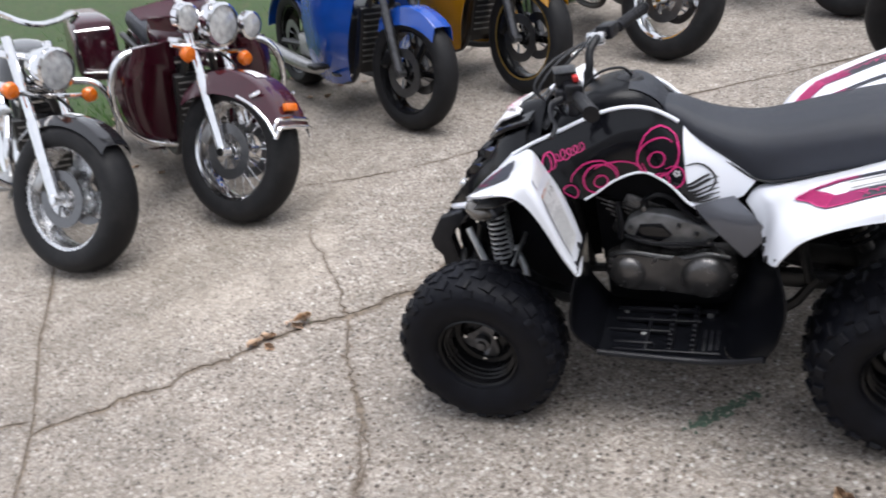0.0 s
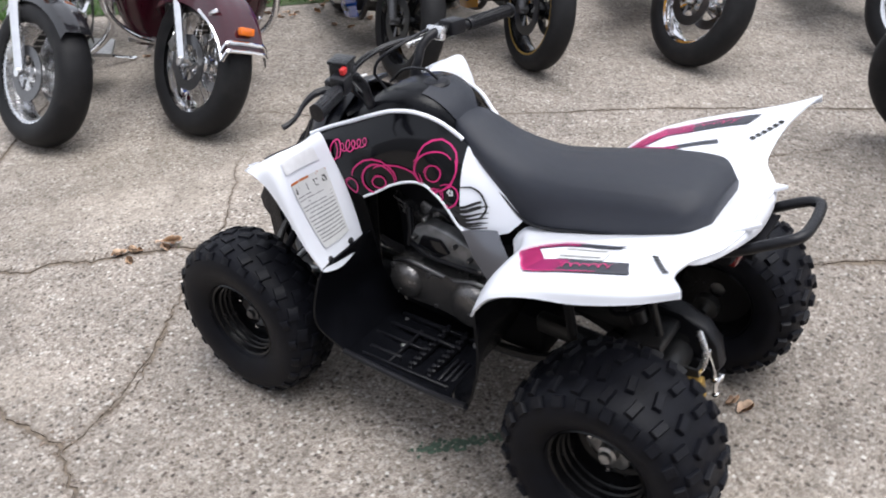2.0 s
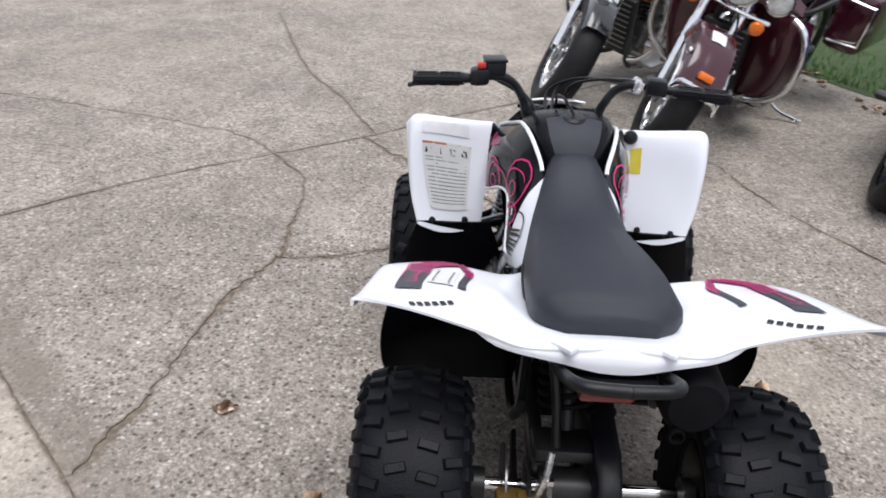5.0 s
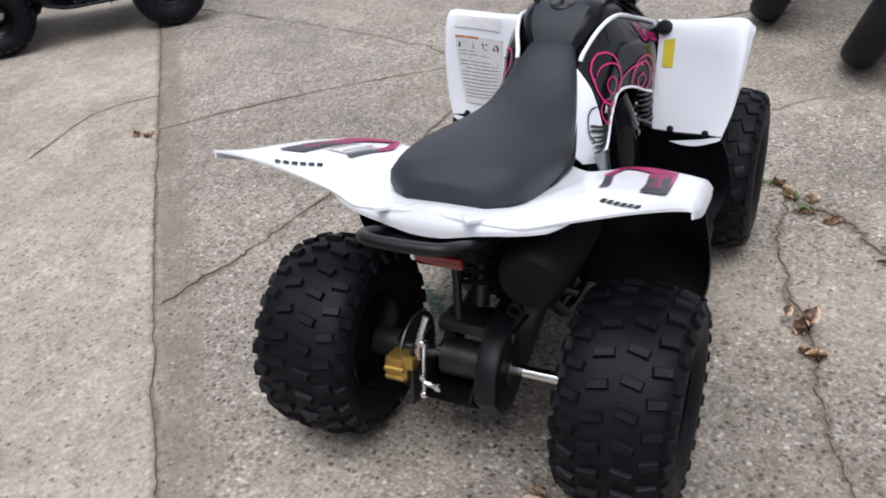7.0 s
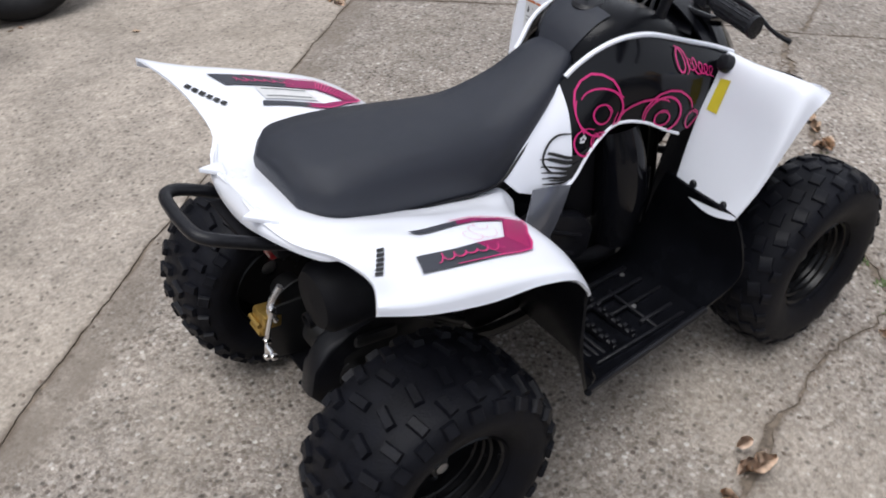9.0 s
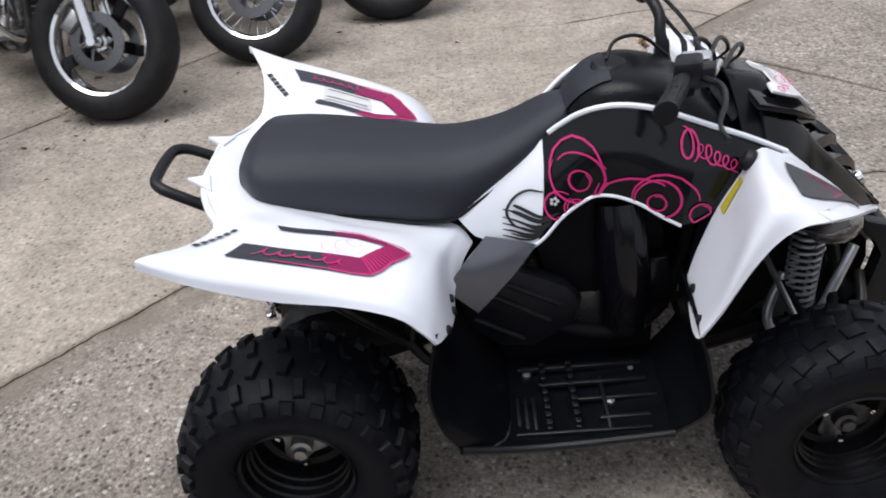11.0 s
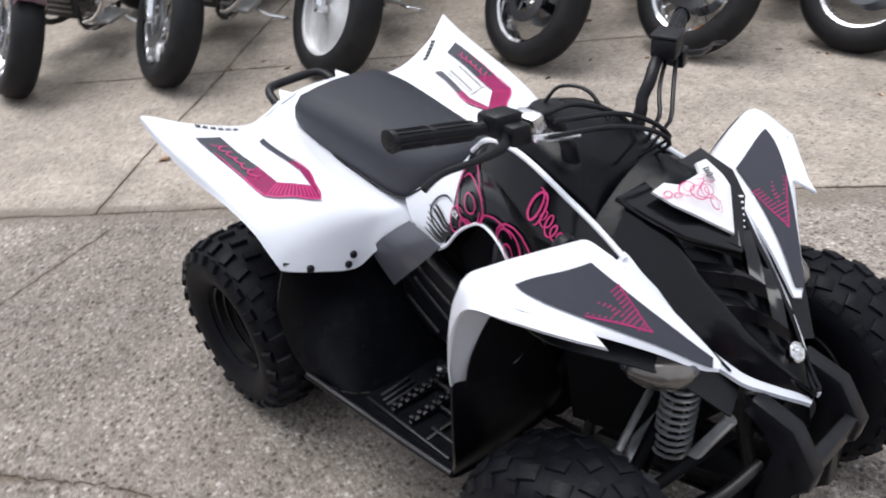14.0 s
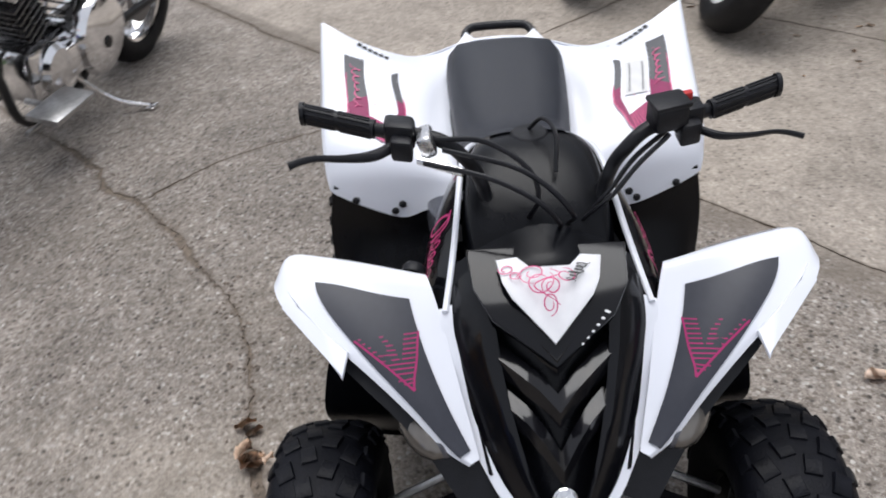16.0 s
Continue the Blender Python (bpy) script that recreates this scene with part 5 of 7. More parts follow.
prof = [(0.200, 0.312), (0.207, 0.340), (0.196, 0.366), (0.150, 0.378), (0.075, 0.368), (0.02, 0.360), (-0.05, 0.372), (-0.105, 0.360), (-0.132, 0.320), (-0.122, 0.278), (-0.085, 0.254), (-0.02, 0.256), (0.06, 0.268), (0.14, 0.268), (0.185, 0.284)]
extrude(bm, [(q.x, 0.122, q.y) for q in spline([(a, b, 0) for a, b in prof + prof[:1]], 3)[:-1]], 0.070, 0.018)
cover = part("transmission_cover", bm, ENGINE, engine, "dark grey oval transmission cover")
bm = B()
lathe(bm, [(0.062, 0.150), (0.060, 0.164), (0.053, 0.175), (0.036, 0.182), (0.0, 0.184)], 36, centre=(-0.052, 0, 0.314))
lathe(bm, [(0.050, 0.150), (0.048, 0.162), (0.041, 0.172), (0.026, 0.178), (0.0, 0.180)], 36, centre=(0.148, 0, 0.322))
parts("cover_boss", bm, ENGINE, engine, "domed pulley cover")
# lighter metal on this lip stands in for the sky's highlight
bm = B()
tube(bm, [(0.190, 0.148, 0.372), (0.140, 0.152, 0.384), (0.070, 0.150, 0.372), (0.010, 0.150, 0.366), (-0.055, 0.152, 0.380), (-0.112, 0.146, 0.366)], 0.0055, 8)
part("cover_rim", bm, DISC, engine, "raised rim along the cover, brightened for its highlight")
bm = B()
for x, z in prof[::2]:
    lathe(bm, [(0.006, 0.152), (0.006, 0.160), (0.0, 0.161)], 8, centre=(0.037 + (x - 0.037) * 0.95, 0, 0.316 + (z - 0.316) * 0.90))
parts("cover_bolt", bm, HUB, engine)
# upper castings seen through the left-hand arch
bm = B()
extrude(bm, [(x, 0.098, z) for x, z in ((0.155, 0.430), (0.140, 0.462), (0.095, 0.486), (0.030, 0.476), (-0.045, 0.440), (-0.085, 0.412), (-0.060, 0.386), (0.060, 0.384), (0.130, 0.392))], 0.040, 0.010)
part("upper_casing", bm, CASING, engine, "grey upper crankcase casing")
bm = B()
extrude(bm, [(x, 0.122, z) for x, z in ((0.125, 0.420), (0.110, 0.450), (0.055, 0.452), (0.030, 0.420), (0.060, 0.400))], 0.016, 0.005)
part("starter_cover", bm, LOUVRE, engine, "gloss black cover plate")
bm = B()
for x, z, r in ((0.135, 0.440, 0.007), (0.012, 0.446, 0.006), (-0.030, 0.420, 0.007), (-0.062, 0.402, 0.006), (0.095, 0.502, 0.009)):
    lathe(bm, [(r, 0.105), (r, 0.130), (r * 0.7, 0.135), (0.0, 0.136)], 10, centre=(x, 0, z))
parts("casing_stud", bm, DISC, engine, "small bare studs and hose ends")
bm = B()
tube(bm, [(0.150, 0.118, 0.415), (0.090, 0.132, 0.402), (0.010, 0.132, 0.398), (-0.075, 0.128, 0.396)], 0.006, 8)
tube(bm, [(0.105, 0.095, 0.500), (0.070, 0.110, 0.530), (0.030, 0.105, 0.520), (0.0, 0.100, 0.480), (-0.04, 0.105, 0.440)], 0.007, 8)
tube(bm, [(0.170, 0.09, 0.50), (0.160, 0.105, 0.45), (0.165, 0.11, 0.40)], 0.008, 8)
parts("breather", bm, BLACK, engine, "black breather hoses")
# dark backing added behind the left arch to close a see-through gap
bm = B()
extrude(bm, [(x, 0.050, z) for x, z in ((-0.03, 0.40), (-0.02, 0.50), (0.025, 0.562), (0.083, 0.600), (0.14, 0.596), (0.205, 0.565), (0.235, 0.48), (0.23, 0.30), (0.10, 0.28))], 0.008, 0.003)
part("arch_panel", bm, DARK, engine, "black filler panel behind the left-hand arch")
bm = B()
tube(bm, [(0.128, -0.105, 0.575), (0.135, -0.125, 0.50), (0.142, -0.130, 0.40), (0.145, -0.120, 0.29)], [0.050, 0.056, 0.058, 0.050], 18, flat=0.75)
block(bm, (0.06, 0.04, 0.12), (0.205, -0.120, 0.40), (0, -4, 0), 0.012)
parts("cylinder_shroud", bm, GLOSS, engine, "black cylinder shroud")
bm = B()
extrude(bm, [(x, -0.128, z) for x, z in ((-0.150, 0.452), (-0.085, 0.468), (0.030, 0.412), (0.058, 0.372), (0.046, 0.318), (-0.040, 0.262), (-0.110, 0.268), (-0.176, 0.325), (-0.186, 0.395))], 0.045, 0.014)
for (x0, z0), (x1, z1) in (((-0.098, 0.436), (0.012, 0.374)), ((-0.116, 0.404), (-0.008, 0.334)), ((-0.150, 0.345), (-0.062, 0.290))):
    tube(bm, [(x0 - 0.012, -0.148, z0 - 0.004), (x0, -0.153, z0), ((x0 + x1) / 2, -0.153, (z0 + z1) / 2), (x1, -0.152, z1)], 0.0055, 8)
parts("heat_guard", bm, BLACK, engine, "ribbed black heat guard")

# footwells
for s in (1, -1):
    well = new("footwell")
    well.parent = quad
    well["label"] = "black plastic footwell with ribbed footpeg"
    bm = B()
    fl = [[(0.215, 0.10, 0.205), (0.215, 0.24, 0.200), (0.205, 0.345, 0.208), (0.195, 0.362, 0.212)],
          [(0.05, 0.10, 0.190), (0.05, 0.24, 0.186), (0.05, 0.352, 0.206), (0.05, 0.370, 0.212)],
          [(-0.04, 0.10, 0.190), (-0.04, 0.24, 0.188), (-0.05, 0.348, 0.205), (-0.10, 0.380, 0.217)],
          [(-0.10, 0.10, 0.196), (-0.10, 0.24, 0.194), (-0.118, 0.354, 0.212), (-0.196, 0.409, 0.256)]]
    sh = Sheet(fl, mirror=s < 0)
    sh.face(0, 0, 1)
    part("floor_pan", sh.mesh(bm, 14, 12, 0.008), FOOT, well)
    bm = B()
    ft = [[(0.205, 0.10, 0.205), (0.205, 0.25, 0.200), (0.195, 0.362, 0.212)], [(0.252, 0.12, 0.30), (0.252, 0.26, 0.30), (0.246, 0.395, 0.30)], [(0.250, 0.14, 0.38), (0.245, 0.26, 0.38), (0.240, 0.385, 0.39)], [(0.238, 0.17, 0.455), (0.236, 0.26, 0.450), (0.224, 0.365, 0.455)]]
    sh = Sheet(ft, mirror=s < 0)
    sh.face(-1, 0, 0)
    part("front_guard", sh.mesh(bm, 14, 8, 0.006), FOOT, well)
    bm = B()
    rt = [[(-0.098, 0.10, 0.196), (-0.100, 0.26, 0.194), (-0.124, 0.356, 0.213), (-0.199, 0.412, 0.258)], [(-0.150, 0.10, 0.30), (-0.155, 0.27, 0.30), (-0.186, 0.370, 0.308), (-0.224, 0.424, 0.322)], [(-0.190, 0.11, 0.40), (-0.200, 0.27, 0.40), (-0.222, 0.370, 0.408), (-0.240, 0.424, 0.415)], [(-0.200, 0.12, 0.50), (-0.205, 0.26, 0.475), (-0.212, 0.340, 0.500), (-0.218, 0.40, 0.525)]]
    sh = Sheet(rt, mirror=s < 0)
    sh.face(1, 0, 0)
    part("rear_guard", sh.mesh(bm, 14, 8, 0.006), FOOT, well)
    bm2 = B()
    for k in range(3):
        block(bm2, (0.008, 0.09, 0.008), (-0.086 + 0.016 * k, 0.275 * s, 0.196), bevel=0.002)
    for k in range(2):
        block(bm2, (0.012, 0.18, 0.016), (0.028 - 0.056 * k, 0.235 * s, 0.198), bevel=0.003)
        for j in range(9):
            block(bm2, (0.011, 0.009, 0.012), (0.028 - 0.056 * k, (0.152 + 0.0205 * j) * s, 0.210), bevel=0.001)
    block(bm2, (0.22, 0.010, 0.010), (0.07, 0.20 * s, 0.200), bevel=0.003)
    block(bm2, (0.10, 0.010, 0.010), (0.12, 0.30 * s, 0.200), bevel=0.003)
    block(bm2, (0.26, 0.012, 0.014), (0.05, 0.150 * s, 0.198), bevel=0.004)
    block(bm2, (0.008, 0.16, 0.010), (0.088, 0.265 * s, 0.199), bevel=0.003)
    block(bm2, (0.16, 0.008, 0.009), (0.115, 0.245 * s, 0.198), bevel=0.003)
    block(bm2, (0.26, 0.008, 0.010), (0.035, 0.338 * s, 0.206), bevel=0.003)
    parts("footpeg", bm2, BLACK, well, "serrated black footpeg and ribs")
    bm = B()
    tube(bm, [(0.20, 0.364 * s, 0.214), (0.05, 0.373 * s, 0.213), (-0.06, 0.379 * s, 0.215), (-0.14, 0.394 * s, 0.233), (-0.199, 0.413 * s, 0.259)], 0.008, 8)
    part("rolled_edge", bm, BLACK, well)
    bm = B()
    for x, y in ((0.16, 0.16), (0.16, 0.34), (-0.06, 0.16), (0.10, 0.25)):
        lathe(bm, [(0.009, 0), (0.009, 0.006), (0.0, 0.008)], 10, axis="z", centre=(x, y * s, 0.190))
    parts("bolt_head", bm, STEEL, well)

# front suspension, both sides
for s in (1, -1):
    arm = new("front_suspension")
    arm.parent = quad
    arm["label"] = "black wishbones with a coil-over shock"
    bm = B()
    for z0, z1, x0, x1 in ((0.25, 0.215, 0.44, 0.60), (0.36, 0.285, 0.46, 0.58)):
        tube(bm, [(x0, 0.07 * s, z0), (0.5075, 0.29 * s, z1)], 0.011, 8)
        tube(bm, [(x1, 0.07 * s, z0), (0.5075, 0.29 * s, z1)], 0.011, 8)
    parts("wishbone", bm, DARK, arm)
    bm = B()
    tube(bm, [(0.50, 0.30 * s, 0.18), (0.495, 0.305 * s, 0.34)], 0.018, 10)
    tube(bm, [(0.5075, 0.30 * s, 0.2285), (0.5075, 0.36 * s, 0.2285)], 0.02, 12)
    parts("knuckle", bm, FRAME, arm)
    bm = B()
    tube(bm, [(0.43, 0.03 * s, 0.42), (0.47, 0.28 * s, 0.31)], 0.007, 8)
    part("tie_rod", bm, STEEL, arm)
    top, low = Vector((0.508, 0.094 * s, 0.545)), Vector((0.499, 0.119 * s, 0.262))
    bm = B()
    tube(bm, [top, top.lerp(low, 0.45)], 0.017, 12)
    tube(bm, [top.lerp(low, 0.4), low], 0.009, 10)
    lathe(bm, [(0.016, -0.014), (0.016, 0.014)], 12, axis="x", centre=tuple(low), cap=True)
    part("shock", bm, FRAME, arm, "front shock absorber")
    d = low - top
    u = d.normalized().orthogonal()
    w = d.normalized().cross(u)
    coil = []
    for k in range(14 * 12 + 1):
        f = k / 168
        a = math.tau * 14 * f
        coil.append(top + d * (0.08 + 0.76 * f) + 0.0215 * (math.cos(a) * u + math.sin(a) * w))
    bm = B()
    tube(bm, coil, 0.0036, 6, smooth=False)
    part("spring", bm, SPRING, arm, "pale grey coil spring")
    bm = B()
    tube(bm, [flip(p, s) for p in ((0.474, 0.095, 0.365), (0.440, 0.125, 0.295), (0.446, 0.150, 0.262), (0.488, 0.160, 0.252), (0.530, 0.150, 0.290), (0.562, 0.130, 0.355), (0.597, 0.105, 0.43))], 0.0105, 10)
    part("spring_guard", bm, SPRING, arm, "bare silver tube looped round the spring")
    bm = B()
    tube(bm, [flip(p, s) for p in ((0.640, 0.07, 0.335), (0.615, 0.15, 0.300), (0.560, 0.215, 0.25), (0.52, 0.27, 0.235))], 0.0105, 10)
    part("lower_arm", bm, FRAME, arm, "black lower arm")

# rear end: swingarm, axle, chain case, disc, caliper, shock
bm = B()
block(bm, (0.36, 0.06, 0.07), (-0.36, -0.055, 0.27), (0, -6, 0), 0.015)
swing = part("swingarm", bm, FRAME, quad, "black box-section swingarm")
bm = B()
block(bm, (0.30, 0.035, 0.05), (-0.34, 0.075, 0.26), (0, -4, 0), 0.012)
part("swingarm_strut", bm, FRAME, swing)
bm = B()
tube(bm, [(-0.5075, -0.085, 0.2285), (-0.5075, 0.075, 0.2285)], 0.042, 20)
part("axle_carrier", bm, FRAME, swing)
bm = B()
block(bm, (0.10, 0.18, 0.03), (-0.46, 0.0, 0.30), (0, 10, 0), 0.01)
part("cross_brace", bm, FRAME, swing)
bm = B()
for y in (-0.02, 0.115):
    extrude(bm, [(-0.612, y, 0.205), (-0.560, y, 0.150), (-0.490, y, 0.128), (-0.420, y, 0.140), (-0.330, y, 0.215), (-0.350, y, 0.240), (-0.450, y, 0.200), (-0.560, y, 0.235)], 0.010, 0.003)
extrude(bm, [(-0.575, -0.02, 0.158), (-0.575, 0.115, 0.158), (-0.430, 0.115, 0.136), (-0.430, -0.02, 0.136)], 0.008, 0.002)
parts("axle_guard", bm, DARK, swing, "black guard under the axle")
bm = B()
tube(bm, [(-0.30, -0.150, 0.300), (-0.42, -0.145, 0.395), (-0.52, -0.120, 0.470)], 0.011, 10)
tube(bm, [(-0.49, 0.045, 0.31), (-0.46, 0.055, 0.43), (-0.44, 0.075, 0.53)], 0.010, 10)
parts("subframe_stay", bm, FRAME, quad, "black subframe stay")
bm = B()
prof = [(-0.615, 0.215), (-0.60, 0.275), (-0.565, 0.318), (-0.51, 0.335), (-0.35, 0.36), (-0.20, 0.36), (-0.18, 0.30), (-0.22, 0.24), (-0.40, 0.20), (-0.52, 0.135), (-0.58, 0.155)]
extrude(bm, [(x, -0.055, z) for x, z in prof], 0.052, 0.012)
part("chain_case", bm, BLACK, quad, "black plastic chain case")
bm = B()
tube(bm, [(-0.5075, -0.26, 0.2285), (-0.5075, 0.26, 0.2285)], 0.0135, 16)
axle = part("rear_axle", bm, CHROME, quad, "bare shiny rear axle")
bm = B()
tube(bm, [(-0.5075, 0.185, 0.2285), (-0.5075, 0.245, 0.2285)], 0.034, 16)
tube(bm, [(-0.5075, -0.245, 0.2285), (-0.5075, -0.22, 0.2285)], 0.034, 16)
parts("axle_hub", bm, FRAME, axle)
bm = B()
lathe(bm, [(0.03, 0.145), (0.085, 0.145), (0.085, 0.149), (0.03, 0.149)], 36, centre=(-0.5075, 0, 0.2285))
part("brake_disc", bm, DISC, quad, "steel rear brake disc")
bm = B()
block(bm, (0.060, 0.055, 0.052), (-0.590, 0.140, 0.252), (0, 12, 0), 0.008)
block(bm, (0.040, 0.030, 0.030), (-0.598, 0.112, 0.275), (0, 12, 0), 0.006)
for z in (0.240, 0.262):
    tube(bm, [(-0.622, 0.118, z), (-0.622, 0.162, z)], 0.006, 8)
caliper = part("brake_caliper", bm, GOLD, quad, "gold-coloured rear brake caliper")
bm = B()
tube(bm, [(-0.595, 0.092, 0.285), (-0.605, 0.085, 0.32), (-0.60, 0.078, 0.35), (-0.58, 0.07, 0.385)], 0.0075, 8)
part("brake_hose", bm, ALLOY, caliper, "braided silver brake line")
bm = B()
tube(bm, [(-0.605, 0.070, 0.335), (-0.625, 0.068, 0.28), (-0.635, 0.068, 0.225)], 0.0055, 8)
tube(bm, [(-0.632, 0.066, 0.255), (-0.632, 0.035, 0.25)], 0.0055, 8)
for q in ((-0.605, 0.070, 0.335), (-0.628, 0.068, 0.265), (-0.635, 0.068, 0.225), (-0.632, 0.035, 0.25)):
    block(bm, (0.014, 0.014, 0.014), q, bevel=0.003)
part("brake_lever_arm", bm, CHROME, caliper, "bright parking-brake lever and adjuster")
bm = B()
extrude(bm, [(-0.63, 0.105, 0.18), (-0.52, 0.105, 0.15), (-0.50, 0.105, 0.30), (-0.60, 0.105, 0.31)], 0.008, 0.002)
part("caliper_bracket", bm, FRAME, caliper)
rear_shock = new("rear_shock")
rear_shock.parent = quad
rear_shock["label"] = "black rear shock with coil spring"
top, low = Vector((-0.34, 0.03, 0.545)), Vector((-0.43, 0.02, 0.32))
bm = B()
tube(bm, [top, low], 0.02, 12)
part("damper", bm, FRAME, rear_shock)
d = low - top
u = d.normalized().orthogonal()
w = d.normalized().cross(u)
coil = [top + d * (0.08 + 0.75 * k / 96) + 0.040 * (math.cos(math.tau * 8 * k / 96) * u + math.sin(math.tau * 8 * k / 96) * w) for k in range(97)]
part("spring", tube(B(), coil, 0.006, 6, smooth=False), DARK, rear_shock)
bm = B()
lathe(bm, [(0.0, -0.62), (0.05, -0.615), (0.062, -0.60), (0.066, -0.50), (0.064, -0.36), (0.045, -0.33), (0.0, -0.33)], 26, axis="x")
bmesh.ops.transform(bm, matrix=pose(0, -0.165, 0.505, 0, 3, 0), verts=bm.verts)
muffler = part("muffler", bm, DARK, quad, "black silencer under the tail")
bm = B()
lathe(bm, [(0.015, -0.610), (0.015, -0.622), (0.012, -0.622), (0.012, -0.605)], 16, axis="x", centre=(0, -0.140, 0.475))
part("tail_pipe", bm, DARK, muffler)
bm = B()
tube(bm, [(0.20, -0.03, 0.40), (0.24, -0.09, 0.33), (0.12, -0.13, 0.27), (-0.10, -0.135, 0.36), (-0.25, -0.15, 0.46), (-0.36, -0.165, 0.50)], 0.016, 10)
part("exhaust_pipe", bm, DARK, muffler)
bm = B()
block(bm, (0.03, 0.10, 0.030), (-0.618, 0.0, 0.566), (0, -10, 0), 0.008)
part("tail_lamp", bm, REDLENS, quad, "red tail lamp")
bm = B()
for s in (1, -1):
    tube(bm, [(-0.52, 0.090 * s, 0.585), (-0.60, 0.091 * s, 0.604), (-0.65, 0.091 * s, 0.626), (-0.69, 0.090 * s, 0.648), (-0.722, 0.086 * s, 0.664), (-0.741, 0.074 * s, 0.671), (-0.749, 0.052 * s, 0.673), (-0.752, 0, 0.673)], 0.0112, 12)
part("grab_bar", bm, BLACK, quad, "black tubular rear grab bar")
# dark sheet added to keep the space under the grab bar dark
bm = B()
extrude(bm, [(-0.58, 0.08, 0.600), (-0.58, -0.08, 0.600), (-0.675, -0.07, 0.626), (-0.675, 0.07, 0.626)], 0.006, 0.001)
part("tail_plate", bm, DARK, quad, "added dark sheet filling the gap under the grab bar")

# handlebar
bars = new("handlebar")
bars.parent = quad
bars["label"] = "black handlebar with rubber grips, levers and cables"
bm = B()
half = [(0.262, 0.0, 0.740), (0.262, 0.063, 0.742), (0.217, 0.090, 0.778), (0.180, 0.105, 0.824), (0.180, 0.129, 0.862), (0.170, 0.165, 0.886), (0.159, 0.22, 0.891), (0.152, 0.27, 0.888), (0.134, 0.375, 0.896)]
tube(bm, [flip(p, -1) for p in half[:0:-1]] + half, 0.0115, 12)
part("bar", bm, BLACK, bars)
bars.matrix_basis = pose(0, 0.012, -0.012)
bm = B()
for s in (1, -1):
    block(bm, (0.045, 0.03, 0.040), (0.260, 0.045 * s, 0.730), bevel=0.006)
tube(bm, [(0.258, 0, 0.735), (0.27, 0, 0.66), (0.30, 0, 0.55)], 0.018, 10)
block(bm, (0.06, 0.14, 0.02), (0.260, 0, 0.712), bevel=0.005)
parts("bar_clamp", bm, BLACK, bars)
for s in (1, -1):
    bm = B()
    a, b = Vector(flip(half[-2], s)), Vector(flip((0.130, 0.395, 0.898), s))
    tube(bm, [a, b], 0.0155, 16)
    d = (b - a)
    ribs = B()
    for k in range(14):
        ang = math.tau * k / 14
        off = Vector((math.cos(ang), 0, math.sin(ang))) * 0.0158
        tube(ribs, [a + d * 0.06 + off, a + d * 0.48 + off], 0.0016, 4)
        tube(ribs, [a + d * 0.54 + off, a + d * 0.93 + off], 0.0016, 4)
    lathe(bm, [(0.019, 0.0), (0.019, 0.008), (0.0, 0.009)], 16, centre=tuple(b - d.normalized() * 0.006)) if s > 0 else lathe(bm, [(0.0, -0.009), (0.019, -0.008), (0.019, 0.0)], 16, centre=tuple(b - d.normalized() * 0.006))
    part("grip", bm, BLACK, bars, "ribbed black rubber grip")
    part("grip_ribs", ribs, BLACK, bars)["kind"] = "stuff"
    bm = B()
    tube(bm, [flip(p, s) for p in ((0.182, 0.235, 0.880), (0.215, 0.27, 0.876), (0.220, 0.32, 0.870), (0.212, 0.37, 0.862), (0.222, 0.412, 0.853))], [0.008, 0.0085, 0.006, 0.005, 0.0065], 10, flat=0.7)
    part("brake_lever", bm, BLACK, bars)
    bm = B()
    block(bm, (0.045, 0.05, 0.04), flip((0.160, 0.228, 0.892), s), bevel=0.008)
    block(bm, (0.04, 0.035, 0.035), flip((0.185, 0.225, 0.880), s), bevel=0.006)
    part("switch_housing", bm, BLACK, bars)
bm = B()
block(bm, (0.050, 0.055, 0.036), (0.178, 0.19, 0.908), (0, 0, 8), 0.006)
block(bm, (0.054, 0.059, 0.008), (0.178, 0.19, 0.929), (0, 0, 8), 0.003)
parts("brake_reservoir", bm, BLACK, bars, "black brake fluid reservoir")
bm = B()
block(bm, (0.014, 0.022, 0.014), (0.152, 0.225, 0.920), (0, 0, 0), 0.003)
part("stop_switch", bm, RED, bars, "red engine stop switch")
bm = B()
block(bm, (0.05, 0.025, 0.035), (0.172, -0.185, 0.885), (20, 0, 0), 0.006)
tube(bm, [(0.200, -0.20, 0.868), (0.225, -0.13, 0.860)], 0.007, 8)
parts("lever_clamp", bm, ALLOY, bars, "bright alloy lever clamp")
bm = B()
for a in ([(0.215, -0.19, 0.872), (0.265, -0.08, 0.868), (0.300, 0.0, 0.83), (0.295, 0.02, 0.74)], [(0.200, -0.16, 0.885), (0.245, -0.04, 0.872), (0.285, 0.03, 0.82), (0.28, 0.03, 0.74)],
          [(0.185, -0.17, 0.895), (0.190, -0.09, 0.890), (0.235, -0.02, 0.85), (0.27, -0.03, 0.76)], [(0.195, 0.19, 0.885), (0.228, 0.13, 0.85), (0.265, 0.07, 0.79), (0.29, 0.04, 0.72)], [(0.170, 0.20, 0.885), (0.200, 0.13, 0.845), (0.245, 0.08, 0.79), (0.28, 0.06, 0.72)]):
    tube(bm, a, 0.0042, 7)
parts("cable", bm, BLACK, bars, "black control cables and hoses")
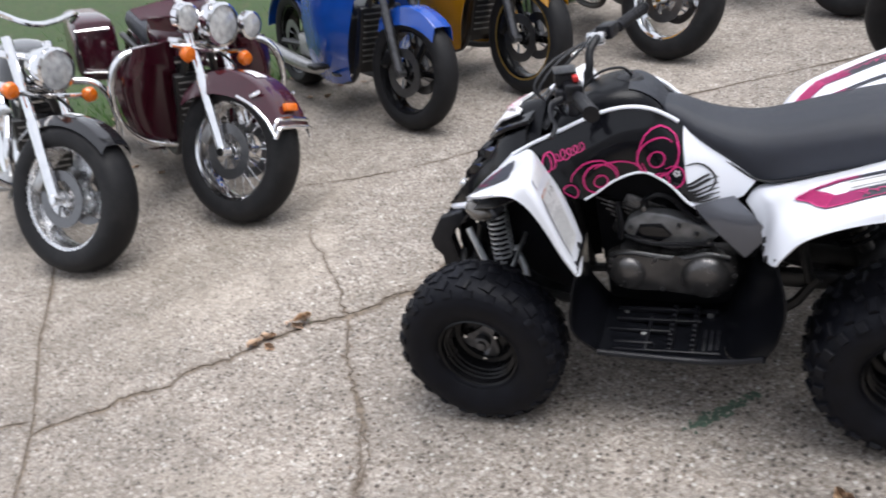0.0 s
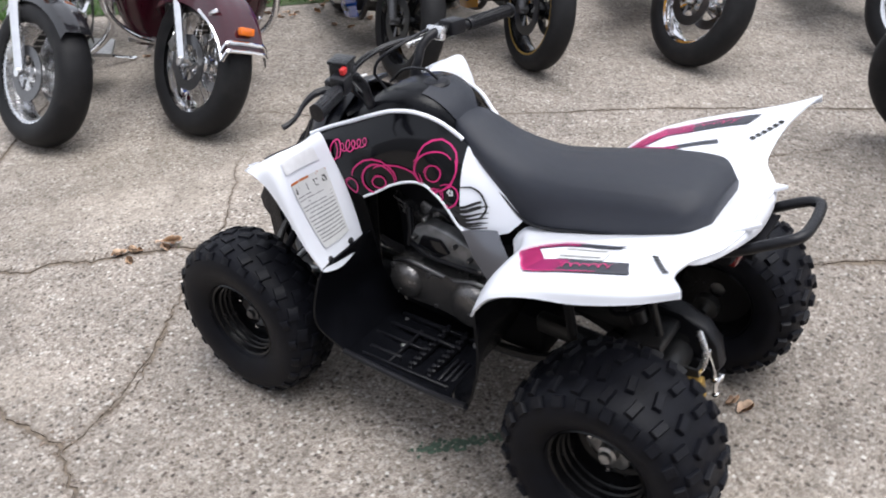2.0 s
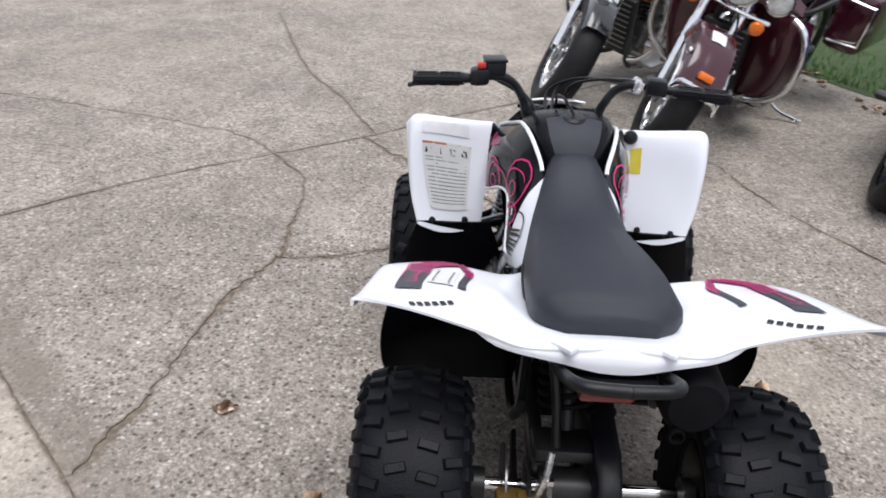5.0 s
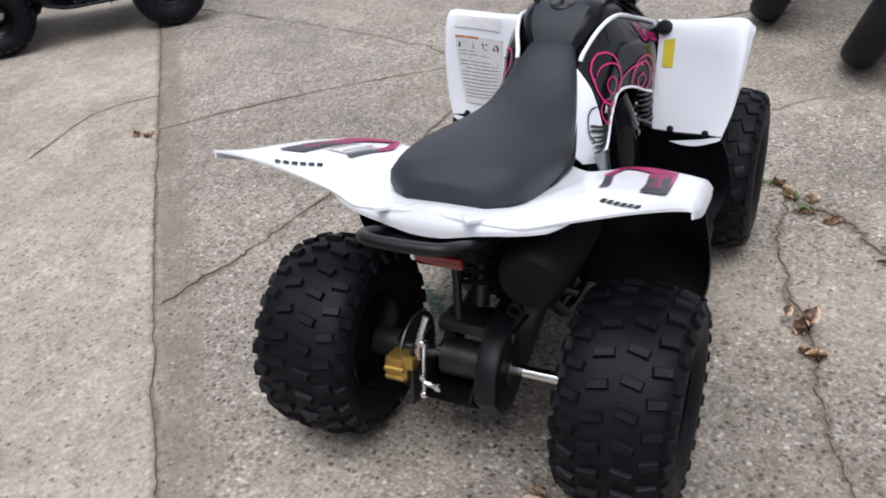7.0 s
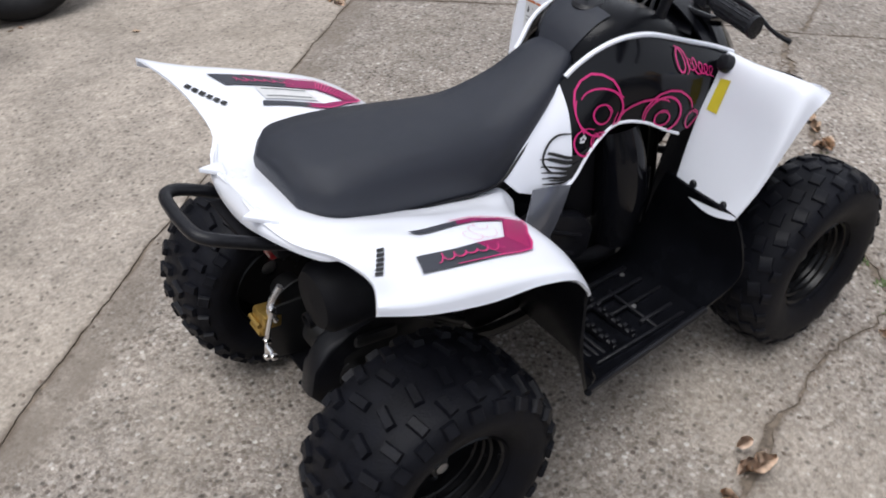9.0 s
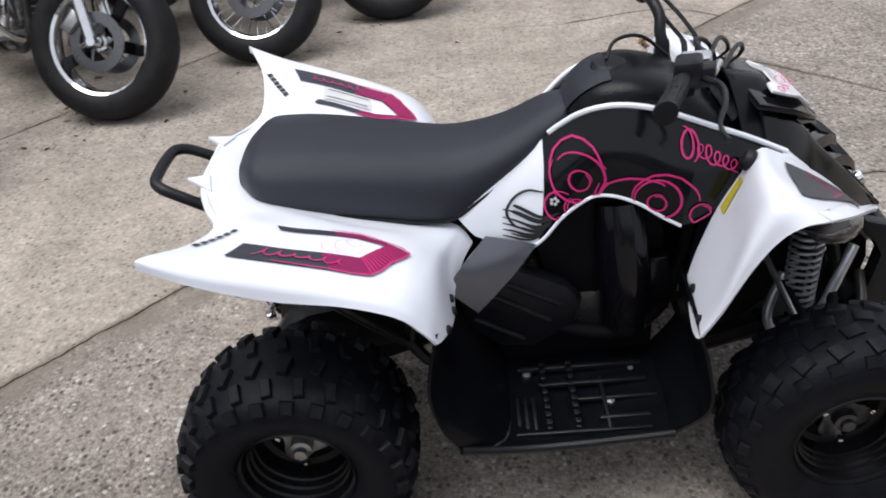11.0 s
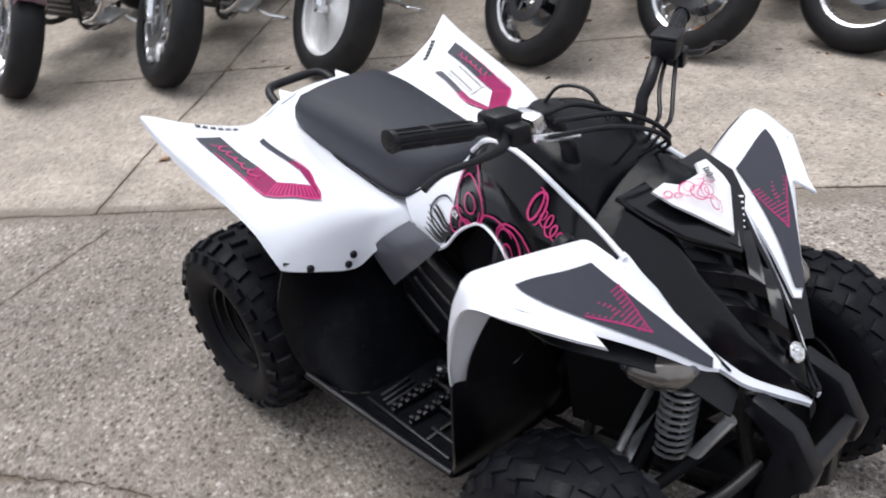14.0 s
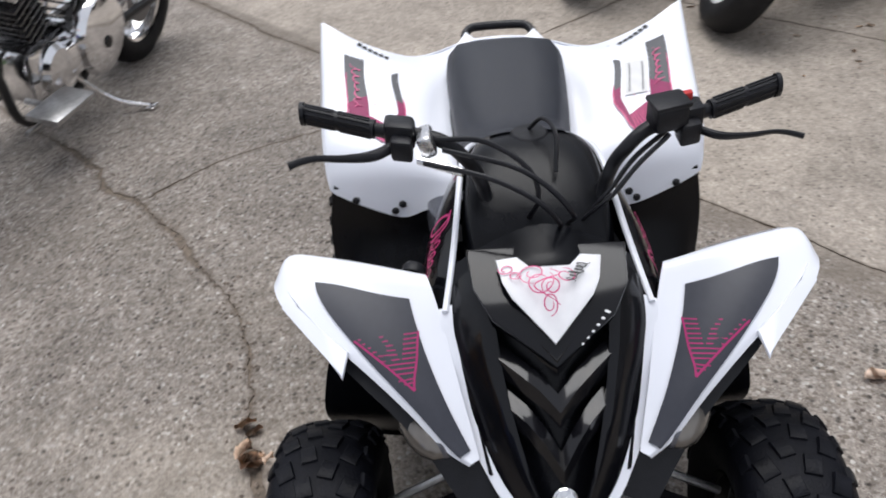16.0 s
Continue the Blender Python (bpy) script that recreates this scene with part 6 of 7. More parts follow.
# sweep the whole bar: set forward at the clamps, drawn back and in at the grips
for ob in bars.children_recursive:
    for v in ob.data.vertices:
        wide, rise = abs(v.co.y), min(1.0, max(0.0, (v.co.z - 0.74) / 0.08))
        v.co.x += rise * np.interp(wide, (0.0, 0.19, 0.27, 0.40), (0.072, 0.064, 0.040, 0.008))
        v.co.y *= 1 - 0.045 * rise
        v.co.z -= rise * np.interp(wide, (0.0, 0.19, 0.40), (0.012, 0.010, 0.010))


# ---- parked motorcycles ----
def bike_wheel(parent, name, R, w, rim_r, style, m):
    wh = new(name)
    wh.parent = parent
    wh.matrix_basis = m
    bm = B()
    prof = [(rim_r, -0.42 * w), (rim_r + 0.02, -0.5 * w), (R * 0.86, -0.52 * w), (R * 0.945, -0.42 * w), (R * 0.985, -0.24 * w), (R, 0)]
    lathe(bm, prof + [(r, -y) for r, y in prof[-2::-1]], 44)
    part("tyre", bm, ROADRUB, wh)
    metal = {"alloy": ALLOY, "disc": DULLALLOY, "spoke": CHROME, "star": CHROME, "tri": ALLOY, "duo": CHROME, "gold": RIMBLK, "black": RIMBLK}[style]
    bm = B()
    lathe(bm, [(rim_r + 0.008, -0.44 * w), (rim_r + 0.008, -0.40 * w), (rim_r - 0.012, -0.34 * w), (rim_r - 0.022, -0.12 * w), (rim_r - 0.022, 0.12 * w), (rim_r - 0.012, 0.34 * w), (rim_r + 0.008, 0.40 * w), (rim_r + 0.008, 0.44 * w)], 44)
    part("rim", bm, metal, wh)
    if style == "gold":
        for s in (1, -1):
            bm = B()
            lathe(bm, [(rim_r - 0.004, s * 0.43 * w), (rim_r + 0.010, s * 0.45 * w), (rim_r + 0.010, s * 0.40 * w)], 44)
            part("rim_tape", bm, GOLD, wh, "gold pinstripe round the rim")
    bm = B()
    lathe(bm, [(0.0, -0.052), (0.035, -0.050), (0.045, -0.03), (0.045, 0.03), (0.035, 0.050), (0.0, 0.052)], 20)
    part("hub", bm, metal, wh)
    bm = B()
    if style == "disc":
        for s in (1, -1):
            lathe(bm, [(0.04, s * 0.045), (0.10, s * 0.036), (rim_r - 0.05, s * 0.022), (rim_r - 0.01, s * 0.030)], 40)
    elif style == "spoke":
        for k in range(28):
            a = math.tau * k / 28
            b = a + (0.35 if k % 2 else -0.35)
            s = 1 if (k // 2) % 2 else -1
            tube(bm, [(0.044 * math.cos(b), 0.032 * s, 0.044 * math.sin(b)), ((rim_r - 0.014) * math.cos(a), 0.006 * s, (rim_r - 0.014) * math.sin(a))], 0.0022, 4)
    else:
        n = {"alloy": 5, "star": 5, "tri": 3, "duo": 5, "gold": 3, "black": 6}[style]
        for k in range(n):
            a = 360 * k / n
            wd = {"alloy": 0.115, "star": 0.045, "tri": 0.075, "duo": 0.05, "gold": 0.035, "black": 0.03}[style]
            L_ = rim_r - 0.05
            block(bm, (L_, 0.022, wd), (0.04 + L_ / 2, 0, 0), (0, 0, 0), 0.006)
            bm.verts.ensure_lookup_table()
            fresh = [v for v in bm.verts if not v.tag]
            bmesh.ops.transform(bm, matrix=Matrix.Rotation(radians(a), 4, "Y"), verts=fresh)
            for v in bm.verts:
                v.tag = True
    part("spokes", bm, RIMBLK if style == "duo" else metal, wh)
    for s in (1, -1) if style != "disc" else ():
        bm = B()
        lathe(bm, [(0.078, s * 0.062), (0.124, s * 0.062), (0.124, s * 0.067), (0.078, s * 0.067)], 36)
        for k in range(6):
            a = math.tau * k / 6
            tube(bm, [(0.04 * math.cos(a), s * 0.055, 0.04 * math.sin(a)), (0.085 * math.cos(a + 0.4), s * 0.064, 0.085 * math.sin(a + 0.4))], 0.006, 5)
        part("brake_disc", bm, DISC, wh)
    return wh


def motorcycle(label, group, contact, heading, steer, kind, paint, style, lean=11.0, R=0.315, w=0.13, bare=False):
    """contact: plan point of the front tyre; heading: degrees of the body's forward way; steer: how far the front is turned to its left about the raked steering head."""
    bike = thing("motorcycle", label, "motorcycle", group)
    sport = kind == "sport"
    touring = kind == "touring"
    rim_r = R - (0.085 if sport else 0.105)
    hx, hz = (-0.22, 0.82) if sport else (-0.32, 0.86)
    tip = Vector((0.09, 0, 0))
    fore = Matrix.Translation(tip) @ Matrix.Rotation(radians(steer), 4, Vector((hx, 0, hz)) - tip) @ Matrix.Translation(-tip)
    tilt = pose(0, 0, 0, -lean, 0, 0)
    axle = (tilt @ fore).to_3x3() @ Vector((0, 1, 0))
    down = (Vector((0, 0, -1)) + axle * axle.z).normalized()
    low = tilt @ fore @ Vector((0, 0, R)) + down * (R - w / 2) - Vector((0, 0, w / 2))
    fore = Matrix.Translation(tilt.inverted() @ Vector((0, 0, -low.z))) @ fore
    bike.matrix_basis = pose(contact[0], contact[1], 0, 0, 0, heading) @ Matrix.Translation((-low.x, -low.y, 0)) @ tilt

    def turned(name, bm, material, label_=""):
        ob = part(name, bm, material, bike, label_)
        ob.matrix_basis = fore
        return ob

    def each_turned(name, bm, material, label_=""):
        for ob in parts(name, bm, material, bike, label_):
            ob.matrix_basis = fore

    bike_wheel(bike, "front_wheel", R, w if not sport else 0.12, rim_r, style, fore @ pose(0, 0, R))
    bm = B()
    for s in (1, -1):
        top = Vector((hx * 1.08, 0.10 * s, hz + 0.10))
        tube(bm, [(0.0, 0.088 * s, R - 0.02), Vector((0.0, 0.088 * s, R)).lerp(top, 0.48)], 0.027 if not sport else 0.025, 12)
        tube(bm, [Vector((0.0, 0.088 * s, R)).lerp(top, 0.46), top], 0.021, 12)
        tube(bm, [(0, 0.062 * s, R), (0, 0.115 * s, R)], 0.020, 10)
    each_turned("fork", bm, CHROME if not sport else HUB, "telescopic fork leg")
    # mudguard hugging the tyre
    bm = B()
    a0, a1 = (27, 140) if touring else (50, 142) if not sport else (48, 130)
    g = []
    for k in range(9):
        a = radians(a0 + (a1 - a0) * k / 8)
        r = R + 0.022
        hw = 0.112 if touring else 0.078 if not sport else 0.07
        g.append([(r * math.cos(a), hw * f, R + (r + 0.012 * (1 - abs(f)) - (0.10 if touring else 0.085 if sport else 0.04) * (abs(f) == 1)) * math.sin(a)) for f in (-1, -0.8, -0.4, 0, 0.4, 0.8, 1)])
    sh = Sheet(g)
    sh.face(0, 0, 1)
    guard = turned("mudguard", sh.mesh(bm, 18, 12, 0.004), paint)
    if touring:
        bm = B()
        for u in (0.0, 0.05):
            tube(bm, [sh.at(u, v, 0.004) for v in (0, 0.15, 0.3, 0.5, 0.7, 0.85, 1)], 0.009, 8)
        tube(bm, [sh.at(u, 0.02, 0.006) for u in (0, 0.15, 0.3, 0.45)], 0.007, 8)
        tube(bm, [sh.at(u, 0.98, 0.006) for u in (0, 0.15, 0.3, 0.45)], 0.007, 8)
        part("guard_trim", bm, CHROME, guard, "chrome fender bumper trim")
        bm = B()
        block(bm, (0.03, 0.07, 0.035), sh.at(0.12, 0.5, 0.012), (0, -20, 0), 0.008)
        part("guard_marker", bm, AMBER, guard, "amber fender-tip marker")
        bm = B()
        for v in (0.10, 0.90):
            block(bm, (0.06, 0.012, 0.018), sh.at(0.30, v, 0.008), (0, -30, 0), 0.004)
        parts("guard_badge", bm, CHROME, guard, "small chrome fender badge")
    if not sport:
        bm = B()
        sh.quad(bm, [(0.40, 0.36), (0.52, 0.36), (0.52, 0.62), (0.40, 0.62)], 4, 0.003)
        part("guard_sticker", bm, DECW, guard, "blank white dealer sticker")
    # brake calipers
    bm = B()
    for s in (1, -1):
        block(bm, (0.05, 0.035, 0.10), (-0.115, 0.072 * s, R + 0.06), (0, 30, 0), 0.008)
    each_turned("brake_caliper", bm, STEEL if not sport else RIMBLK)
    bm = B()
    tube(bm, [(-0.12, 0.085, R + 0.11), (-0.16, 0.10, R + 0.22), (-0.15, 0.09, R + 0.36), (hx, 0.05, hz - 0.10)], 0.006, 7)
    turned("brake_hose", bm, BLACK)
    # head: lamp, clamps, bars, signals
    bm = B()
    for z in (0.0, 0.13):
        block(bm, (0.06, 0.26, 0.03), (hx * (1.0 + z * 0.3), 0, hz - 0.10 + z), bevel=0.008)
    each_turned("fork_clamp", bm, CHROME if not sport else FRAME)
    if not sport:
        bm = B()
        lathe(bm, [(0.0, 0.016), (0.05, 0.013), (0.085, 0.006)], 28, axis="x")
        bmesh.ops.transform(bm, matrix=pose(hx + 0.16, 0, hz), verts=bm.verts)
        lamp = turned("headlamp", bm, GLASS, "round headlamp")
        bm = B()
        lathe(bm, [(0.085, 0.014), (0.096, 0.008), (0.094, -0.03), (0.075, -0.10), (0.03, -0.14), (0.0, -0.145)], 28, axis="x")
        bmesh.ops.transform(bm, matrix=pose(hx + 0.16, 0, hz), verts=bm.verts)
        part("lamp_shell", bm, CHROME, lamp)
        for s in (1, -1):
            if touring:
                bm = B()
                lathe(bm, [(0.0, 0.014), (0.035, 0.011), (0.054, 0.006)], 22, axis="x")
                bmesh.ops.transform(bm, matrix=pose(hx + 0.15, 0.19 * s, hz + 0.01), verts=bm.verts)
                spot = turned("spot_lamp", bm, GLASS, "round passing lamp")
                bm = B()
                lathe(bm, [(0.054, 0.010), (0.064, 0.005), (0.062, -0.03), (0.02, -0.07), (0.0, -0.072)], 22, axis="x")
                bmesh.ops.transform(bm, matrix=pose(hx + 0.15, 0.19 * s, hz + 0.01), verts=bm.verts)
                part("lamp_shell", bm, CHROME, spot)
            bm = B()
            lathe(bm, [(0.0, 0.022), (0.028, 0.016), (0.036, 0.0), (0.03, -0.02), (0.0, -0.032)], 18, axis="x")
            bmesh.ops.transform(bm, matrix=pose(hx + 0.15, (0.17 if touring else 0.20) * s, hz - (0.14 if touring else 0.10)), verts=bm.verts)
            turned("turn_signal", bm, AMBER, "amber turn signal")
        bm = B()
        tube(bm, [(hx + 0.10, -0.22, hz - 0.11), (hx + 0.12, 0, hz - 0.12), (hx + 0.10, 0.22, hz - 0.11)], 0.011, 8)
        tube(bm, [(hx - 0.25, -0.42, hz + 0.2), (hx - 0.1, -0.30, hz + 0.24), (hx, 0, hz + 0.17), (hx - 0.1, 0.30, hz + 0.24), (hx - 0.25, 0.42, hz + 0.2)], 0.013, 8)
        turned("bar", bm, CHROME, "chrome bars")
    wb = 1.42 if sport else 1.62
    bike_wheel(bike, "rear_wheel", R, w * 1.25, rim_r, style, pose(-wb, 0, R))
    bm = B()
    for s in (1, -1):
        tube(bm, [(hx - 0.02, 0.03 * s, hz - 0.02), (hx - 0.16, 0.10 * s, 0.45), (hx - 0.25, 0.12 * s, 0.20), (-0.95, 0.12 * s, 0.18), (-1.1, 0.11 * s, 0.40)], 0.018, 8)
        tube(bm, [(hx - 0.02, 0.03 * s, hz), (-0.75, 0.08 * s, 0.72), (-1.15, 0.12 * s, 0.60), (-wb - 0.1, 0.13 * s, 0.62)], 0.018, 8)
        tube(bm, [(-1.0, 0.12 * s, 0.32), (-wb, 0.13 * s, R)], 0.02, 8)
    part("frame", bm, FRAME, bike)
    bm = B()
    motor = new("engine")
    motor.parent = bike
    motor["label"] = "black enclosed engine" if sport else "finned twin-cylinder engine with polished covers"
    if sport:
        block(bm, (0.34, 0.34, 0.34), (-0.66, 0, 0.40), (0, 10, 0), 0.04)
    else:
        block(bm, (0.40, 0.24, 0.22), (-0.86, 0, 0.32), bevel=0.04)
    part("crankcase", bm, CHROME if bare else ENGINE if not sport else FRAME, motor)
    if not sport:
        for a in (-24, 24):
            bm = B()
            for k in range(7):
                block(bm, (0.15, 0.17, 0.010), (-0.86 + math.sin(radians(a)) * (0.12 + 0.028 * k), 0, 0.40 + math.cos(radians(a)) * (0.05 + 0.028 * k)), (0, a, 0), 0.002)
            parts("cooling_fin", bm, ENGINE, motor)
            bm = B()
            d = Vector((math.sin(radians(a)), 0, math.cos(radians(a))))
            tube(bm, [Vector((-0.86, 0, 0.42)), Vector((-0.86, 0, 0.40)) + d * 0.26], 0.055, 14)
            block(bm, (0.16, 0.18, 0.06), tuple(Vector((-0.86, 0, 0.40)) + d * 0.28), (0, a, 0), 0.015)
            parts("cylinder", bm, CHROME, motor, "polished cylinder and rocker cover")
        bm = B()
        lathe(bm, [(0.0, -0.20), (0.085, -0.195), (0.10, -0.17), (0.10, -0.11)], 28, centre=(-0.83, 0, 0.56))
        part("air_cleaner", bm, CHROME, motor, "round chrome air cleaner cover")
        if bare:
            bm = B()
            lathe(bm, [(0.0, 0.205), (0.11, 0.200), (0.155, 0.185), (0.170, 0.155), (0.170, 0.10)], 36, centre=(-1.08, 0, 0.36))
            part("primary_cover", bm, CHROME, motor, "large round polished primary cover")
            bm = B()
            lathe(bm, [(0.0, 0.212), (0.024, 0.210), (0.028, 0.200)], 20, centre=(-1.06, 0, 0.34))
            part("cover_cap", bm, RIMBLK, motor)
    bm = B()
    for s in (1, -1):
        lathe(bm, [(0.0, s * 0.155), (0.08, s * 0.15), (0.10, s * 0.13), (0.10, s * 0.10)], 24, centre=(-0.80, 0, 0.32))
        block(bm, (0.28, 0.05, 0.14), (-0.98, 0.135 * s, 0.32), bevel=0.025)
    parts("engine_cover", bm, CHROME if not sport else STEEL, motor, "polished engine cover")
    bm = B()
    tube(bm, [(-0.72, -0.13, 0.55), (-0.62, -0.17, 0.40), (-0.70, -0.18, 0.24), (-1.0, -0.19, 0.22), (-1.5, -0.20, 0.26), (-wb - 0.25, -0.21, 0.28)], [0.022, 0.022, 0.024, 0.04, 0.044, 0.044], 12)
    part("exhaust", bm, CHROME if not sport else STEEL, bike, "exhaust pipe")
    bm = B()
    prof = [(-0.40, 0.04, 0.80), (-0.50, 0.12, 0.82), (-0.65, 0.15, 0.83), (-0.80, 0.13, 0.80), (-0.92, 0.06, 0.76)]
    g = [[(x, hw, z - 0.13), (x, hw * 1.05, z - 0.04), (x, hw * 0.7, z + 0.06), (x, 0, z + 0.09), (x, -hw * 0.7, z + 0.06), (x, -hw * 1.05, z - 0.04), (x, -hw, z - 0.13)] for x, hw, z in prof]
    sh = Sheet(g)
    part("fuel_tank", sh.mesh(bm, 16, 18, 0.004), paint, bike)
    bm = B()
    block(bm, (0.60, 0.28, 0.12), (-1.18, 0, 0.72), (0, 3, 0), 0.045)
    part("saddle", bm, SEAT, bike)
    bm = B()
    g = []
    for k in range(9):
        a = radians(30 + 140 * k / 8)
        r = R + 0.05
        g.append([(-wb + r * math.cos(a), 0.10 * f, R + (r - 0.05 * (abs(f) == 1)) * math.sin(a)) for f in (-1, -0.7, 0, 0.7, 1)])
    sh = Sheet(g)
    sh.face(0, 0, 1)
    part("rear_mudguard", sh.mesh(bm, 16, 8, 0.004), paint, bike)
    bm = B()
    drop = math.tan(radians(lean))
    tube(bm, [(-0.93, 0.12, 0.22), (-0.99, 0.24, 0.24 * drop + 0.07), (-1.05, 0.36, 0.36 * drop + 0.014)], 0.011, 8)
    block(bm, (0.05, 0.04, 0.012), (-1.055, 0.37, 0.37 * drop + 0.009), (lean, 0, 0), 0.003)
    part("kickstand", bm, CHROME if not sport else FRAME, bike, "lowered kickstand")
    bm = B()
    for s in (1, -1):
        block(bm, (0.10 if sport else 0.26, 0.13, 0.025), (-0.62, 0.24 * s, 0.27), bevel=0.008)
        tube(bm, [(-0.62, 0.10 * s, 0.26), (-0.62, 0.22 * s, 0.26)], 0.012, 8)
        tube(bm, [(-0.66, 0.14 * s, 0.24), (-0.55, 0.20 * s, 0.23), (-0.44, 0.21 * s, 0.24)], 0.009, 7)
    parts("footboard", bm, STEEL if not sport else FRAME, bike, "footrest and pedal linkage")
    if not bare:
        # dark finned mass added to cover the bright gap behind the forks
        bm = B()
        block(bm, (0.05, 0.25, 0.34), (hx - 0.14, 0, 0.44), (0, 14, 0), 0.012)
        cooler = part("radiator", bm, FRAME, bike, "black finned block filling the gap behind the front wheel")
        bm = B()
        for k in range(9):
            block(bm, (0.006, 0.21, 0.008), (hx - 0.115 + 0.0080 * (k - 4), 0, 0.44 + 0.032 * (k - 4)), (0, 14, 0), 0.001)
        part("radiator_fins", bm, STEEL, cooler)["kind"] = "stuff"
    if not sport and not bare:
        for s in (1, -1):
            bm = B()
            wide = 0.40 if touring else 0.32
            tube(bm, [(-0.46, 0.10 * s, 0.74), (-0.42, wide * 0.8 * s, 0.72), (-0.41, wide * s, 0.60), (-0.43, wide * 0.97 * s, 0.42), (-0.48, wide * 0.7 * s, 0.30), (-0.52, 0.14 * s, 0.25)], 0.017, 10)
            part("crash_bar", bm, CHROME, bike, "chrome engine guard bar")
    if touring:
        for s in (1, -1):
            bm = B()
            g = [[(-0.44, 0.10 * s, 0.76), (-0.46, 0.10 * s, 0.62), (-0.50, 0.11 * s, 0.44), (-0.54, 0.11 * s, 0.24)], [(-0.40, 0.26 * s, 0.75), (-0.41, 0.30 * s, 0.62), (-0.46, 0.30 * s, 0.44), (-0.52, 0.25 * s, 0.24)], [(-0.50, 0.36 * s, 0.73), (-0.51, 0.38 * s, 0.61), (-0.54, 0.36 * s, 0.44), (-0.58, 0.30 * s, 0.26)]]
            sh = Sheet(g)
            sh.face(0, s, 0)
            part("leg_fairing", sh.mesh(bm, 10, 14, 0.012), paint, bike, "maroon lower leg fairing")
            bm = B()
            block(bm, (0.58, 0.22, 0.34), (-1.62, 0.32 * s, 0.60), bevel=0.05)
            bag = part("saddlebag", bm, paint, bike, "hard maroon saddlebag")
            bm = B()
            tube(bm, [(-1.32, 0.25 * s, 0.72), (-1.31, 0.42 * s, 0.72), (-1.31, 0.42 * s, 0.50), (-1.32, 0.25 * s, 0.48)], 0.008, 6, smooth=False)
            part("bag_rail", bm, CHROME, bag)
        bm = B()
        g = [[(hx + 0.02, 0.36 * f, 1.02 - 0.10 * abs(f)), (hx + 0.10, 0.34 * f, 0.92 - 0.05 * abs(f)), (hx + 0.10, 0.28 * f, 0.80)] for f in (1, 0.6, 0.2, -0.2, -0.6, -1)]
        sh = Sheet(g)
        turned("front_fairing", sh.mesh(bm, 20, 10, 0.006, -0.06), paint, "maroon bar-mounted fairing")
    if sport:
        for s in (1, -1):
            bm = B()
            g = [[(-0.16, 0.16 * s, 0.86), (-0.24, 0.20 * s, 0.62), (-0.34, 0.20 * s, 0.40), (-0.44, 0.15 * s, 0.20)], [(-0.45, 0.26 * s, 0.84), (-0.50, 0.27 * s, 0.60), (-0.56, 0.25 * s, 0.38), (-0.62, 0.17 * s, 0.16)], [(-0.75, 0.24 * s, 0.74), (-0.80, 0.25 * s, 0.56), (-0.84, 0.22 * s, 0.36), (-0.90, 0.15 * s, 0.18)]]
            sh = Sheet(g)
            sh.face(0, s, 0)
            part("side_fairing", sh.mesh(bm, 16, 16, 0.005), paint, bike, "smooth side fairing")
        bm = B()
        g = [[(0.02, 0.0, 0.80), (-0.10, 0.0, 0.98), (-0.24, 0, 1.08)], [(-0.05, 0.15, 0.80), (-0.15, 0.15, 0.96), (-0.26, 0.13, 1.05)], [(-0.20, 0.22, 0.80), (-0.26, 0.2, 0.94), (-0.32, 0.16, 1.0)]]
        for s in (1, -1):
            sh = Sheet(g, mirror=s < 0)
            sh.face(0, s, 0)
            sh.mesh(bm, 10, 10, 0.005)
        part("nose_fairing", bm, paint, bike)
        bm = B()
        block(bm, (0.5, 0.22, 0.16), (-1.25, 0, 0.82), (0, -14, 0), 0.06)
        part("tail_fairing", bm, paint, bike)
    return bike


ROW_A, ROW_B = "motorcycles along the lawn edge", "motorcycles along the wall"
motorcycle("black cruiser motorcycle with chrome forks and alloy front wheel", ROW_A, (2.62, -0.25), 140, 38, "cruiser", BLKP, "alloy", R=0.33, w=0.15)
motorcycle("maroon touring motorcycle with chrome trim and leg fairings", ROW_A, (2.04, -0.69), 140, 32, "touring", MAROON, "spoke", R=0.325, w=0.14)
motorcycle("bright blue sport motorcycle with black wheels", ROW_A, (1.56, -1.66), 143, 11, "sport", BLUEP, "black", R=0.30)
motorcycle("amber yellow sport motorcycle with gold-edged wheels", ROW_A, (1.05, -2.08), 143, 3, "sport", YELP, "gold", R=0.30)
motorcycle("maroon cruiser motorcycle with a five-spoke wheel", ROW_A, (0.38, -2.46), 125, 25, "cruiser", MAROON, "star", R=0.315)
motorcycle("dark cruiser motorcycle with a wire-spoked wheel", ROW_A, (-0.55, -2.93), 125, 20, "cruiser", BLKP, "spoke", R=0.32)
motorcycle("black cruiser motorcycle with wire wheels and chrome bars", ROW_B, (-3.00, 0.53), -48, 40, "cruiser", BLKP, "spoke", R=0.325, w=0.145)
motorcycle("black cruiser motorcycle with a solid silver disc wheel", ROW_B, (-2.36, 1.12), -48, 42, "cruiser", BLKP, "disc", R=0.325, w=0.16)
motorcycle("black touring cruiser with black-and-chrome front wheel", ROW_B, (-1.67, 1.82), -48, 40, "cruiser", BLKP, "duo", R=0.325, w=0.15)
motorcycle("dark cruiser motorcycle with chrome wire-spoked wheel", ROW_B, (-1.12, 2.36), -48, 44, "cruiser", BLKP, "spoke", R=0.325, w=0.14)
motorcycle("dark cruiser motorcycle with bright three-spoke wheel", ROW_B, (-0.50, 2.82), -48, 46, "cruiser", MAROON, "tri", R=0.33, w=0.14)
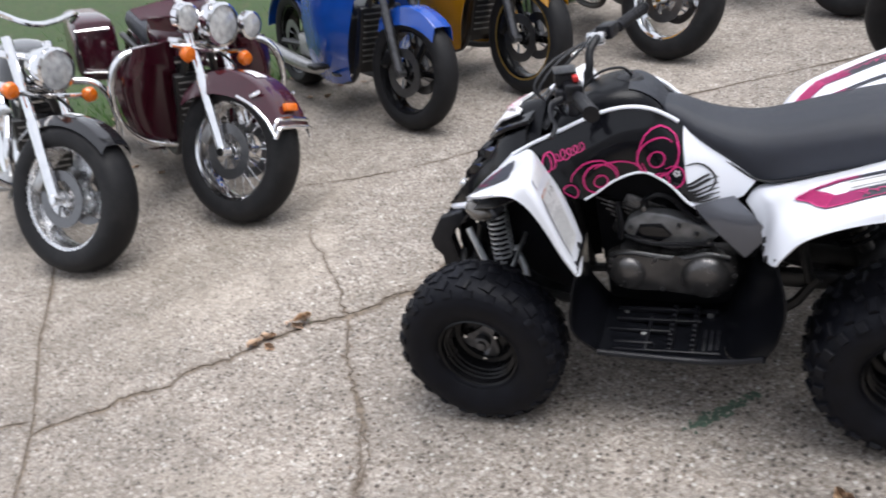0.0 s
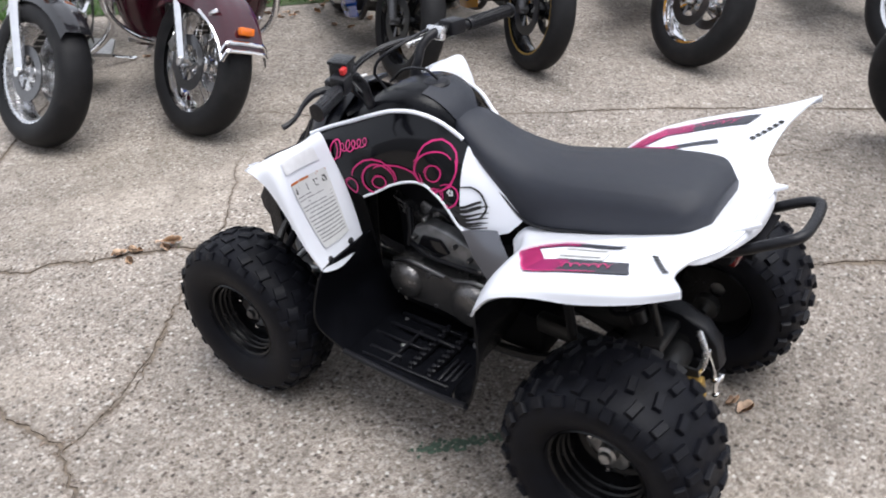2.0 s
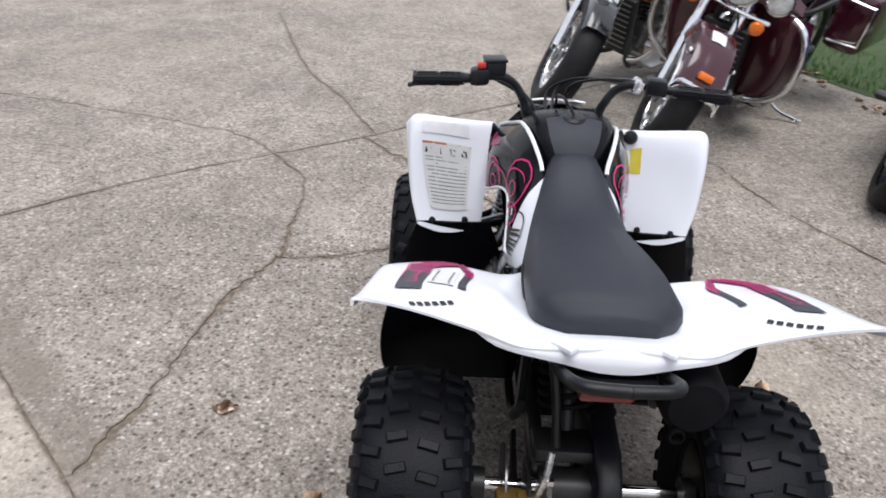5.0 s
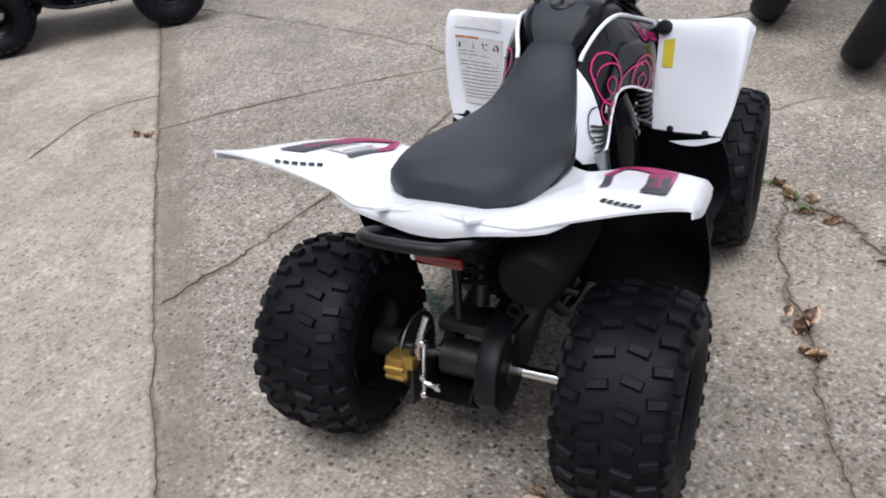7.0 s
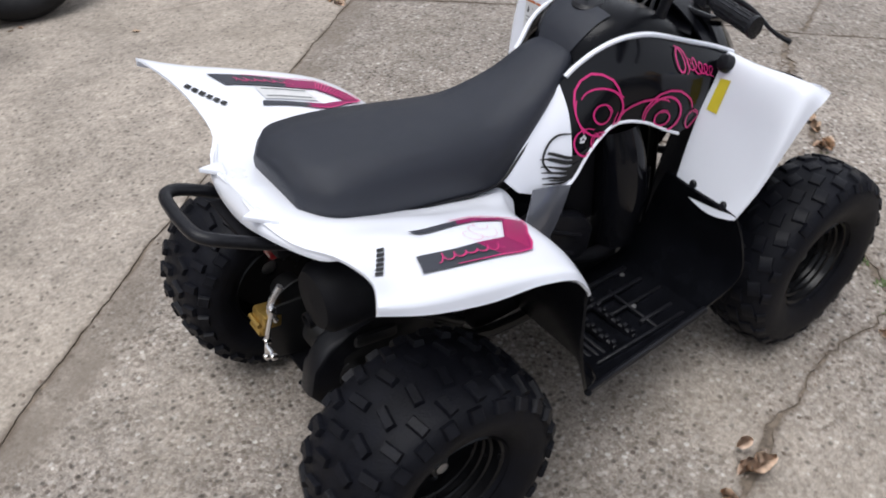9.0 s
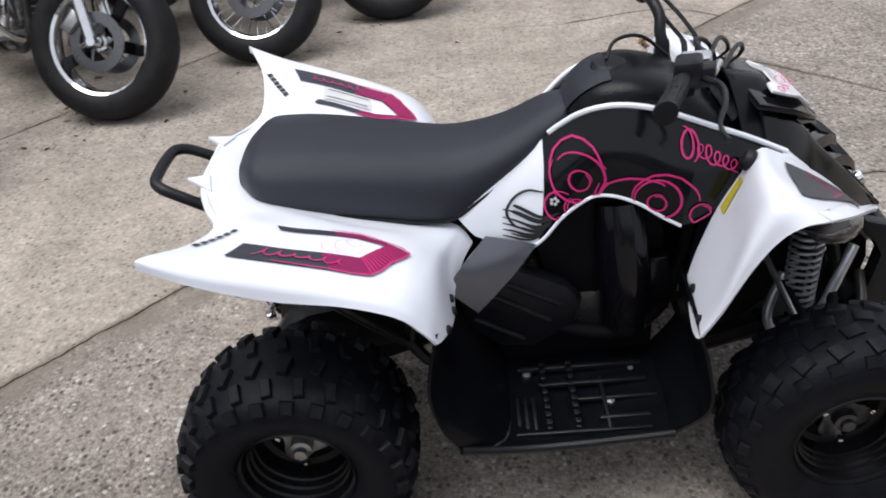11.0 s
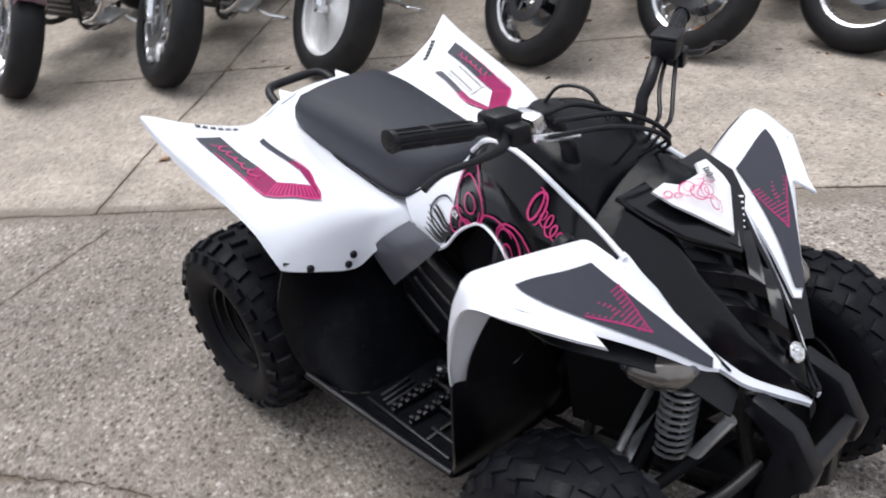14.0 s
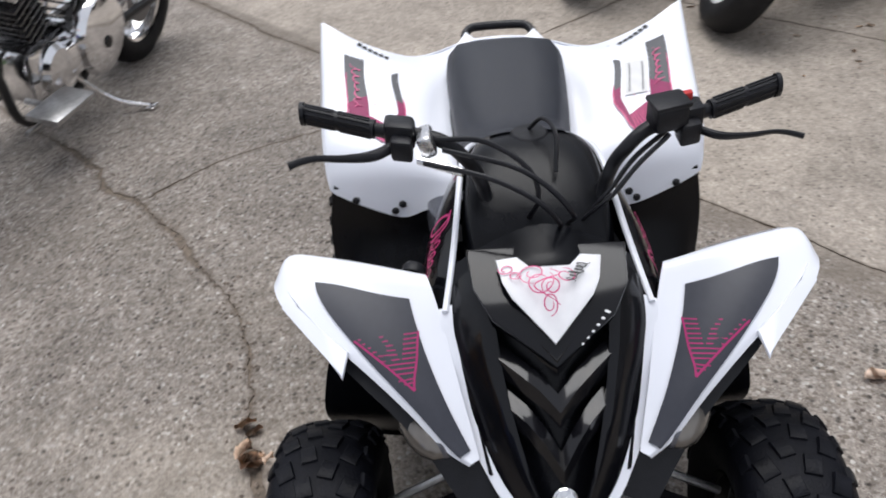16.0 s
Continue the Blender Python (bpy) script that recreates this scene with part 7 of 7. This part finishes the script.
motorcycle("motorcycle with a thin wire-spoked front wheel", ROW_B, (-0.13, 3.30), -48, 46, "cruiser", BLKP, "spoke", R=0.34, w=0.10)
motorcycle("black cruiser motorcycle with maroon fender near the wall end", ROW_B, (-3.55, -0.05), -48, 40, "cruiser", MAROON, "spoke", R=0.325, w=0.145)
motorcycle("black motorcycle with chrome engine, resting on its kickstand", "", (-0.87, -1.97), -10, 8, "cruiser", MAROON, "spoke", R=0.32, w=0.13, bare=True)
far = copy_thing(quad, pose(2.06, 3.83, 0, 0, 0, -45.8))
tagged(far, "second youth quad bike parked beyond the paving joint")


# ---- surroundings ----
PAINTED = mat("grey_painted_wall", (0.42, 0.42, 0.41), 0.7, vary=0.1, scale=3, bump=0.2, bump_scale=60, dirt=0.3, dirt_colour=(0.25, 0.23, 0.2))
wall_at = pose(-3.6, 3.12, 0, 0, 0, 37)
bm = B()
block(bm, (16, 0.2, 3.2), (2.5, 0.1, 1.6), bevel=0.01)
w_ = link("wall_north", bm, PAINTED)
w_.matrix_basis = wall_at
tagged(w_, "pale grey painted building wall behind the motorcycles", "wall", kind="structure")
bm = B()
block(bm, (16, 0.03, 0.16), (2.5, -0.017, 0.08), bevel=0.006)
w_ = link("baseboard", bm, mat("grey_concrete_kerb", (0.30, 0.29, 0.27), 0.85, vary=0.2, scale=12, bump=0.4, bump_scale=90))
w_.matrix_basis = wall_at
tagged(w_, "concrete plinth along the foot of the wall", "plinth", kind="structure")

# lawn behind the first row of motorcycles
LAWN_EDGE = pose(2.9, -2.64, 0, 0, 0, 34.5)
bm = B()
bmesh.ops.create_grid(bm, x_segments=60, y_segments=24, size=1)
for v in bm.verts:
    x, y = v.co.x * 14, (v.co.y - 1) * 7
    if v.co.y > 0.99:
        y += 0.10 * noise.noise(Vector((x * 1.3, 0, 3)))
    v.co = (x, y, 0.006 + 0.03 * min(1, -y) * (1 + noise.noise(Vector((x, y, 0)) * 1.5)) if y < 0 else 0.004)
EARTH = mat("lawn_earth", (0.028, 0.055, 0.012), 0.95, vary=0.4, scale=20, bump=0.7, bump_scale=60, dirt=0.5, dirt_colour=(0.10, 0.07, 0.04))
lawn = link("lawn", bm, EARTH)
lawn.matrix_basis = LAWN_EDGE
tagged(lawn, "rough lawn with bare earth along the paving edge", "lawn", kind="structure")
rng = random.Random(11)
bm = B()
for k in range(22000):
    x, y = rng.uniform(-4.5, 5.5), -rng.random() ** 1.6 * 4.5 - 0.03
    h, a, t = rng.uniform(0.03, 0.09), rng.uniform(0, 6.28), rng.uniform(-0.03, 0.03)
    c, s = math.cos(a) * 0.004, math.sin(a) * 0.004
    q = [bm.verts.new((x - c, y - s, 0.004)), bm.verts.new((x + c, y + s, 0.004)), bm.verts.new((x + t, y + t * 0.6, h))]
    bm.faces.new(q)
g_ = link("grass", bm, mat("grass_blades", (0.045, 0.125, 0.016), 0.6, vary=0.4, scale=8))
g_.matrix_basis = LAWN_EDGE
tagged(g_, "short green grass blades on the lawn", "grass", kind="stuff")


# dry leaves, one by one
def leaf_mesh(seed):
    r = random.Random(seed)
    bm = B()
    mid = [bm.verts.new((x, 0.004 * r.uniform(-1, 1), 0.010 * math.sin(3 * x * 30) * r.random() + 0.004)) for x in np.linspace(-0.035, 0.035, 7)]
    for s in (1, -1):
        prev = None
        for i, m in enumerate(mid):
            w = 0.024 * math.sin(math.pi * (i + 0.25) / 6.6) * r.uniform(0.7, 1.2)
            e = bm.verts.new((m.co.x + r.uniform(-0.003, 0.003), s * w, m.co.z + r.uniform(0.002, 0.014)))
            if prev:
                bm.faces.new((prev[0], m, e, prev[1]))
            prev = (m, e)
    me = bpy.data.meshes.new("leaf")
    bmesh.ops.solidify(bm, geom=bm.faces[:], thickness=0.0006)
    for f in bm.faces:
        f.smooth = True
    bm.to_mesh(me)
    bm.free()
    me.materials.append(LEAF)
    return me


LEAVES = [leaf_mesh(k) for k in range(5)]
rng = random.Random(5)
spots = [(0.11, -0.63, 0.03, 6), (0.02, -0.645, 0.03, 2), (0.72, -0.60, 0.06, 4), (0.80, -0.50, 0.05, 3), (1.35, 0.06, 0.03, 3), (1.45, 0.17, 0.03, 2), (0.71, 2.14, 0.05, 3), (-0.06, 0.845, 0.01, 1), (-0.356, 0.563, 0.01, 1),
         (-2.2, 0.3, 0.4, 1), (2.7, -2.4, 0.4, 8), (3.3, -2.0, 0.5, 10), (2.2, -2.9, 0.4, 8), (-3.4, 2.9, 0.5, 8), (-2.6, 3.2, 0.5, 6), (-2.0, 2.3, 0.6, 5), (-0.62, -0.13, 0.04, 2), (0.513, -0.835, 0.03, 2), (1.41, 0.14, 0.02, 2)]
for x, y, r, n in spots:
    for k in range(n):
        ob = new("leaf", LEAVES[rng.randrange(5)])
        sc = rng.uniform(0.45, 1.0)
        ob.matrix_basis = pose(x + rng.gauss(0, r * 0.6), y + rng.gauss(0, r * 0.6), 0.0012 + (0.008 * k if r < 0.05 else 0), rng.uniform(-14, 14), rng.uniform(-14, 14), rng.uniform(0, 360)) @ Matrix.Diagonal((sc, sc, sc, 1))
        tagged(ob, "dry curled brown leaf lying on the concrete", "leaf", "fallen leaves")


# small dark leaf scraps drifted along the row by the wall
rng = random.Random(77)
for k in range(70):
    f = rng.random()
    x, y = -3.3 + 3.2 * f + rng.gauss(0, 0.22), 0.62 + 2.75 * f + rng.gauss(0, 0.22)
    ob = new("leaf", LEAVES[rng.randrange(5)])
    sc = rng.uniform(0.18, 0.55)
    ob.matrix_basis = pose(x, y, 0.001, rng.uniform(-8, 8), rng.uniform(-8, 8), rng.uniform(0, 360)) @ Matrix.Diagonal((sc, sc * 0.8, sc * 0.6, 1))
    tagged(ob, "small dry leaf scrap on the concrete near the motorcycles", "leaf", "fallen leaves")


# leaf litter where the lawn meets the paving
for k in range(80):
    ob = new("leaf", LEAVES[rng.randrange(5)])
    sc = rng.uniform(0.4, 1.0)
    ob.matrix_basis = LAWN_EDGE @ pose(rng.uniform(-3.0, 3.0), rng.gauss(-0.05, 0.16), 0.012, rng.uniform(-14, 14), rng.uniform(-14, 14), rng.uniform(0, 360)) @ Matrix.Diagonal((sc, sc, sc, 1))
    tagged(ob, "brown leaf in the litter along the lawn edge", "leaf", "fallen leaves")


# weeds rooted in the cracks
def weed(x, y, n, size, seed):
    r = random.Random(seed)
    bm = B()
    for k in range(n):
        a, l, up = r.uniform(0, 6.28), size * r.uniform(0.5, 1), r.uniform(0.15, 0.9)
        d, s = Vector((math.cos(a), math.sin(a), up)).normalized(), Vector((-math.sin(a), math.cos(a), 0))
        root = Vector((r.gauss(0, size * 0.35), r.gauss(0, size * 0.35), -0.006))
        p = [root, root + d * l * 0.5 + Vector((0, 0, 0.004)), root + d * l]
        w = l * 0.16
        v = [bm.verts.new(p[0]), bm.verts.new(p[1] + s * w), bm.verts.new(p[2]), bm.verts.new(p[1] - s * w)]
        bm.faces.new(v)
    ob = link("weed", bm, WEED)
    ob.matrix_basis = pose(x, y, 0)
    tagged(ob, "small green weed tuft growing from a paving crack", "weed", "weeds in the cracks")


for k, (x, y, n, z) in enumerate(((0.79, -0.53, 40, 0.035), (0.72, -0.58, 26, 0.03), (0.86, -0.45, 22, 0.03), (0.90, -0.36, 16, 0.025), (0.55, -0.8, 12, 0.02), (1.3, 0.03, 8, 0.02))):
    weed(x, y, n, z, k)

# a thin smear of moss beside the quad bike
bm = B()
rng = random.Random(31)
for k in range(95):
    f = rng.random()
    p = Vector((-0.01 - 0.17 * f + rng.gauss(0, 0.010), 0.395 - 0.155 * f + rng.gauss(0, 0.010), 0.0015 + 0.001 * rng.random()))
    r, n = rng.uniform(0.003, 0.010), 7
    bm.faces.new([bm.verts.new(p + Vector((math.cos(math.tau * j / n) * r * rng.uniform(0.5, 1.3), math.sin(math.tau * j / n) * r * rng.uniform(0.5, 1.3), 0))) for j in range(n)])
tagged(link("moss", bm, mat("dark_moss", (0.065, 0.10, 0.072), 0.9, vary=0.4, scale=90)), "thin dark green moss smear on the concrete", "moss", kind="stuff")

# grit and small stones caught in the joints
bm = B()
rng = random.Random(21)
for k in range(900):
    half, wild, plan = LINES[rng.choice((0, 1, 4, 4, 4, 6, 7, 9, 9, 9, 10))]
    i = rng.randrange(len(plan) - 1)
    a, b, f = Vector((*plan[i], 0)), Vector((*plan[i + 1], 0)), rng.random()
    p = a.lerp(b, f) + Vector((rng.gauss(0, 0.03), rng.gauss(0, 0.03), 0))
    if p.length > 4:
        continue
    s = rng.uniform(0.002, 0.007)
    v = [bm.verts.new(p + Vector((q[0] * s * rng.uniform(0.6, 1.3), q[1] * s * rng.uniform(0.6, 1.3), q[2] * s + s * 0.3))) for q in ((1, 0, 0), (0, 1, 0), (-1, 0, 0), (0, -1, 0), (0, 0, 0.8), (0, 0, -0.8))]
    for q in ((0, 1, 4), (1, 2, 4), (2, 3, 4), (3, 0, 4), (1, 0, 5), (2, 1, 5), (3, 2, 5), (0, 3, 5)):
        bm.faces.new([v[j] for j in q])
tagged(link("grit", bm, mat("grit_stone", (0.2, 0.16, 0.13), 0.9, vary=0.5, scale=40)), "loose grit and small stones along the joints", "grit", kind="stuff")
